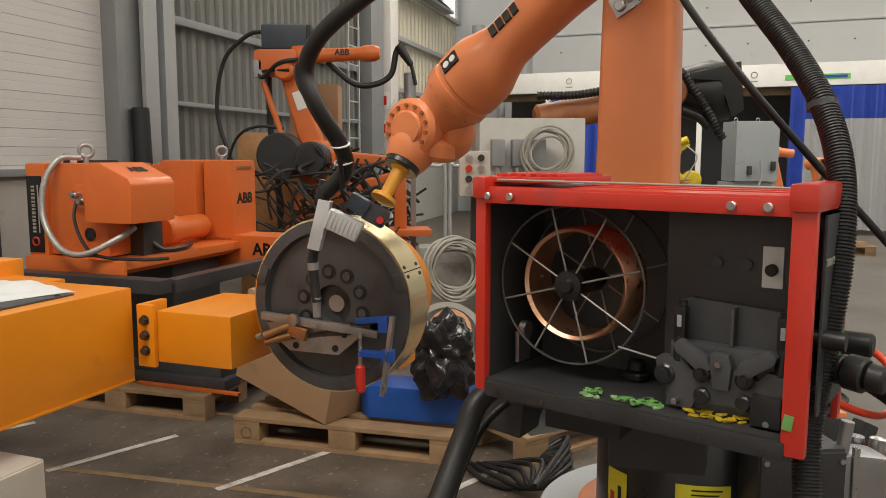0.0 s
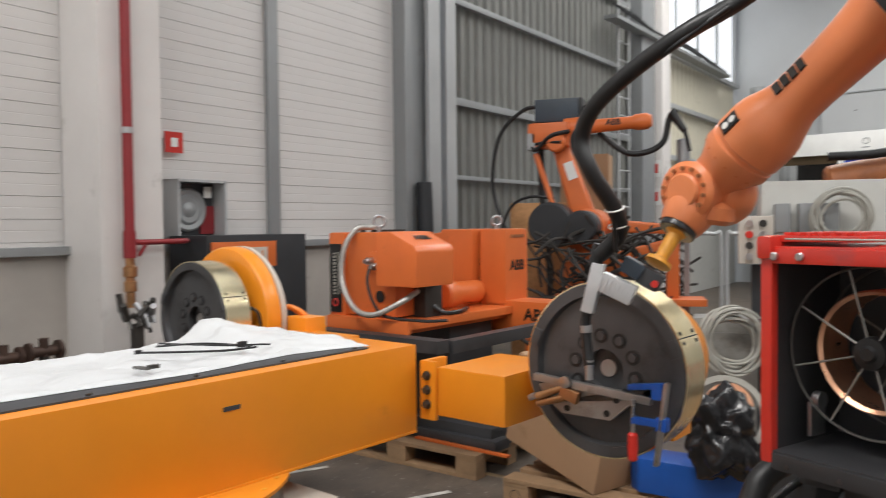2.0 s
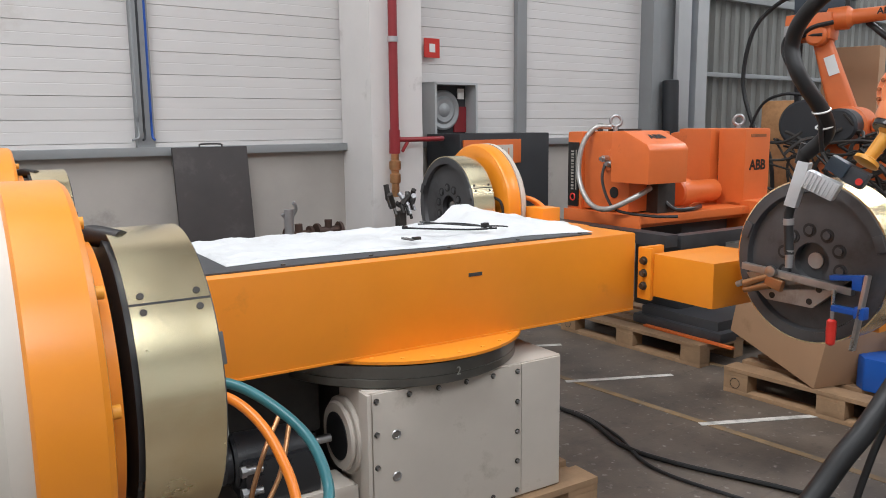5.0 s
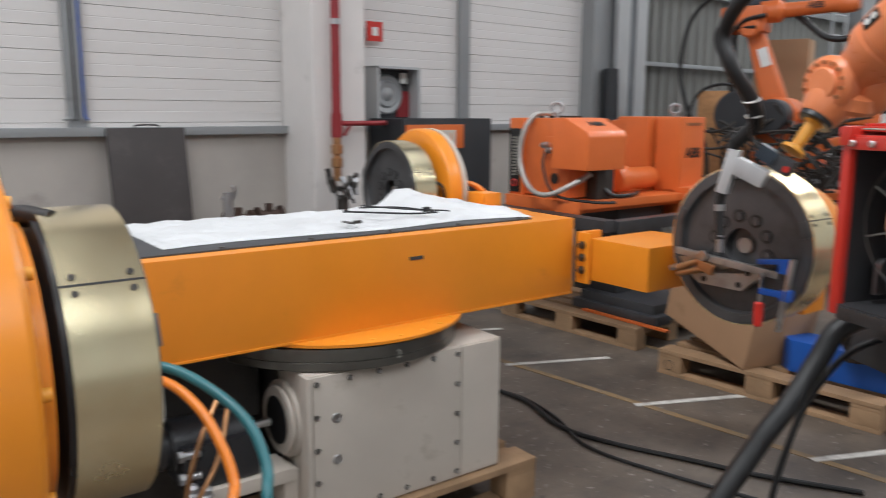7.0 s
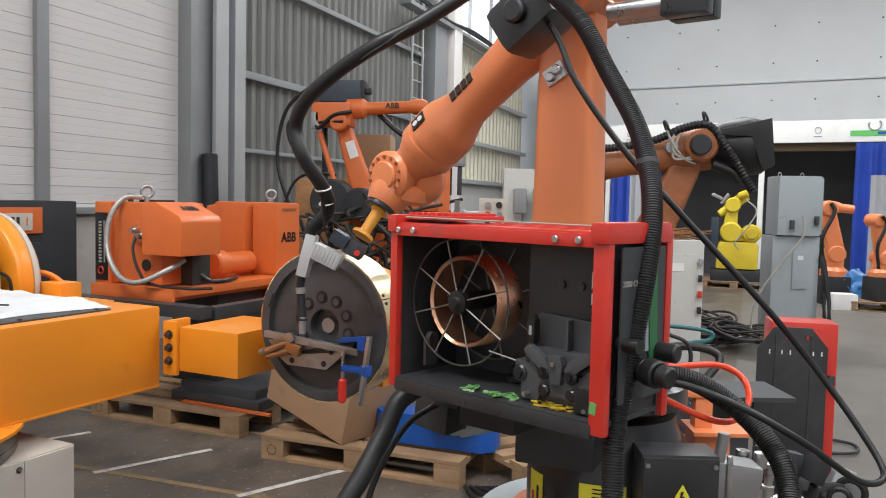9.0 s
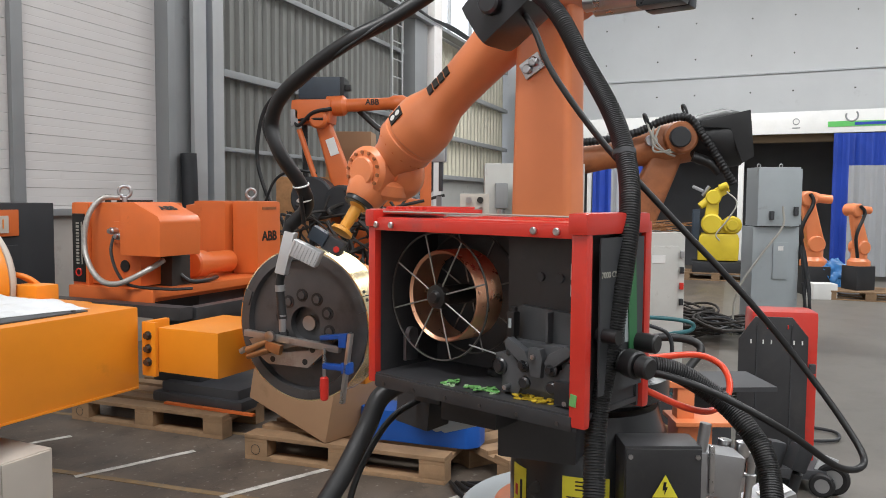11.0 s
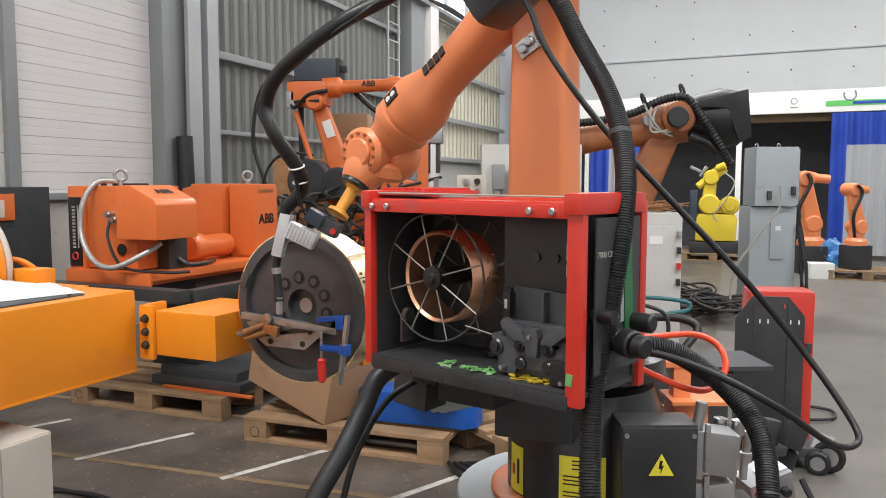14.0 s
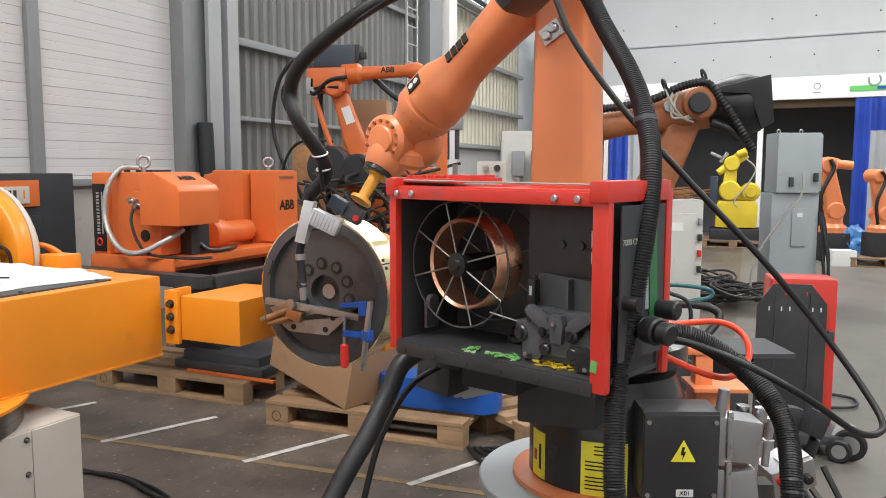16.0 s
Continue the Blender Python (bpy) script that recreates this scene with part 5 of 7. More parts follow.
# torch with its collision box
TORCH = Matrix.Identity(4)
torch = thing("welding_torch", TORCH, "silver finned welding torch with a curved neck", "welding torch")
T0, T1, T2 = Vector((0.045, 2.03, 1.335)), Vector((-0.055, 2.0, 1.30)), Vector((-0.131, 1.99, 1.045))
part("clamp_block", B().box(T0 + Vector((-0.015, 0.0, -0.01)), (0.065, 0.05, 0.05), rot=(0, 28, 0), bev=0.005), "charcoal", torch, "dark tool-changer block with a red dot")
part("red_dot", B().cyl(T0 + Vector((-0.0, -0.03, -0.022)), T0 + Vector((-0.0, -0.033, -0.022)), 0.010, n=16), "clampred", torch)
body = part("torch_body", B().box(T1 + Vector((0.0, 0, 0)), (0.10, 0.045, 0.055), rot=(0, 25, 0), bev=0.005).box(T1 + Vector((-0.065, 0, 0.0)), (0.035, 0.045, 0.14), rot=(0, 14, 0), bev=0.005), "silver", torch, "silver ribbed torch drive body")
for k in range(8):
    part("fin", B().box(T1 + Vector((0.0, -0.023, 0)) + Matrix.Rotation(radians(25), 3, "Y") @ Vector((-0.042 + k * 0.012, 0, 0)), (0.004, 0.006, 0.052), rot=(0, 25, 0)), "silver", body)
part("neck", B().tube([T1 + Vector((-0.08, 0, -0.06)), T1 + Vector((-0.088, 0, -0.10)), T1 + Vector((-0.083, -0.002, -0.16)), T2 + Vector((0.0, 0, 0.04))], 0.014, 14), "black", torch, "black insulated swan neck")
part("nozzle", B().cyl(T2 + Vector((0, 0, 0.055)), T2, 0.0125, 0.0105, n=20), "alu", torch, "bright gas nozzle")
part("collar", B().cyl(T1 + Vector((-0.087, 0, -0.105)), T1 + Vector((-0.086, 0, -0.125)), 0.016, n=16), "alu", torch)
part("wire_guide", B().cyl(T1 + Vector((-0.06, 0, 0.06)), T1 + Vector((-0.045, 0, 0.12)), 0.02, n=16), "black", torch)
part("cable_box", B().box(T1 + Vector((0.04, 0.02, 0.055)), (0.06, 0.05, 0.045), rot=(0, 30, 0), bev=0.006), "blueboxdark", torch)

# hoses and cables round the robot
def hose(name, pts, r, material, label, ribs=0.0, n=12, pitch=0.012, cat="hose"):
    return single(name, B().tube(pts, r, n, 8, ribs, pitch), material, label, cat)


th = hose("torch_hose", [(0.42, 1.90, 2.12), (0.33, 1.86, 2.05), (0.244, 1.83, 1.99), (0.149, 1.80, 1.935), (0.024, 1.824, 1.863), (-0.082, 1.854, 1.782), (-0.128, 1.891, 1.703), (-0.104, 1.886, 1.618), (-0.05, 1.934, 1.516), (-0.045, 1.978, 1.45), (-0.10, 1.99, 1.39)], 0.022, "black", "thick black torch hose looping to the torch", n=16)
for q in ((-0.05, 1.934, 1.516), (-0.046, 1.962, 1.472)):
    part("cable_tie", B().torus(q, (0.1, 0.35, -0.9), 0.024, 0.003, 24, 6), "white", th, "white cable tie")
hose("cable", [(0.24, 1.80, 1.98), (0.12, 1.79, 1.90), (0.015, 1.852, 1.846), (-0.116, 1.876, 1.744), (-0.15, 1.887, 1.695), (-0.121, 1.884, 1.626), (-0.059, 1.915, 1.542), (-0.049, 1.96, 1.40)], 0.007, "black", "thin black cable tied along the torch hose", cat="cable")
ch = hose("corrugated_hose", [(0.62, 1.5, 2.02), (0.716, 1.36, 1.899), (0.778, 1.306, 1.777), (0.832, 1.22, 1.659), (0.855, 1.143, 1.563), (0.859, 1.083, 1.464), (0.844, 1.039, 1.338), (0.823, 1.024, 1.212), (0.801, 1.009, 1.086), (0.795, 0.979, 0.988), (0.80, 0.94, 0.86), (0.86, 1.0, 0.62), (1.0, 1.1, 0.35)], 0.0195, "black", "black corrugated cable hose in a long arc", 0.0011, 14, 0.0052)
for q, dd in (((0.853, 1.15, 1.57), (0.1, -0.3, -1)), ((0.825, 1.025, 1.222), (0.12, 0.05, 1))):
    part("hose_clip", B().ring(Vector(q) - Vector(dd).normalized() * 0.005, dd, 0.0195, 0.0235, 0.010, 24), "charcoal", ch, "grey hose clip")
hose("cable", [(0.60, 1.6, 2.0), (0.665, 1.505, 1.894), (0.713, 1.449, 1.777), (0.824, 1.397, 1.615), (0.966, 1.401, 1.461), (1.148, 1.406, 1.269), (1.278, 1.408, 1.115), (1.363, 1.356, 0.988), (1.385, 1.302, 0.923), (1.314, 1.242, 0.927), (1.192, 1.184, 1.012), (1.078, 1.175, 1.075), (0.967, 1.185, 1.116), (0.86, 1.225, 1.127)], 0.0075, "black", "long looping black cable beside the wire feeder", cat="cable")
hose("corrugated_hose", [(0.80, 1.25, 1.125), (0.859, 1.253, 1.122), (0.968, 1.267, 1.116), (1.065, 1.274, 1.062), (1.126, 1.225, 1.003), (1.153, 1.172, 0.938), (1.15, 1.10, 0.80), (1.2, 1.2, 0.5), (1.3, 1.4, 0.1)], 0.0215, "black", "black corrugated hose from the feeder to the floor", 0.0011, 14, 0.0052)
hose("hose", [(0.85, 1.30, 1.13), (0.945, 1.365, 1.121), (1.058, 1.43, 1.118), (1.117, 1.435, 1.091), (1.122, 1.381, 1.05), (1.077, 1.322, 1.018), (1.009, 1.284, 1.03), (0.90, 1.26, 1.08)], 0.0075, "redhose", "bright red gas hose looping from the feeder")
hose("power_cable", [(0.45, 1.50, 1.02), (0.38, 1.45, 1.03), (0.316, 1.40, 1.0), (0.286, 1.364, 0.931), (0.246, 1.299, 0.839), (0.195, 1.232, 0.741), (0.10, 1.08, 0.5), (0.02, 0.98, 0.024)], 0.024, "black", "thick black welding cable hanging from the feeder", n=14, cat="cable")
hose("cable", [(0.40, 1.58, 0.96), (0.33, 1.46, 0.93), (0.28, 1.38, 0.85), (0.25, 1.33, 0.75), (0.22, 1.30, 0.55), (0.2, 1.25, 0.1)], 0.008, "black", "black cable hanging under the wire feeder", cat="cable")
single("strap", B().box((0.664 + 0.012, 0.17, 1.27), (0.004, 0.035, 0.30), rot=(4, 0, 0)), "greenhose", "dark green strap hanging on the feeder side", "strap", m=WF)
cn = thing("hose_connector", WF, "black threaded hose coupling on the feeder side", "connector")
part("body", B().cyl((0.657, 0.12, 1.12), (0.70, 0.11, 1.12), 0.026, n=24, bev=0.005).cyl((0.70, 0.11, 1.12), (0.735, 0.10, 1.118), 0.031, n=24, bev=0.004).cyl((0.735, 0.10, 1.118), (0.765, 0.095, 1.116), 0.024, n=24, bev=0.004).cyl((0.657, 0.20, 1.15), (0.727, 0.2, 1.15), 0.022, n=20, bev=0.004).cyl((0.657, 0.06, 1.18), (0.707, 0.06, 1.18), 0.016, n=16), "black", cn)

hose("hose", [(0.93, 2.15, 1.09), (1.039, 2.185, 1.093), (1.131, 2.197, 1.087), (1.19, 2.203, 1.074), (1.183, 2.2, 1.05), (1.113, 2.19, 1.037), (1.05, 2.18, 1.0)], 0.007, "teal", "teal air hose looping behind the feeder")
hose("cable", [(0.95, 1.86, 1.13), (1.015, 1.88, 1.112), (1.064, 1.884, 1.088), (1.073, 1.88, 1.03), (1.033, 1.868, 0.965), (0.936, 1.854, 0.945)], 0.006, "tube", "thin dark cable looping behind the feeder", cat="cable")
hose("cable", [(0.95, 2.0, 1.03), (1.05, 2.05, 1.05), (1.15, 2.06, 1.045), (1.19, 2.05, 1.015), (1.14, 2.0, 0.96), (1.1, 1.95, 0.9)], 0.013, "black", "thick black cable curving behind the feeder", cat="cable")

# ---- orange twin-column positioner behind ----
ABL = pose(-1.84, 3.99, 0, 0, 0, 73)
abb = thing("orange_positioner", ABL, "large orange robot positioner with grey lifting eyes", "positioner")
lh = part("left_housing", B().box((0.20, 0.02, 1.19), (0.36, 0.40, 0.50), bev=0.018), "orange", abb, "orange headstock housing")
part("end_panel", B().box((0.20, 0.29, 1.14), (0.40, 0.14, 0.60), bev=0.02), "orange", lh)
part("hood", B().prism([(-0.405, 1.13), (-0.10, 1.13), (-0.10, 1.43), (-0.13, 1.444), (-0.21, 1.444), (-0.39, 1.365), (-0.41, 1.335)], 0.34, Matrix(((0, 0, 1, -0.06), (1, 0, 0, 0), (0, 1, 0, 0), (0, 0, 0, 1))), 0.012), "orange", lh, "chamfered orange drive hood")
part("lower_block", B().cyl((0.66, -0.08, 1.03), (0.96, -0.08, 1.03), 0.075, n=28, bev=0.02).cyl((0.56, -0.08, 1.03), (0.68, -0.08, 1.03), 0.09, n=28, bev=0.012), "orange", lh)
part("cable_guide", B().tube([(0.30, -0.16, 1.10), (0.26, -0.24, 1.02), (0.30, -0.30, 0.955), (0.44, -0.32, 0.95), (0.62, -0.24, 0.95)], 0.014, 8), "black", lh)
part("recess", B().box((0.26, -0.18, 1.02), (0.16, 0.18, 0.20), bev=0.01), "ferrite", lh, "dark recess with cables")
part("opening", B().cyl((0.018, -0.06, 1.06), (0.012, -0.06, 1.06), 0.035, n=20), "black", lh)
sg = part("side_sign", B().box((-0.004, 0.295, 1.16), (0.008, 0.10, 0.42), bev=0.002), "pinksign", lh, "tall black sign with pale bars")
for k in range(13):
    part("sign_bar", B().box((-0.010, 0.300, 1.065 + 0.0205 * k), (0.004, 0.022, 0.010 + 0.005 * (k % 2))), "cablegrey", sg)
part("sign_line", B().box((-0.010, 0.265, 1.19), (0.004, 0.006, 0.26)), "cablegrey", sg)
part("sign_mark", B().torus((-0.010, 0.295, 1.01), (1, 0, 0), 0.022, 0.005, 20, 6), "clampred", sg)
for y in (0.0, -0.05):
    part("gland", B().cyl((0.02, y, 1.27 + y * 0.6), (-0.03, y, 1.27 + y * 0.6), 0.022, n=14).cyl((-0.03, y, 1.27 + y * 0.6), (-0.05, y, 1.27 + y * 0.6), 0.014, n=12), "steel", lh)
part("gland_plate", B().box((0.016, -0.03, 1.26), (0.012, 0.10, 0.13), bev=0.003), "orange", lh)
part("eye_plate", B().box((0.2, 0.04, 1.445), (0.16, 0.14, 0.02), bev=0.004).cyl((0.12, 0.18, 1.44), (0.12, 0.18, 1.49), 0.018, n=12), "ferrite", lh)
for x, y in ((0.12, 0.04), (1.27, -0.02)):
    part("lifting_eye", B().torus((x, y, 1.505), (-0.69, -0.73, 0), 0.034, 0.011, 28, 10).cyl((x, y, 1.44), (x, y, 1.475), 0.018, n=14), "alu", abb, "grey cast lifting eye")
part("table", B().prism([(-0.34, 0.835), (0.33, 0.86), (0.33, 0.935), (-0.34, 0.935)], 0.02, Matrix(((0, 0, 1, -0.055), (1, 0, 0, 0), (0, 1, 0, 0), (0, 0, 0, 1))), 0.003).box((0.52, 0.0, 0.908), (1.12, 0.66, 0.05), bev=0.006).box((0.52, 0.0, 0.87), (1.0, 0.56, 0.03)), "orange", abb, "orange base plate between the columns")
rh = part("right_housing", B().box((1.16, 0.10, 1.12), (0.42, 0.28, 0.66), bev=0.02), "orange", abb, "orange tailstock housing")
part("side_block", B().box((1.18, 0.30, 1.15), (0.34, 0.18, 0.56), bev=0.06), "orange", rh)
part("door", B().box((1.14, -0.170, 1.10), (0.27, 0.22, 0.70), bev=0.022).box((1.14, -0.40, 0.86), (0.27, 0.56, 0.22), bev=0.02), "orange", rh, "orange cover with dark lettering")
for z in (0.98, 1.1, 1.22):
    part("hinge", B().box((1.045, -0.045, z), (0.02, 0.03, 0.05), bev=0.003), "ferrite", rh)
lettering("ABB", 0.095, "pinksign", rh, facing((1.14, -0.2815, 1.20), (0, -1, 0)), bold=0.003)
lettering("ABB", 0.075, "pinksign", lh, facing((0.12, -0.30, 1.4085), (0, -0.079, 0.18)), bold=0.002)
lettering("ABB", 0.11, "pinksign", rh, facing((1.003, -0.52, 0.88), (-1, 0, 0)), bold=0.003)
part("gap", B().box((1.10, -0.052, 1.10), (0.09, 0.014, 0.66)), "ferrite", rh)
part("badge", B().box((1.14, -0.282, 1.40), (0.16, 0.004, 0.02)), "rust", rh)
hs = part("braided_hose", B().tube([(0.10, 0.06, 1.47), (0.02, 0.13, 1.46), (-0.05, 0.17, 1.34), (-0.08, 0.16, 1.15), (-0.12, 0.02, 1.0), (-0.12, -0.14, 0.97), (-0.02, -0.28, 1.05), (0.08, -0.30, 1.1)], 0.017, 12), "greyhose", abb, "grey braided conduit")
part("cable", B().tube([(-0.04, -0.03, 1.24), (-0.08, -0.05, 1.15), (-0.1, -0.12, 1.03), (-0.08, -0.2, 0.96), (0.0, -0.4, 0.94), (0.1, -0.5, 0.94)], 0.009, 8), "black", abb, "black cable")
part("column", B().box((0.70, -0.02, 0.56), (0.46, 0.40, 0.62), bev=0.02), "tube", abb)
part("plinth", B().box((0.62, -0.28, 0.21), (0.45, 0.62, 0.125), bev=0.012).box((0.44, -0.28, 0.18), (0.16, 0.72, 0.065), bev=0.02), "charcoal", abb, "dark steel plinth on the pallet")
part("frame_beam", B().box((-0.12, -0.10, 0.83), (0.10, 1.1, 0.07), bev=0.004), "blackbox", abb, "black steel channel")
part("frame_beam", B().box((0.50, -0.62, 0.82), (1.1, 0.08, 0.07), bev=0.004), "blackbox", abb, "black steel channel")
part("kick_strip", B().box((0.34, -0.40, 0.153), (0.03, 0.7, 0.014)), "orange", abb)

# black and orange control cabinet against the wall
bfa = thing("control_cabinet", HALL @ pose(4.0, 4.32, 0), "black and orange control cabinet with a framed plate", "cabinet")
part("body", B().box((0.1, 0.25, 0.71), (1.0, 0.45, 1.42), bev=0.01), "tube", bfa)
part("front", B().box((-0.06, 0.015, 1.27), (0.62, 0.02, 0.20), bev=0.004), "orange", bfa, "orange front panel")
part("front", B().box((-0.06, 0.015, 0.8), (0.62, 0.02, 0.6), bev=0.004), "tube", bfa)
pl = part("plate", B().box((0.02, 0.0, 1.26), (0.26, 0.012, 0.13), bev=0.002), "beige", bfa, "framed pale plate with dark marks")
lettering("1", 0.1, "orangehose", pl, facing((0.10, -0.0075, 1.26), (0, -1, 0)))
for k in range(3):
    part("mark", B().box((-0.07 + 0.045 * k, -0.008, 1.26), (0.024, 0.004, 0.075)), "ferrite", pl)

# ---- second welding robot, farther off ----
R2 = thing("small_welding_robot", pose(-1.32, 7.35, 0, 0, 0, 0), "small orange welding robot with a black wire feeder on top", "robot")
part("plinth", B().box((0, 0, 0.35), (0.9, 0.7, 0.7), bev=0.02), "orange", R2)
part("base", B().lathe((0.05, 0, 0.7), (0, 0, 1), [(0.28, 0), (0.28, 0.1), (0.2, 0.2), (0.2, 0.42)], 32).box((0.25, 0, 1.05), (0.5, 0.28, 0.16), bev=0.04), "orange", R2)
part("base_arm", taper(B(), (0.30, -0.05, 1.46), (0.86, -0.05, 1.42), (0.08, 0.06), (0.07, 0.045), (0, 1, 0), 0.02), "orange", R2)
part("base_arm", taper(B(), (0.20, -0.05, 1.10), (0.86, -0.05, 1.30), (0.09, 0.06), (0.07, 0.04), (0, 1, 0), 0.02), "orange", R2)
part("shoulder", B().cyl((0.12, -0.26, 1.45), (0.12, 0.2, 1.45), 0.17, n=32, bev=0.03).box((0.1, 0, 1.22), (0.36, 0.3, 0.3), bev=0.06), "orange", R2)
part("lower_arm", taper(B(), (0.12, -0.12, 1.42), (-0.15, -0.12, 2.22), (0.06, 0.12), (0.05, 0.075), (0, 1, 0), 0.03), "orange", R2)
part("label_plate", B().box((-0.04, -0.182, 1.98), (0.09, 0.004, 0.17), rot=(0, -19, 0)), "white", R2, "white paper label")
part("parallel_rod", B().cyl((-0.12, -0.2, 1.40), (-0.37, -0.2, 2.15), 0.028, n=14), "orange", R2)
part("crank", taper(B(), (0.1, -0.2, 1.42), (-0.16, -0.2, 1.40), (0.03, 0.06), (0.03, 0.04), (0, 1, 0), 0.012), "orange", R2)
part("elbow", B().box((-0.24, -0.12, 2.32), (0.40, 0.28, 0.24), bev=0.05).cyl((-0.16, -0.3, 2.24), (-0.16, 0.05, 2.24), 0.09, n=24, bev=0.02), "orange", R2)
part("upper_arm", B().lathe((-0.1, -0.12, 2.38), (1, 0.0, 0.04), [(0.10, 0), (0.10, 0.16), (0.065, 0.2), (0.058, 0.62), (0.075, 0.66), (0.075, 0.76), (0.05, 0.8)], 28), "orange", R2, "slim orange upper arm")
lettering("ABB", 0.075, "pinksign", R2, facing((0.36, -0.185, 2.41), (0, -1, 0)), bold=0.002)
part("motor", B().cyl((0.12, -0.50, 1.45), (0.12, -0.24, 1.45), 0.15, n=28, bev=0.02).cyl((-0.18, -0.44, 1.47), (-0.18, -0.2, 1.47), 0.21, n=32, bev=0.02), "tube", R2, "black axis motor cover")
part("cabling", B().tube([(-0.42, -0.22, 2.28), (-0.36, -0.26, 2.18), (-0.2, -0.3, 2.30), (-0.02, -0.28, 2.34)], 0.02, 8).tube([(-0.45, -0.2, 2.22), (-0.3, -0.27, 2.24), (-0.1, -0.3, 2.24)], 0.015, 8), "black", R2)
part("valve_block", B().box((-0.40, -0.22, 2.26), (0.08, 0.08, 0.16), bev=0.01), "alu", R2)
fb = thing("wire_feeder_far", pose(-1.51, 7.35, 2.43, 0, 0, 3), "black wire feeder unit on the small robot", "wire feeder")
part("body", B().box((0, 0, 0.13), (0.42, 0.30, 0.22), bev=0.02), "blueboxdark", fb)
part("end_cap", B().box((0.22, 0, 0.12), (0.05, 0.28, 0.24), bev=0.015), "black", fb)
part("connector", B().box((0.27, -0.05, 0.14), (0.07, 0.08, 0.06), bev=0.01), "black", fb)
single("cable", B().tube([(-2.04, 7.15, 2.62), (-2.2, 7.12, 2.58), (-2.42, 7.1, 2.35), (-2.5, 7.1, 1.9), (-2.40, 7.1, 1.5), (-2.2, 7.1, 1.1), (-2.15, 7.1, 0.1)], 0.02, 8), "black", "black cable hanging from the far wire feeder", "cable", m=pose(0.34, 0.15, 0))
single("cable", B().tube([(-2.06, 7.2, 2.5), (-2.02, 7.15, 2.2), (-2.0, 7.12, 1.7), (-1.94, 7.1, 1.3), (-1.9, 7.05, 0.1)], 0.03, 8), "black", "thick black cable hanging from the far wire feeder", "cable", m=pose(0.34, 0.15, 0))
single("cable", B().tube([(-2.45, 7.0, 1.2), (-2.3, 7.0, 1.62), (-2.1, 7.0, 1.74), (-1.85, 7.0, 1.72)], 0.014, 8), "black", "black cable arched behind the orange machine", "cable", m=pose(0.34, 0.15, 0))
t2 = thing("robot_torch_far", pose(0.33, 0.1, 0), "black robot welding torch with looped cable", "welding torch")
part("cable", B().tube([(-1.45, 7.2, 2.34), (-1.2, 7.15, 2.14), (-1.0, 7.15, 2.13), (-0.85, 7.15, 2.22), (-0.80, 7.15, 2.42), (-0.74, 7.15, 2.50)], 0.028, 10), "black", t2)
part("body", B().cyl((-0.78, 7.13, 2.48), (-0.66, 7.13, 2.30), 0.045, 0.03, n=16, bev=0.008).cyl((-0.66, 7.13, 2.30), (-0.62, 7.13, 2.12), 0.018, n=12), "black", t2)
# heap of dark machine parts and a crate behind it
single("wooden_crate", B().box((-2.12, 7.95, 0.85), (0.75, 0.6, 1.7), rot=(0, 0, 8), bev=0.01), "bronze", "brown wooden crate behind the robot", "crate", m=pose(0.33, 0.1, 0))
single("carton", B().box((-1.75, 8.1, 1.1), (0.5, 0.4, 2.2), rot=(0, 0, 4), bev=0.008), "carton", "tall brown carton behind the robot", "carton", m=pose(0.33, 0.1, 0))
rs = random.Random(11)


def tangle(c, s, count, r, seed):
    """Loose arcs of cable heaped in a block of size s round c."""
    g, b = random.Random(seed), B()
    for k in range(count):
        p = Vector([c[i] + (g.random() - 0.5) * s[i] for i in range(3)])
        d = Vector((g.random() - 0.5, (g.random() - 0.5) * 0.4, g.random() - 0.5)).normalized()
        e = Vector((g.random() - 0.5, (g.random() - 0.5) * 0.5, g.random() - 0.5)).normalized()
        w = 0.12 + 0.2 * g.random()
        pts = [p - d * w, p - d * w * 0.5 + e * w * 0.35, p + e * w * 0.45, p + d * w * 0.5 + e * w * 0.3, p + d * w]
        b.tube([(q.x, q.y, max(r, q.z)) for q in pts], r * (0.6 + 0.8 * g.random()), 6, 4)
    return b


single("machine_parts", tangle((-1.1, 6.75, 0.75), (1.0, 0.35, 1.3), 170, 0.014, 5), "ferrite", "dark heap of cable chain and hoses beside the robot", "cables", kind="stuff")
single("cable_heap", tangle((-1.0, 9.0, 0.75), (0.9, 0.5, 1.35), 160, 0.015, 7), "ferrite", "rack filled with dark tangled cables", "cables", kind="stuff")
# orange post with foot and gripper
op = thing("orange_post", pose(-0.44, 7.25, 0, 0, 0, 10), "orange square steel post on an orange table", "post")
part("post", B().box((0, 0, 1.28), (0.11, 0.10, 1.12), bev=0.008), "orange", op)
part("table", B().box((-0.05, 0, 0.765), (0.66, 0.38, 0.06), bev=0.006).box((-0.05, 0, 0.37), (0.2, 0.2, 0.74), bev=0.01), "orange", op)
gr = thing("gripper_tool", pose(-0.36, 7.42, 0, 0, 0, 0), "grey pneumatic gripper tool with black jaws", "gripper")
part("stand", B().box((0.02, 0.1, 0.75), (0.05, 0.05, 1.5)), "galv", gr)
part("body", B().box((0.0, 0, 1.92), (0.2, 0.14, 0.16), bev=0.02).cyl((0, 0, 1.98), (0, 0, 2.25), 0.06, n=16, bev=0.01), "alu", gr)
part("jaw", B().box((-0.05, 0, 1.70), (0.04, 0.08, 0.3), bev=0.01), "charcoal", gr)
part("jaw", B().box((0.05, 0, 1.70), (0.04, 0.08, 0.3), bev=0.01), "charcoal", gr)

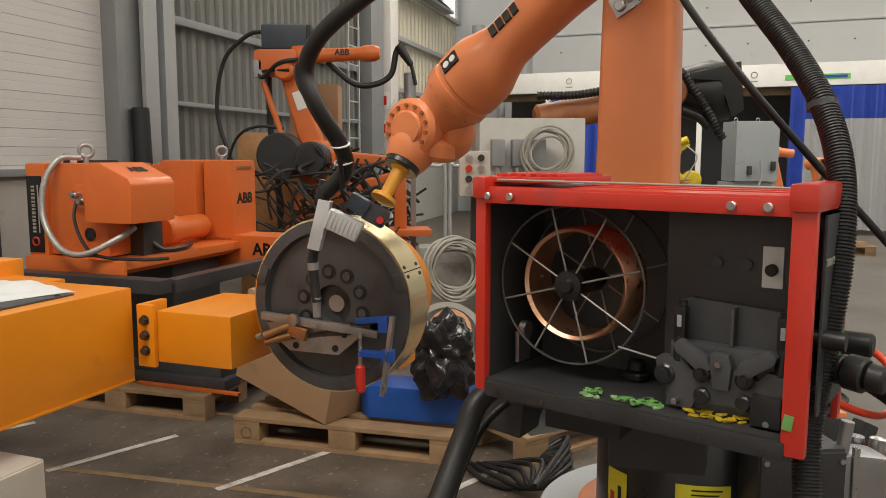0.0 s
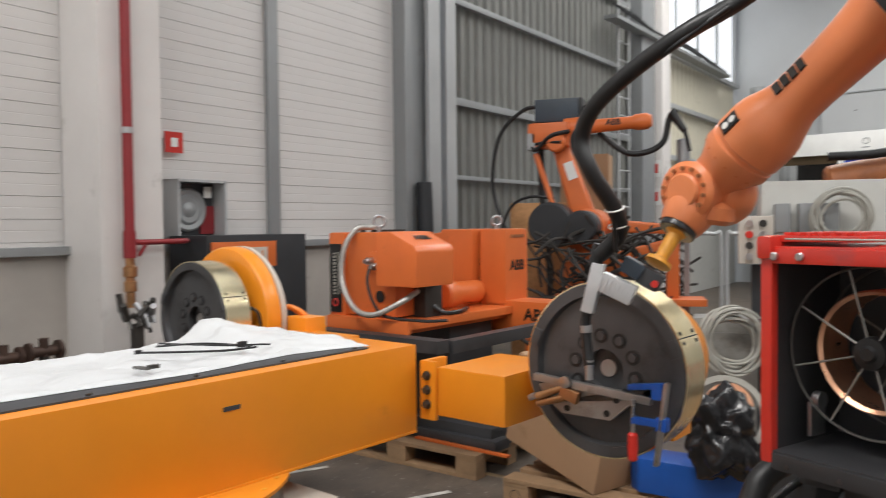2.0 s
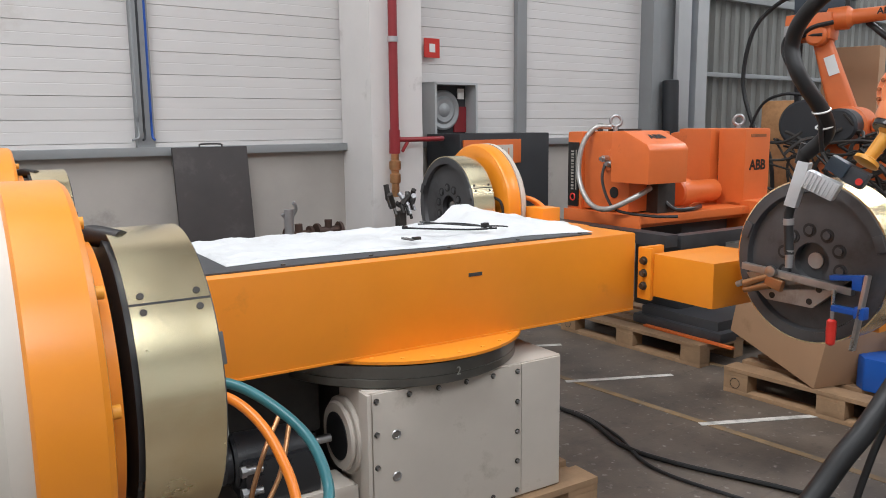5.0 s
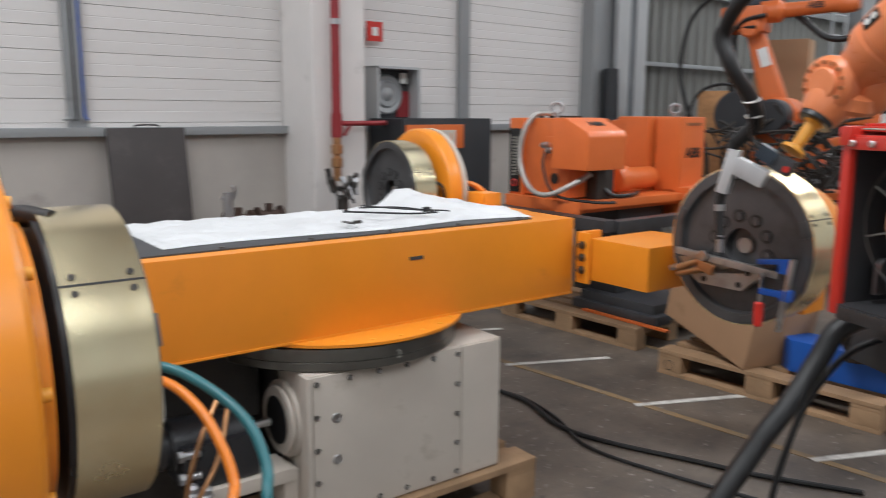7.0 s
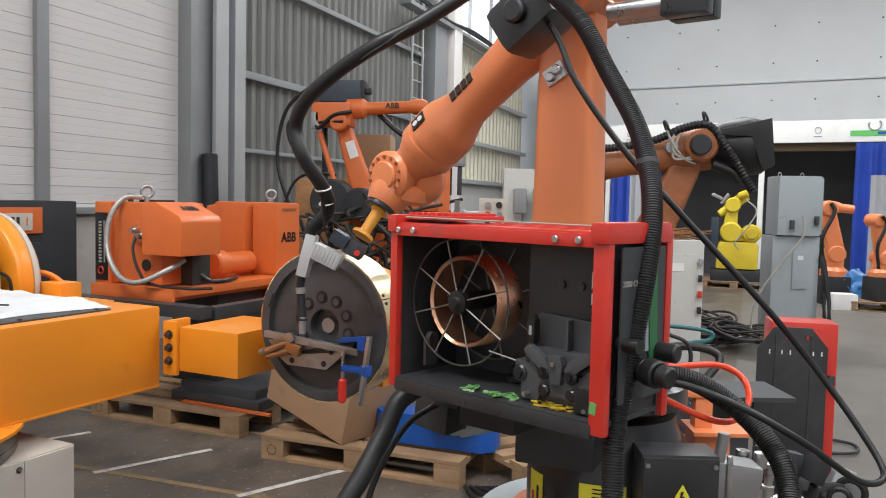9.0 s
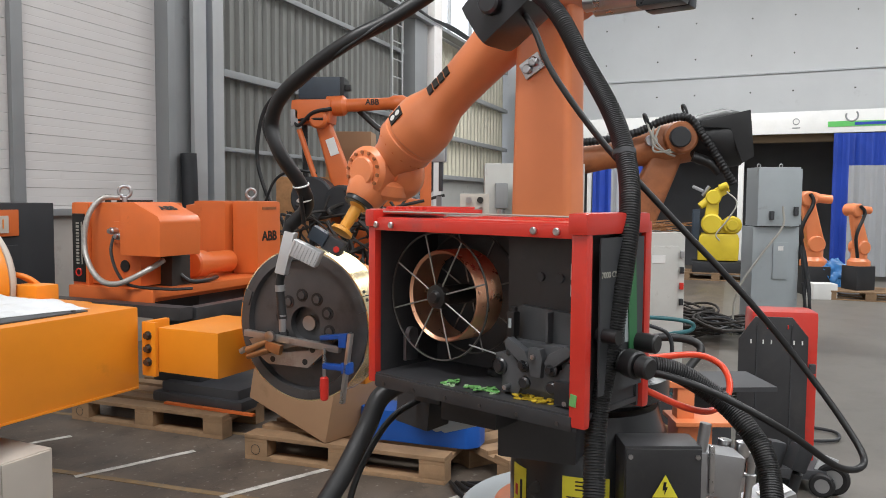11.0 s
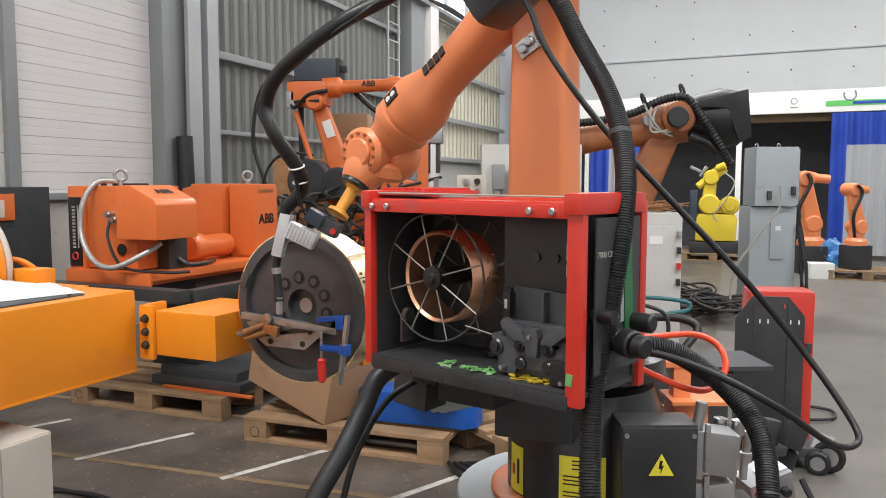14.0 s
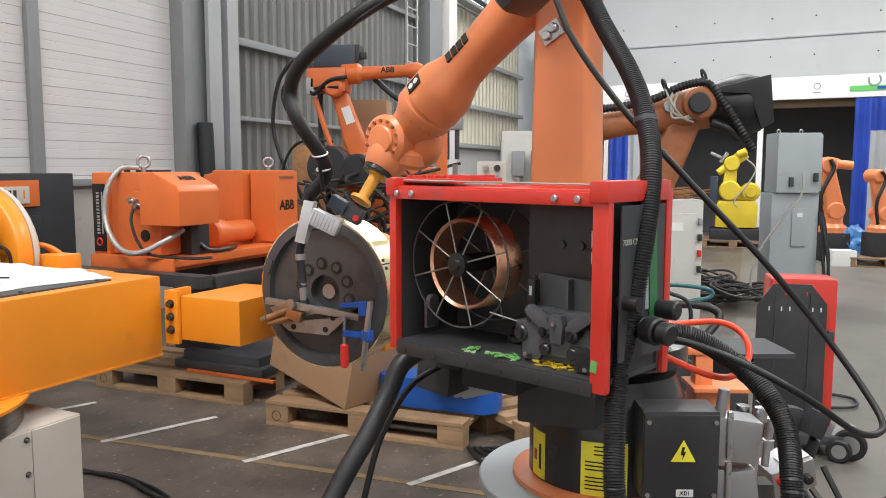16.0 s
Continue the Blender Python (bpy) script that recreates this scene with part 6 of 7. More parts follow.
# ---- grey switch panels with plugs and coiled cables ----
sp = thing("electrical_cabinet", pose(0.645, 4.98, 0, 0, 0, 6), "grey electrical panel with rows of heavy plugs", "switch panel")
part("cabinet", B().box((0, 0.12, 0.86), (0.68, 0.25, 1.72), bev=0.008), "lightcab", sp)
for k in range(3):
    pg = part("plug", B().box((-0.23 + 0.13 * k, -0.05, 1.50), (0.085, 0.1, 0.17), bev=0.012), "galv", sp, "grey heavy-duty plug")
    part("gland", B().cyl((-0.23 + 0.13 * k, -0.05, 1.41), (-0.23 + 0.13 * k, -0.05, 1.34), 0.026, n=14), "steel", pg)
for k in range(4):
    part("socket", B().box((-0.24 + 0.15 * k, -0.012, 1.15), (0.08, 0.02, 0.13), bev=0.006), "tube", sp)
for k in range(3):
    for z in (1.0, 0.9):
        part("lamp", B().cyl((-0.22 + 0.11 * k, -0.005, z), (-0.22 + 0.11 * k, -0.03, z), 0.02, n=14), "alu", sp)


def coil(name, c, axis, R, r, turns, seed, spread, material, label, category="cable coil", group="coiled cables"):
    """Loose loops of cable, each a part of its own."""
    g = random.Random(seed)
    t = thing(name, Matrix.Translation(c), label, category, group)
    m = frame_of(axis)
    for k in range(turns):
        ph, dr, dz = g.random() * 6.28, (g.random() - 0.5) * spread * 2, (g.random() - 0.5) * spread * 1.5
        pts = []
        for i in range(33):
            a = 2 * math.pi * i / 32 + ph
            q = R + dr + 0.3 * spread * math.sin(2 * a + ph)
            pts.append(m @ Vector((q * math.cos(a), q * math.sin(a) * 1.05, dz + 0.3 * spread * math.sin(3 * a + ph))))
        part("loop", B().tube(pts, r, 6, 1), material, t)
    return t


coil("cable_coil", (0.73, 4.82, 1.50), (0.1, -1, 0), 0.13, 0.009, 9, 3, 0.03, "cablegrey", "grey cable coiled on the switch panel")
coil("cable_coil", (0.17, 4.36, 0.83), (0.5, -1, 0), 0.15, 0.009, 11, 5, 0.035, "cablegrey", "pale cable coil hanging on a grey box")
sb = thing("switch_box", pose(0.05, 4.55, 0, 0, 0, 5), "weathered grey switch box on a stand", "switch box")
part("box", B().box((0.07, 0.05, 0.47), (0.34, 0.22, 0.94), bev=0.01), "grimy", sb)
part("lid", B().box((0.07, -0.066, 0.50), (0.28, 0.012, 0.72), bev=0.004), "grimy", sb)
part("button_panel", B().box((0.22, -0.12, 1.38), (0.18, 0.06, 0.26), bev=0.01), "beige", sb, "beige push-button panel")
part("stand", B().box((0.24, 0.0, 0.62), (0.06, 0.06, 1.24)), "tube", sb)
for k in range(2):
    for j in range(4):
        part("button", B().cyl((0.185 + 0.07 * k, -0.15, 1.29 + 0.06 * j), (0.185 + 0.07 * k, -0.168, 1.29 + 0.06 * j), 0.02, n=14), ("steel", "ferrite", "clampred")[(k + j) % 3], sb)
for k in range(5):
    single("cable", B().tube([(0.42 + 0.09 * k, 4.9, 1.32), (0.42 + 0.09 * k, 4.8, 1.1), (0.36 + 0.1 * k, 4.75, 0.6), (0.3 + 0.08 * k, 4.7, 0.014)], 0.014, 8), "cablegrey", "grey cable hanging from the switch panel", "cable", "hanging cables")
for k in range(4):
    single("cable", B().tube([(0.30 + 0.05 * k, 4.42, 0.95), (0.33 + 0.05 * k, 4.36, 0.75), (0.30 + 0.06 * k, 4.34, 0.4), (0.36 + 0.04 * k, 4.30, 0.012)], 0.013, 8), "tube", "dark cable hanging beside the switch box", "cable", "hanging cables")
rl = thing("railing", pose(-0.05, 10.5, 0, 0, 0, 10), "low grey tubular railing", "railing")
for k in range(3):
    part("hoop", B().tube([(-0.6 + 0.55 * k, 0, 0), (-0.6 + 0.55 * k, 0, 1.25), (-0.52 + 0.55 * k, 0, 1.33), (-0.2 + 0.55 * k, 0, 1.33), (-0.12 + 0.55 * k, 0, 1.25), (-0.12 + 0.55 * k, 0, 0)], 0.025, 8, 4), "galvlight", rl)

# black bag, ring and spool on the near pallet


def crumple(c, s, seed, amp=0.35, n=3):
    bm = bmesh.new()
    bmesh.ops.create_icosphere(bm, subdivisions=n + 1, radius=1)
    for v in bm.verts:
        q = v.co.copy()
        k = 1 + amp * noise.noise(q * 1.7 + Vector((seed, 0, 0))) + amp * 0.5 * noise.noise(q * 4 + Vector((0, seed, 0)))
        v.co = Vector((q.x * s[0] * k, q.y * s[1] * k, max(-s[2], q.z * s[2] * k))) + Vector(c)
    bm.verts.index_update()
    b = B().put([v.co for v in bm.verts], [[v.index for v in f.verts] for f in bm.faces])
    bm.free()
    return b


single("bin_bag", crumple((0.13, 3.64, 0.50), (0.16, 0.13, 0.20), 3.0, 0.42, 4), "blackbag", "crumpled shiny black plastic bag on a blue housing", "bag")
single("hose_ring", B().ring((0.14, 3.98, 0.51), (0.15, -1, 0.25), 0.17, 0.20, 0.03, 40), "cablegrey", "pale ring-shaped hose behind the bag", "hose ring")
single("wire_spool", B().ring((0.16, 3.78, 0.60), (0.2, -1, 0.3), 0.06, 0.11, 0.05, 36), "copper", "small copper wire spool beside the bag", "spool")
rs = random.Random(21)
for k in range(14):
    single("scrap_piece", B().box((0.42 + rs.random() * 0.5, 3.9 + rs.random() * 0.5, 0.165 + 0.02 * rs.random()), (0.05 + 0.15 * rs.random(), 0.04 + 0.05 * rs.random(), 0.02 + 0.03 * rs.random()), rot=(0, 0, rs.random() * 180), bev=0.004), ("ferrite", "bronze", "wood", "darksteel")[k % 4], "small offcut lying on the pallet", "scrap", "scrap pieces")
single("green_cover", crumple((0.52, 1.75, 1.0), (0.06, 0.06, 0.09), 7.0, 0.4), "greenhose", "dark green cloth under the wire feeder", "cloth")
for k in range(6):
    single("cable", B().tube([(0.25 + 0.03 * k, 3.5, 0.02), (0.35 + 0.05 * k, 3.3, 0.02 + 0.02 * k), (0.55, 3.2 - 0.04 * k, 0.03 + 0.02 * k), (0.75, 3.35 + 0.05 * k, 0.02 + 0.02 * k), (0.6, 3.6, 0.03)], 0.012, 8), "black", "black cable lying in loops on the floor", "cable", "floor cables")

# ---- brown used robot with black hood ----
R3 = thing("used_robot", pose(1.52, 6.92, -0.0, 0, 0, 4), "rusty brown used robot with a black end cover", "robot")
part("base", B().lathe((-0.05, 0.1, 0), (0, 0, 1), [(0.42, 0), (0.42, 0.12), (0.3, 0.25), (0.3, 0.8), (0.34, 0.85)], 32), "rust", R3)
part("shoulder", B().cyl((-0.05, -0.2, 1.1), (-0.05, 0.3, 1.1), 0.24, n=28, bev=0.03), "rust", R3)
part("link_arm", taper(B(), (-0.05, -0.1, 1.15), (0.33, -0.1, 2.0), (0.09, 0.17), (0.08, 0.12), (0, 1, 0), 0.04), "rust", R3, "faded brown link arm")
part("forearm", B().lathe((-0.75, -0.1, 1.78), (1, 0.05, 0.19), [(0.10, 0), (0.13, 0.03), (0.13, 0.2), (0.12, 0.5), (0.16, 0.9), (0.19, 1.0), (0.19, 1.3), (0.12, 1.36)], 28), "rust", R3, "brown rusty forearm")
part("elbow", B().cyl((0.35, -0.35, 2.02), (0.35, 0.2, 2.02), 0.14, n=24, bev=0.02), "rust", R3)
part("end_cover", B().lathe((0.45, -0.1, 2.02), (1, 0.05, 0.02), [(0.16, 0), (0.22, 0.1), (0.27, 0.3), (0.24, 0.46), (0.12, 0.50)], 20), "black", R3, "black moulded end cover")
part("cover_flap", B().prism([(0, 0), (0.42, 0.1), (0.46, -0.3), (0.36, -0.36), (0.25, -0.06), (0, -0.05)], 0.03, pose(0.5, -0.32, 2.16, 90, 0, 0), 0.008), "black", R3)
part("cap", B().cyl((0.32, -0.36, 2.02), (0.32, -0.42, 2.02), 0.09, n=20, bev=0.01), "tube", R3)
part("cap", B().cyl((0.1, -0.22, 2.0), (0.1, -0.3, 2.0), 0.05, n=16), "alu", R3)
hb = part("cable_hose", B().tube([(-0.75, -0.2, 1.98), (-0.4, -0.25, 1.99), (-0.05, -0.27, 2.06), (0.2, -0.30, 2.17), (0.40, -0.32, 2.19), (0.52, -0.36, 2.04), (0.66, -0.38, 1.82), (0.78, -0.38, 1.62)], 0.036, 10, 8, 0.003, 0.03), "black", R3, "black cable hose")
part("hose_end", B().tube([(0.45, -0.3, 1.86), (0.6, -0.32, 1.80), (0.68, -0.33, 1.72)], 0.045, 10), "black", R3)
for x, z in ((0.05, 2.18), (0.38, 2.26)):
    part("clamp", B().torus((x, -0.27, z), (1, 0, 0.4), 0.05, 0.012, 20, 6), "tube", R3)
for k in range(3):
    part("wire", B().tube([(0.05 + 0.06 * k, -0.3, 2.15), (0.1, -0.34, 2.02 - 0.05 * k), (0.2, -0.34, 1.9), (0.3, -0.3, 1.86 + 0.04 * k)], 0.010, 6), "cablegrey", R3)
single("gripper_tool", B().box((0.85, 5.9, 1.45), (0.12, 0.1, 0.28), rot=(0, 15, 0), bev=0.02).box((0.85, 5.9, 0.66), (0.06, 0.06, 1.32)).box((0.85, 5.9, 0.03), (0.3, 0.3, 0.06)), "orange", "small orange tool on a stand", "tool")

# pale cabinet with copper scrap
wc = thing("pale_cabinet", pose(1.56, 5.40, -0.0, 0, 0, 5) @ Matrix.Diagonal((0.85, 1, 0.945, 1)), "pale grey cabinet with switches and copper scrap on top", "cabinet")
part("body", B().box((0, 0.1, 0.66), (0.34, 0.4, 1.32), bev=0.008), "lightcab", wc)
part("door", B().box((-0.02, -0.105, 0.72), (0.26, 0.012, 1.0), bev=0.004), "lightcab", wc)
part("label", B().box((-0.05, -0.113, 1.12), (0.11, 0.003, 0.06)), "white", wc, "white label")
for z in (0.8, 0.92, 1.04, 1.16):
    part("switch", B().box((0.14, -0.12, z), (0.03, 0.03, 0.05), bev=0.005), ("tube", "clampred", "tube", "alu")[int(z * 10) % 4], wc)
rs = random.Random(8)
for k in range(24):
    a = rs.random() * 0.8 - 0.4
    p = (1.43 + rs.random() * 0.2, 5.42 + rs.random() * 0.2, 1.256 + 0.06 * rs.random())
    single("copper_strip", B().box(p, (0.30, 0.02, 0.006), rot=(0, rs.random() * 16 - 8, math.degrees(a))), "bronze", "bent copper strip lying on the cabinet", "strip", "copper strips")

# tall grey cabinet
gc2 = thing("tall_cabinet", pose(3.23, 8.55, 0, 0, 0, 5) @ Matrix.Diagonal((0.80, 0.9, 0.965, 1)), "tall grey steel cabinet with cable and upper box", "cabinet")
part("lower_body", B().box((0, 0.15, 0.62), (0.62, 0.4, 1.24), bev=0.006), "greycab", gc2)
ub = part("upper_box", B().box((0.0, 0.10, 1.58), (0.56, 0.42, 0.66), bev=0.008), "greycab", gc2)
part("side_door", B().box((0.29, 0.10, 1.58), (0.03, 0.40, 0.62), bev=0.004), "greycab", ub)
part("cover_plate", B().box((0.06, -0.06, 0.86), (0.2, 0.02, 0.42), bev=0.004), "greycab", gc2, "grey cover plate")
part("label", B().box((0.06, -0.072, 1.0), (0.07, 0.003, 0.05)), "white", gc2)
for x, z in ((0.22, 1.42), (-0.1, 1.37)):
    part("handle", B().box((x, -0.13, z), (0.05, 0.06, 0.1), bev=0.01), "charcoal", ub)
for x in (-0.2, 0.1):
    part("lifting_lug", B().torus((x, 0.1, 1.93), (0, 1, 0), 0.022, 0.006, 16, 6), "steel", ub)
for k in range(9):
    part("rivet", B().cyl((0.28, -0.055, 0.2 + 0.11 * k), (0.28, -0.06, 0.2 + 0.11 * k), 0.008, n=8), "alu", gc2)
single("cable", B().tube([(2.93, 8.58, 1.42), (2.92, 8.54, 1.2), (2.7, 8.5, 0.9), (2.45, 8.45, 0.5), (2.40, 8.4, 0.05)], 0.012, 8), "cablegrey", "grey cable hanging from the tall cabinet", "cable", m=pose(0.33, -0.2, 0))
for pts in ([(3.16, 8.7, 1.0), (3.2, 8.66, 0.6), (3.2, 8.6, 0.02)], [(3.2, 8.7, 0.95), (3.26, 8.66, 0.5), (3.22, 8.6, 0.25), (3.17, 8.62, 0.6)], [(3.18, 8.7, 0.98), (3.23, 8.6, 0.5), (3.26, 8.55, 0.02)]):
    single("cable", B().tube(pts, 0.016, 8), "tube", "dark cable hanging beside the tall cabinet", "cable", "hanging cables", m=pose(0.33, -0.2, 0))

# yellow robot
R4 = thing("yellow_robot", pose(4.0, 14.9, 0.144, 0, 0, -10), "bright yellow industrial robot on a wooden pallet", "robot")
part("foot", B().box((0, 0, 0.1), (0.9, 0.7, 0.2), bev=0.02), "tube", R4)
part("base", B().prism([(-0.36, 0), (0.36, 0), (0.37, 0.42), (0.33, 0.5), (-0.30, 0.5), (-0.34, 0.44)], 0.56, pose(0, 0.3, 0.22, 90, 0, 0), 0.03), "yellowarm", R4)
part("shoulder", B().cyl((-0.12, -0.28, 0.90), (-0.12, 0.2, 0.90), 0.19, n=28, bev=0.03).cyl((0.24, -0.24, 0.88), (0.24, 0.2, 0.88), 0.17, n=28, bev=0.03).box((0.05, 0, 0.85), (0.36, 0.36, 0.24), bev=0.03), "yellowarm", R4)
part("shoulder_cap", B().cyl((0.24, -0.25, 0.88), (0.24, -0.29, 0.88), 0.10, n=24, bev=0.01), "yellowarm", R4)
part("lower_arm", taper(B(), (-0.14, -0.12, 0.92), (-0.10, -0.12, 1.40), (0.08, 0.13), (0.07, 0.10), (0, 1, 0), 0.03), "yellowarm", R4)
part("upper_arm", B().cyl((-0.10, -0.24, 1.40), (-0.10, 0.05, 1.40), 0.14, n=24, bev=0.02).box((0.04, -0.1, 1.52), (0.24, 0.2, 0.20), rot=(0, -35, 0), bev=0.03).cyl((0.0, -0.2, 1.56), (0.14, -0.24, 1.62), 0.07, n=16, bev=0.01), "yellowarm", R4)
part("forearm", B().cyl((-0.14, -0.12, 1.38), (-0.34, -0.16, 1.22), 0.085, 0.065, n=20, bev=0.01), "yellowarm", R4)
part("wrist", B().box((-0.38, -0.15, 1.55), (0.22, 0.10, 0.06), rot=(0, 25, 0), bev=0.02).cyl((-0.30, -0.16, 1.42), (-0.18, -0.16, 1.60), 0.035, n=12), "alu", R4)
part("motor", B().box((-0.40, -0.1, 0.86), (0.14, 0.25, 0.62), bev=0.03), "blueboxdark", R4, "dark blue motor")
part("cable", B().tube([(0.12, -0.3, 1.5), (0.30, -0.34, 1.3), (0.16, -0.34, 1.0), (-0.04, -0.33, 0.72), (0.02, -0.33, 0.6)], 0.014, 8), "cablegrey", R4)

# small orange robots and blue foil
for n, (x, y, rz, lean) in enumerate(((5.02, 12.75, 0, -7), (5.5, 12.2, 20, -9))):
    R5 = thing("small_orange_robot", pose(x, y, 0.0 if n == 0 else 0.146, 0, 0, rz) @ Matrix.Scale(1.03 if n == 0 else 0.82, 4), "small orange industrial robot parked in the aisle", "robot", "parked small robots")
    part("plinth", B().box((0, 0, 0.22), (0.4, 0.4, 0.44), bev=0.02), "tube", R5)
    part("base", B().lathe((0, 0, 0.44), (0, 0, 1), [(0.2, 0), (0.2, 0.08), (0.14, 0.14), (0.14, 0.3)], 24), "robot", R5)
    part("shoulder", B().cyl((0, -0.16, 0.78), (0, 0.16, 0.78), 0.13, n=24, bev=0.02), "robot", R5)
    part("link_arm", taper(B(), (0, -0.05, 0.78), (0.02 * lean, -0.05, 1.45), (0.07, 0.13), (0.06, 0.10), (0, 1, 0), 0.03), "robot", R5)
    part("elbow", B().cyl((0.02 * lean, -0.18, 1.47), (0.02 * lean, 0.14, 1.47), 0.12, n=24, bev=0.02), "robot", R5)
    part("forearm", B().lathe((0.02 * lean, 0, 1.5), (-1 if lean > 0 else 1, 0, -0.1), [(0.1, 0), (0.09, 0.15), (0.07, 0.2), (0.07, 0.38)], 20), "robot", R5)
    part("cable", B().tube([(-0.2, -0.2, 0.6), (-0.26, -0.22, 1.0), (-0.1, -0.22, 1.4), (0.02 * lean, -0.2, 1.55)], 0.03, 8), "black", R5)
single("plastic_foil", crumple((5.25, 12.75, 0.26), (0.30, 0.2, 0.30), 5.0, 0.45), "bluefoil", "crumpled blue plastic foil bundle on the floor", "foil")
single("crate_box", B().box((4.95, 12.1, 0.12), (0.35, 0.3, 0.24), bev=0.01), "white", "small white crate on the aisle floor", "crate")

# ---- booths with blue curtains ----
BO = pose(4.6, 15.9, 0, 0, 0, -20)
bo = thing("welding_booth", BO, "row of dark welding booths with a white header", "booth")
hd = part("header", B().box((1.0, 0, 2.98), (11.0, 0.12, 0.42), bev=0.01), "white", bo, "white header board with small signs")
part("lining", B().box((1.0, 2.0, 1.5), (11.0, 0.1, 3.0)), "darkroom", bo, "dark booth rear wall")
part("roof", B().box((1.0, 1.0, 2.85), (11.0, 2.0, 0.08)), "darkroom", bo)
part("shutter", B().box((1.0, 0.2, 2.70), (11.0, 0.12, 0.16), bev=0.01), "brownbeam", bo, "brown roller shutter box")
for x in (-3.05, 0.03, 3.9):
    part("post", B().box((x, 0, 1.4), (0.1, 0.1, 2.8), bev=0.006), "white", bo)
for x in (-2.6, -1.3, 0.1, 1.0):
    sgn = part("sign", B().torus((x, -0.064, 3.0), (0, 1, 0), 0.055, 0.008, 24, 6), "galv", hd, "small round grey sign")
    part("caption", B().box((x, -0.062, 2.88), (0.14, 0.006, 0.02)), "galv", sgn)
part("banner", B().box((2.1, -0.064, 2.93), (1.1, 0.008, 0.10)), "greensign", hd, "green stripe of a sign")
part("banner_mark", B().torus((1.95, -0.064, 3.08), (0, 1, 0), 0.10, 0.016, 24, 6, 250), "galv", hd)
part("banner_bar", B().box((2.3, -0.070, 2.93), (0.6, 0.006, 0.05)), "bluecurtain", hd)


def curtain(x0, x1, y, mtl, name, label, z0=0.1, z1=2.75):
    v, f, n = [], [], int((x1 - x0) / 0.03)
    for i in range(n + 1):
        x = x0 + (x1 - x0) * i / n
        dy = 0.04 * math.sin(x * 32) + 0.02 * math.sin(x * 11)
        for z, k in ((z0, 1.0), (z1, 0.7)):
            v.append((x, y + dy * k, z))
            v.append((x, y + dy * k + 0.006, z))
    for i in range(n):
        a = 4 * i
        f += [[a, a + 4, a + 6, a + 2], [a + 1, a + 3, a + 7, a + 5]]
    return single(name, B().put(v, f), mtl, label, "curtain", "booth curtains", m=BO)


curtain(-2.95, -2.55, -0.12, "bluecurtain", "booth_curtain", "blue welding curtain hanging in folds")
curtain(-2.25, -1.9, -0.12, "bluecurtain", "booth_curtain", "blue welding curtain hanging in folds")
curtain(1.66, 1.93, -0.14, "bluecurtain", "booth_curtain", "blue welding curtain hanging in folds")
curtain(1.93, 4.2, -0.10, "bluecurtain", "booth_curtain", "blue welding curtain hanging in folds", 2.15, 2.75)
curtain(1.93, 4.2, -0.14, "clearbag", "strip_curtain", "clear plastic strip curtain under the blue one", 0.1, 2.15)
curtain(-2.55, -2.25, -0.14, "clearbag", "strip_curtain", "clear plastic strip curtain between blue ones")
for x in (0.8, 2.6, 3.6):
    single("work_table", B().box((x, 1.0, 0.85), (0.6, 0.6, 0.06)).box((x - 0.25, 1.0, 0.41), (0.06, 0.5, 0.82)).box((x + 0.25, 1.0, 0.41), (0.06, 0.5, 0.82)), "tube", "dark work table inside the booth", "table", "booth tables", m=BO)

# ---- red welding cart ----
ct = thing("welder_cart", pose(1.915, 3.78, 0, 0, 0, -4), "red and black welding machine cart on wheels", "cart")
part("machine", B().box((0.045, 0.14, 0.505), (0.33, 0.22, 0.80), bev=0.03), "red", ct, "red welding machine housing")
bp = part("back_plate", B().prism([(-0.18, -0.40), (0.16, -0.40), (0.16, 0.32), (0.08, 0.42), (-0.10, 0.42), (-0.18, 0.30)], 0.012, pose(-0.01, 0.0, 0.46, 90, 0, 0), 0.003), "blackbox", ct, "black slotted back plate")
for x in (-0.10, 0.07):
    part("crease", B().box((x, -0.016, 0.46), (0.006, 0.006, 0.76)), "charcoal", bp)
for x, z in ((-0.13, 0.75), (-0.07, 0.75), (-0.03, 0.75), (0.04, 0.75), (0.08, 0.75), (0.12, 0.75), (-0.05, 0.83), (0.05, 0.83)):
    part("slot", B().box((x, -0.0145, z), (0.006, 0.004, 0.022)), "white" if z < 0.8 else "clampred", bp)
part("base", B().box((0.02, 0.05, 0.10), (0.42, 0.36, 0.05), bev=0.008), "charcoal", ct)
for sx, sy in ((0.20, -0.16), (-0.18, -0.16), (0.2, 0.24), (-0.18, 0.24)):
    w = part("wheel", B().torus((sx, sy, 0.062), (0.3, 1, 0), 0.045, 0.017, 28, 8), "black", ct, "black rubber castor wheel")
    part("rim", B().cyl((sx - 0.004, sy - 0.012, 0.062), (sx + 0.004, sy + 0.012, 0.062), 0.036, n=20), "alu", w)
for sx in (0.26,):
    cw = part("castor", B().torus((sx, -0.12, 0.085), (0.35, 1, 0), 0.062, 0.020, 28, 8), "black", ct, "large black swivel castor")
    part("rim", B().cyl((sx - 0.005, -0.135, 0.085), (sx + 0.005, -0.105, 0.085), 0.048, n=20), "alu", cw)
    part("fork", B().box((sx - 0.03, -0.10, 0.14), (0.09, 0.012, 0.11), rot=(0, 20, 0), bev=0.003), "galvlight", cw)
part("clip", B().box((0.17, -0.02, 0.62), (0.03, 0.03, 0.05), bev=0.006), "charcoal", ct)
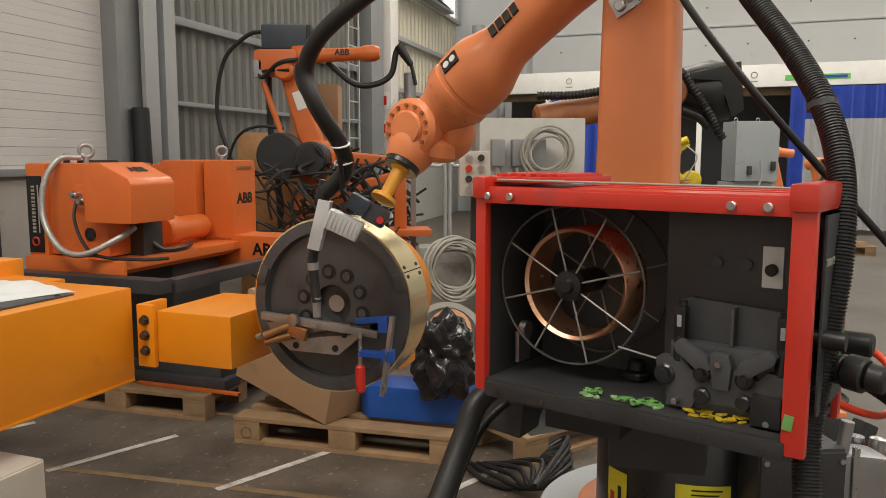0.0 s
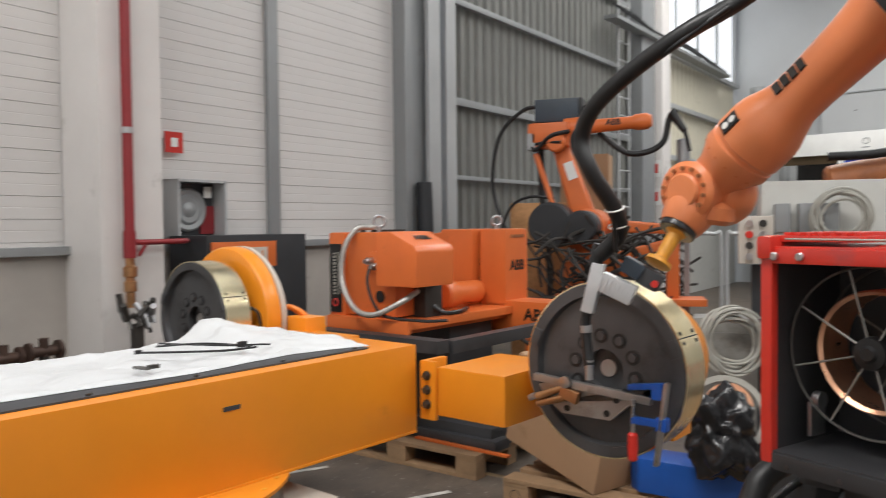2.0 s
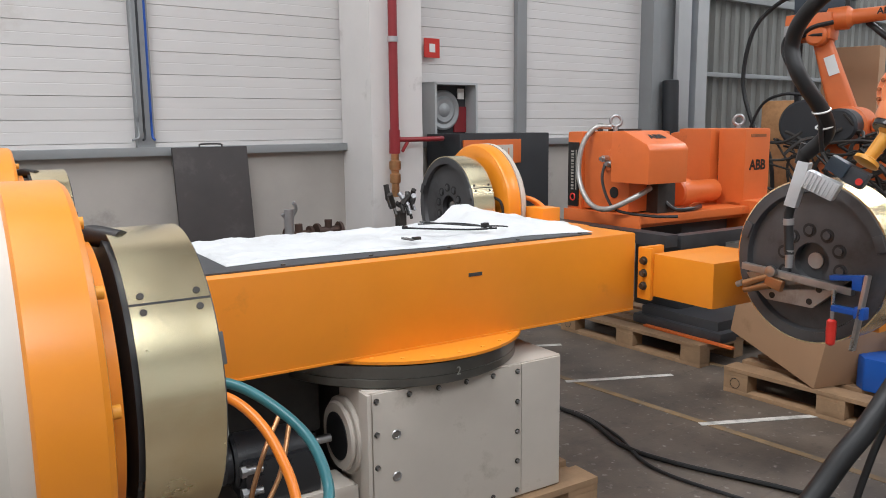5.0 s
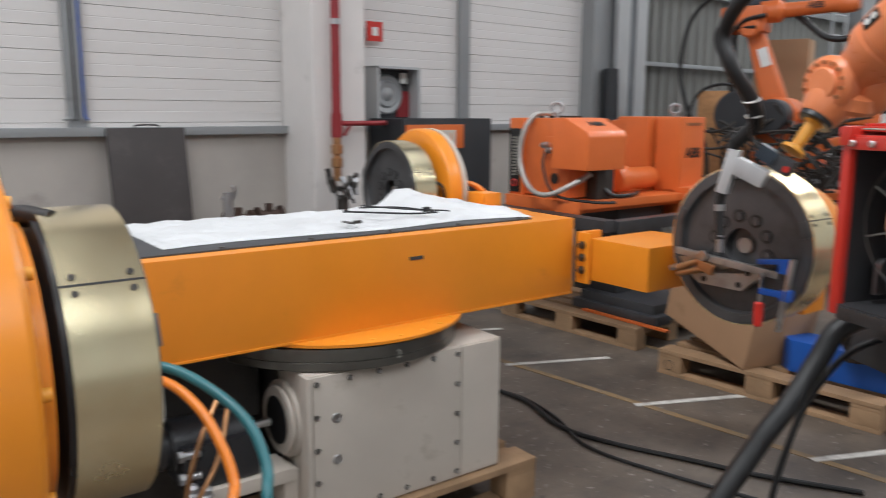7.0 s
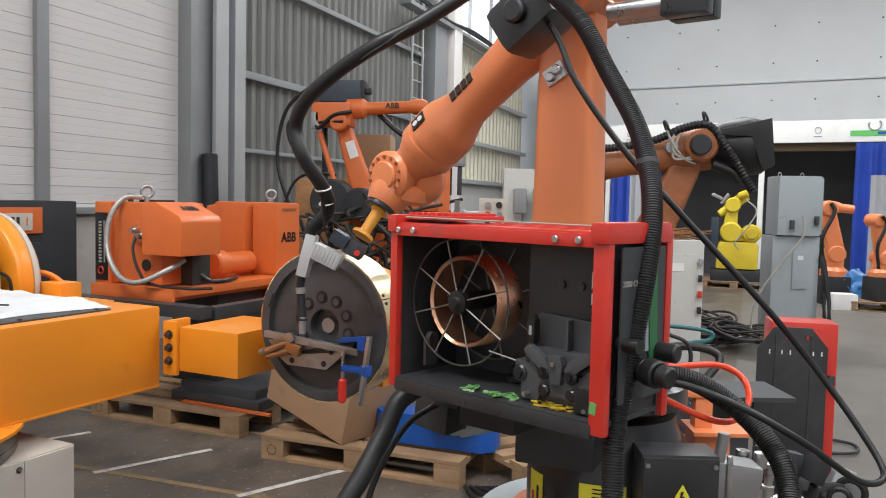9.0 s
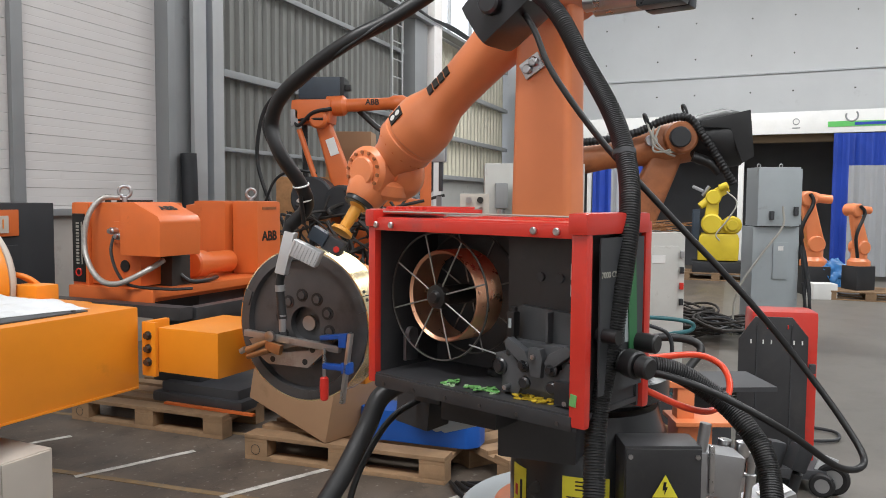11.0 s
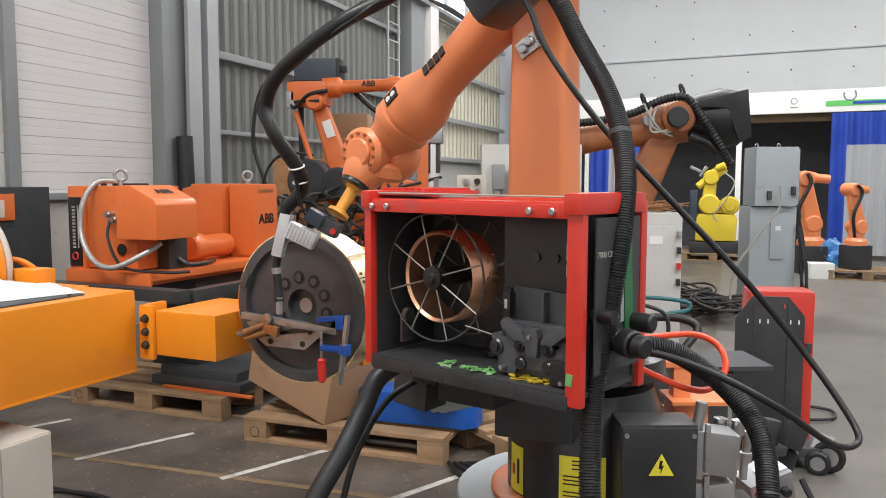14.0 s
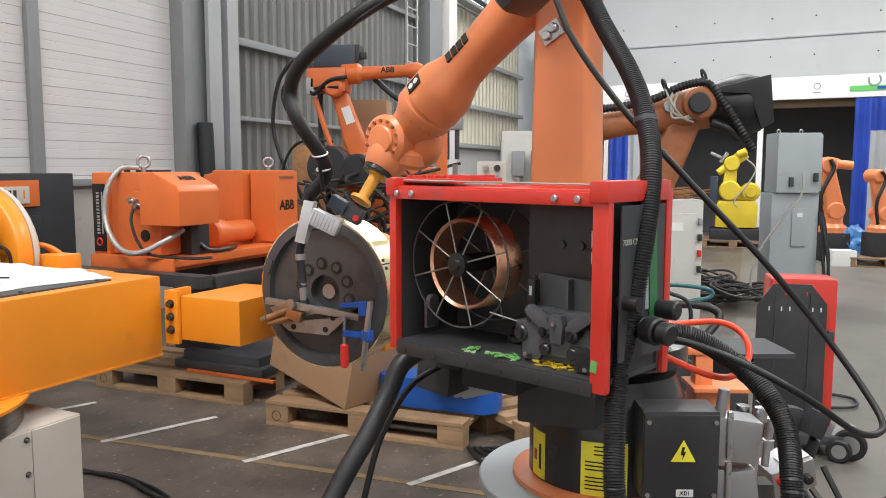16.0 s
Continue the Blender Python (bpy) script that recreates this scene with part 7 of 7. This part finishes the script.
for k in range(3):
    single("plug", B().box((1.52 + 0.08 * k, 2.75 - 0.05 * k, 0.50), (0.07, 0.06, 0.10), rot=(0, 12 * k, 20), bev=0.012).cyl((1.52 + 0.08 * k, 2.75 - 0.05 * k, 0.44), (1.5 + 0.06 * k, 2.75, 0.02), 0.02, n=12), ("charcoal", "charcoal", "tube")[k], "dark industrial plug on a stiff cable", "plug", "loose plugs")

rc = random.Random(21)
for k in range(9):
    cx, cy, cr = 2.55 + 0.45 * (rc.random() - 0.5), 8.4 + 1.3 * (rc.random() - 0.5), 0.18 + 0.18 * rc.random()
    coil("cable_coil", (cx, cy, 0.05 + 0.02 * k), (0.12 * (rc.random() - 0.5), 0.12 * (rc.random() - 0.5), 1), cr, 0.014, 4, 30 + k, 0.09, ("ferrite", "tube", "ferrite")[k % 3], "loose cable coil lying in a heap on the floor", "cable", "heaped cables")
single("tool_box", B().box((2.05, 8.7, 0.2), (0.34, 0.3, 0.4), rot=(0, 0, -8), bev=0.012), "blueboxdark", "dark blue steel box on the floor", "box")
# cables and boxes on the floor behind the cart
coil("cable_coil", (1.75, 5.1, 0.05), (0, 0, 1), 0.26, 0.014, 14, 9, 0.06, "tube", "dark cable coiled on the floor")
coil("cable_coil", (2.05, 5.4, 0.05), (0, 0, 1), 0.22, 0.014, 10, 12, 0.06, "ferrite", "dark cable coiled on the floor")
coil("hose", (1.62, 4.5, 0.31), (0.1, -0.2, 1), 0.15, 0.011, 2, 4, 0.03, "teal", "teal air hose looped on a box", "hose", "supply hoses")
single("tool_box", B().box((1.6, 4.55, 0.14), (0.45, 0.35, 0.28), rot=(0, 0, 12), bev=0.012), "charcoal", "dark steel box on the floor", "box")
single("bench_plate", B().box((1.45, 3.2, 0.66), (0.5, 0.32, 0.02), rot=(0, 0, 10)).box((1.45, 3.25, 0.33), (0.2, 0.2, 0.64)), "charcoal", "dark steel plate on a stand", "stand")
single("cable", B().tube([(1.95, 4.4, 0.02), (2.3, 4.8, 0.02), (2.55, 4.75, 0.02), (2.5, 4.55, 0.02), (2.2, 4.5, 0.02)], 0.01, 8), "tube", "thin dark cable on the aisle floor", "cable")
single("floor_cable", B().tube([(-2.0, 3.05, 0.012), (-1.53, 2.93, 0.012), (-1.29, 2.86, 0.012), (-1.01, 2.68, 0.012), (-0.74, 2.65, 0.012), (-0.36, 2.69, 0.012), (-0.13, 2.71, 0.012), (0.25, 2.8, 0.012)], 0.011, 8), "black", "black cable lying across the floor", "cable", "floor cables")
single("floor_cable", B().tube([(-1.7, 2.9, 0.01), (-1.4, 2.92, 0.01), (-1.1, 2.78, 0.01), (-0.8, 2.55, 0.01), (-0.4, 2.5, 0.01), (0.1, 2.5, 0.01)], 0.008, 8), "black", "thin black cable lying across the floor", "cable", "floor cables")
ot = thing("orange_bracket", pose(1.13, 1.88, 0, 0, 0, 7), "small orange steel bracket beside the robot base", "bracket")
part("plate", B().box((0.02, 0, 0.845), (0.16, 0.14, 0.012), bev=0.002), "robot", ot)
part("upright", B().box((-0.02, 0, 0.895), (0.05, 0.05, 0.10), bev=0.004).box((-0.06, 0, 0.95), (0.14, 0.06, 0.02), bev=0.004).box((0.0, 0, 0.42), (0.1, 0.1, 0.84), bev=0.004), "robot", ot)

# ---- along the left wall ----
pp = thing("fire_riser", HALL, "dark red sprinkler riser pipe on the column", "pipe")
part("pipe", B().cyl((3.0, 4.385, 1.28), (3.0, 4.385, 7.9), 0.034, n=20), "redpipe", pp)
part("branch", B().tube([(3.0, 4.385, 1.40), (3.06, 4.37, 1.385), (3.2, 4.37, 1.385), (3.45, 4.40, 1.385), (3.7, 4.75, 1.385)], 0.02, 12), "redpipe", pp)
part("elbow", B().cyl((3.0, 4.385, 1.28), (3.0, 4.385, 1.46), 0.042, n=20), "redpipe", pp)
part("valve", B().lathe((3.0, 4.385, 0.95), (0, 0, 1), [(0.03, 0), (0.03, 0.1), (0.042, 0.11), (0.042, 0.17), (0.03, 0.18), (0.03, 0.2), (0.045, 0.21), (0.045, 0.27), (0.03, 0.28), (0.03, 0.34)], 20), "bronze", pp, "brass valve body")
part("lever", B().box((3.07, 4.35, 1.33), (0.02, 0.02, 0.09), rot=(0, 35, 0), bev=0.004), "redpipe", pp)
for z in (2.13, 4.2, 6.2):
    part("clamp", B().ring((3.0, 4.385, z - 0.02), (0, 0, 1), 0.034, 0.042, 0.04, 20), "steel", pp)
hr = thing("hose_cabinet", HALL, "open grey fire-hose cabinet with a hose reel", "fire hose cabinet")
part("case", B().box((3.85, 4.88, 1.62), (0.46, 0.04, 0.46)).box((3.63, 4.80, 1.62), (0.02, 0.2, 0.46)).box((4.07, 4.80, 1.62), (0.02, 0.2, 0.46)).box((3.85, 4.80, 1.84), (0.46, 0.2, 0.02)).box((3.85, 4.80, 1.40), (0.46, 0.2, 0.02)), "galvlight", hr)
part("interior", B().box((3.85, 4.855, 1.62), (0.42, 0.01, 0.42)), "tube", hr)
part("red_panel", B().box((3.99, 4.84, 1.54), (0.13, 0.02, 0.22)), "redpipe", hr)
rr = part("reel", B().lathe((3.80, 4.84, 1.62), (0, -1, 0), [(0.17, 0), (0.17, 0.02), (0.155, 0.03), (0.12, 0.02), (0.10, 0.035), (0.06, 0.03), (0.03, 0.05)], 40), "galv", hr, "round grey hose reel")
part("label", B().box((3.99, 4.825, 1.76), (0.07, 0.006, 0.09)), "white", hr, "white label")
rsn = single("fire_sign", B().box((3.71, 4.86, 2.14), (0.16, 0.01, 0.16)), "clampred", "red fire-hose sign on the wall", "sign", m=HALL)
part("symbol", B().box((3.71, 4.853, 2.14), (0.06, 0.004, 0.07)), "white", rsn)
bd = single("steel_board", B().box((1.70, 4.70, 0.68), (0.54, 0.025, 1.36), rot=(-7, 0, 0), bev=0.004), "boardplate", "dark steel sheet leaning against the wall", "board", m=HALL)
part("grip", B().tube([(1.62, 4.76, 1.355), (1.63, 4.765, 1.375), (1.77, 4.765, 1.375), (1.78, 4.76, 1.355)], 0.006, 6, 3), "boardplate", bd)
for k, y in enumerate((1.24, 1.28, 1.33)):
    single("conduit", B().tube([(y, 4.86, 7.5), (y, 4.86, 4.5), (y, 4.86, 1.7), (y, 4.86, 1.60), (y, 4.86, 1.50), (y, 4.85, 1.43), (y - 0.05 + 0.03 * k, 4.83, 1.41)], 0.008, 8, 3), ("galv", "tube", "clampblue")[k], "thin %s conduit down the wall" % ("grey", "black", "blue")[k], "conduit", "wall conduits", m=HALL)
single("dark_tube", B().cyl((6.72, 4.62, 0), (6.72, 4.68, 1.94), 0.085, n=24, bev=0.006), "tube", "tall dark tube standing against the post", "tube", m=HALL)
vg = random.Random(2)
vs = thing("valve_group", HALL @ pose(2.92, 4.2, 0), "cluster of old taps and valves on a stand", "valves")
part("stand", B().box((0, 0, 0.43), (0.06, 0.06, 0.86)).box((0, 0, 0.01), (0.3, 0.3, 0.02)), "ferrite", vs)
for k in range(10):
    q = Vector((-0.12 + 0.26 * vg.random(), -0.08 + 0.16 * vg.random(), 0.84 + 0.14 * vg.random()))
    part("tap", B().cyl(q, q + Vector((vg.random() - 0.5, vg.random() - 0.5, 0.3)).normalized() * 0.12, 0.02, n=10).cyl(q, q + Vector((0, -0.03, -0.06)), 0.012, n=8), ("ferrite", "darksteel", "alu")[k % 3], vs)
for x, y, z in ((2.15, 4.35, 0.70), (2.36, 4.3, 0.72)):
    fs = thing("pipe_flange", HALL @ pose(x, y, 0), "rusty flanged pipe stub on a post", "pipe fitting", "pipe fittings")
    part("post", B().cyl((0, 0, 0), (0, 0, z), 0.03, n=12), "ferrite", fs)
    part("stub", B().cyl((-0.09, 0, z + 0.03), (0.09, 0, z + 0.03), 0.032, n=16).cyl((-0.1, 0, z + 0.03), (-0.08, 0, z + 0.03), 0.06, n=18).cyl((0.08, 0, z + 0.03), (0.1, 0, z + 0.03), 0.06, n=18).cyl((0, 0, z), (0, 0, z + 0.11), 0.028, n=12), "oldrust", fs)
single("shackle", B().torus((1.86, 3.9, 0.97), (0, 1, 0.2), 0.05, 0.012, 24, 8, 200, -10).cyl((1.86, 3.9, 0), (1.86, 3.9, 0.97), 0.03, n=10), "alu", "bright lifting shackle on a post", "shackle", m=HALL)

# pipes and cable tray near the far corner
for k, (x, r) in enumerate(((19.2, 0.16), (19.6, 0.10), (19.95, 0.26))):
    single("downpipe", B().cyl((x, 4.2 - 0.5 * k, 0), (x, 4.2 - 0.5 * k, 4.6), r, n=20), "galvlight", "pale vertical duct in the hall corner", "pipe", "corner pipes", m=HALL)
tr = thing("cable_tray", HALL, "cable tray with loose wires along the wall", "cable tray")
part("tray", B().box((14.8, 4.62, 4.72), (6.4, 0.22, 0.06)), "galv", tr)
for k in range(5):
    part("wire", B().tube([(11.6 + 0.2 * k, 4.55, 4.9), (13 + 0.1 * k, 4.5, 4.78), (15, 4.52, 4.80 + 0.02 * k), (17.8, 4.55, 4.78)], 0.02, 6), "black", tr)
single("roof_duct", B().cyl((13.6, 3.2, 7.5), (19.5, 0.5, 7.4), 0.35, n=24), "galvlight", "pale round duct under the roof", "duct", m=HALL)
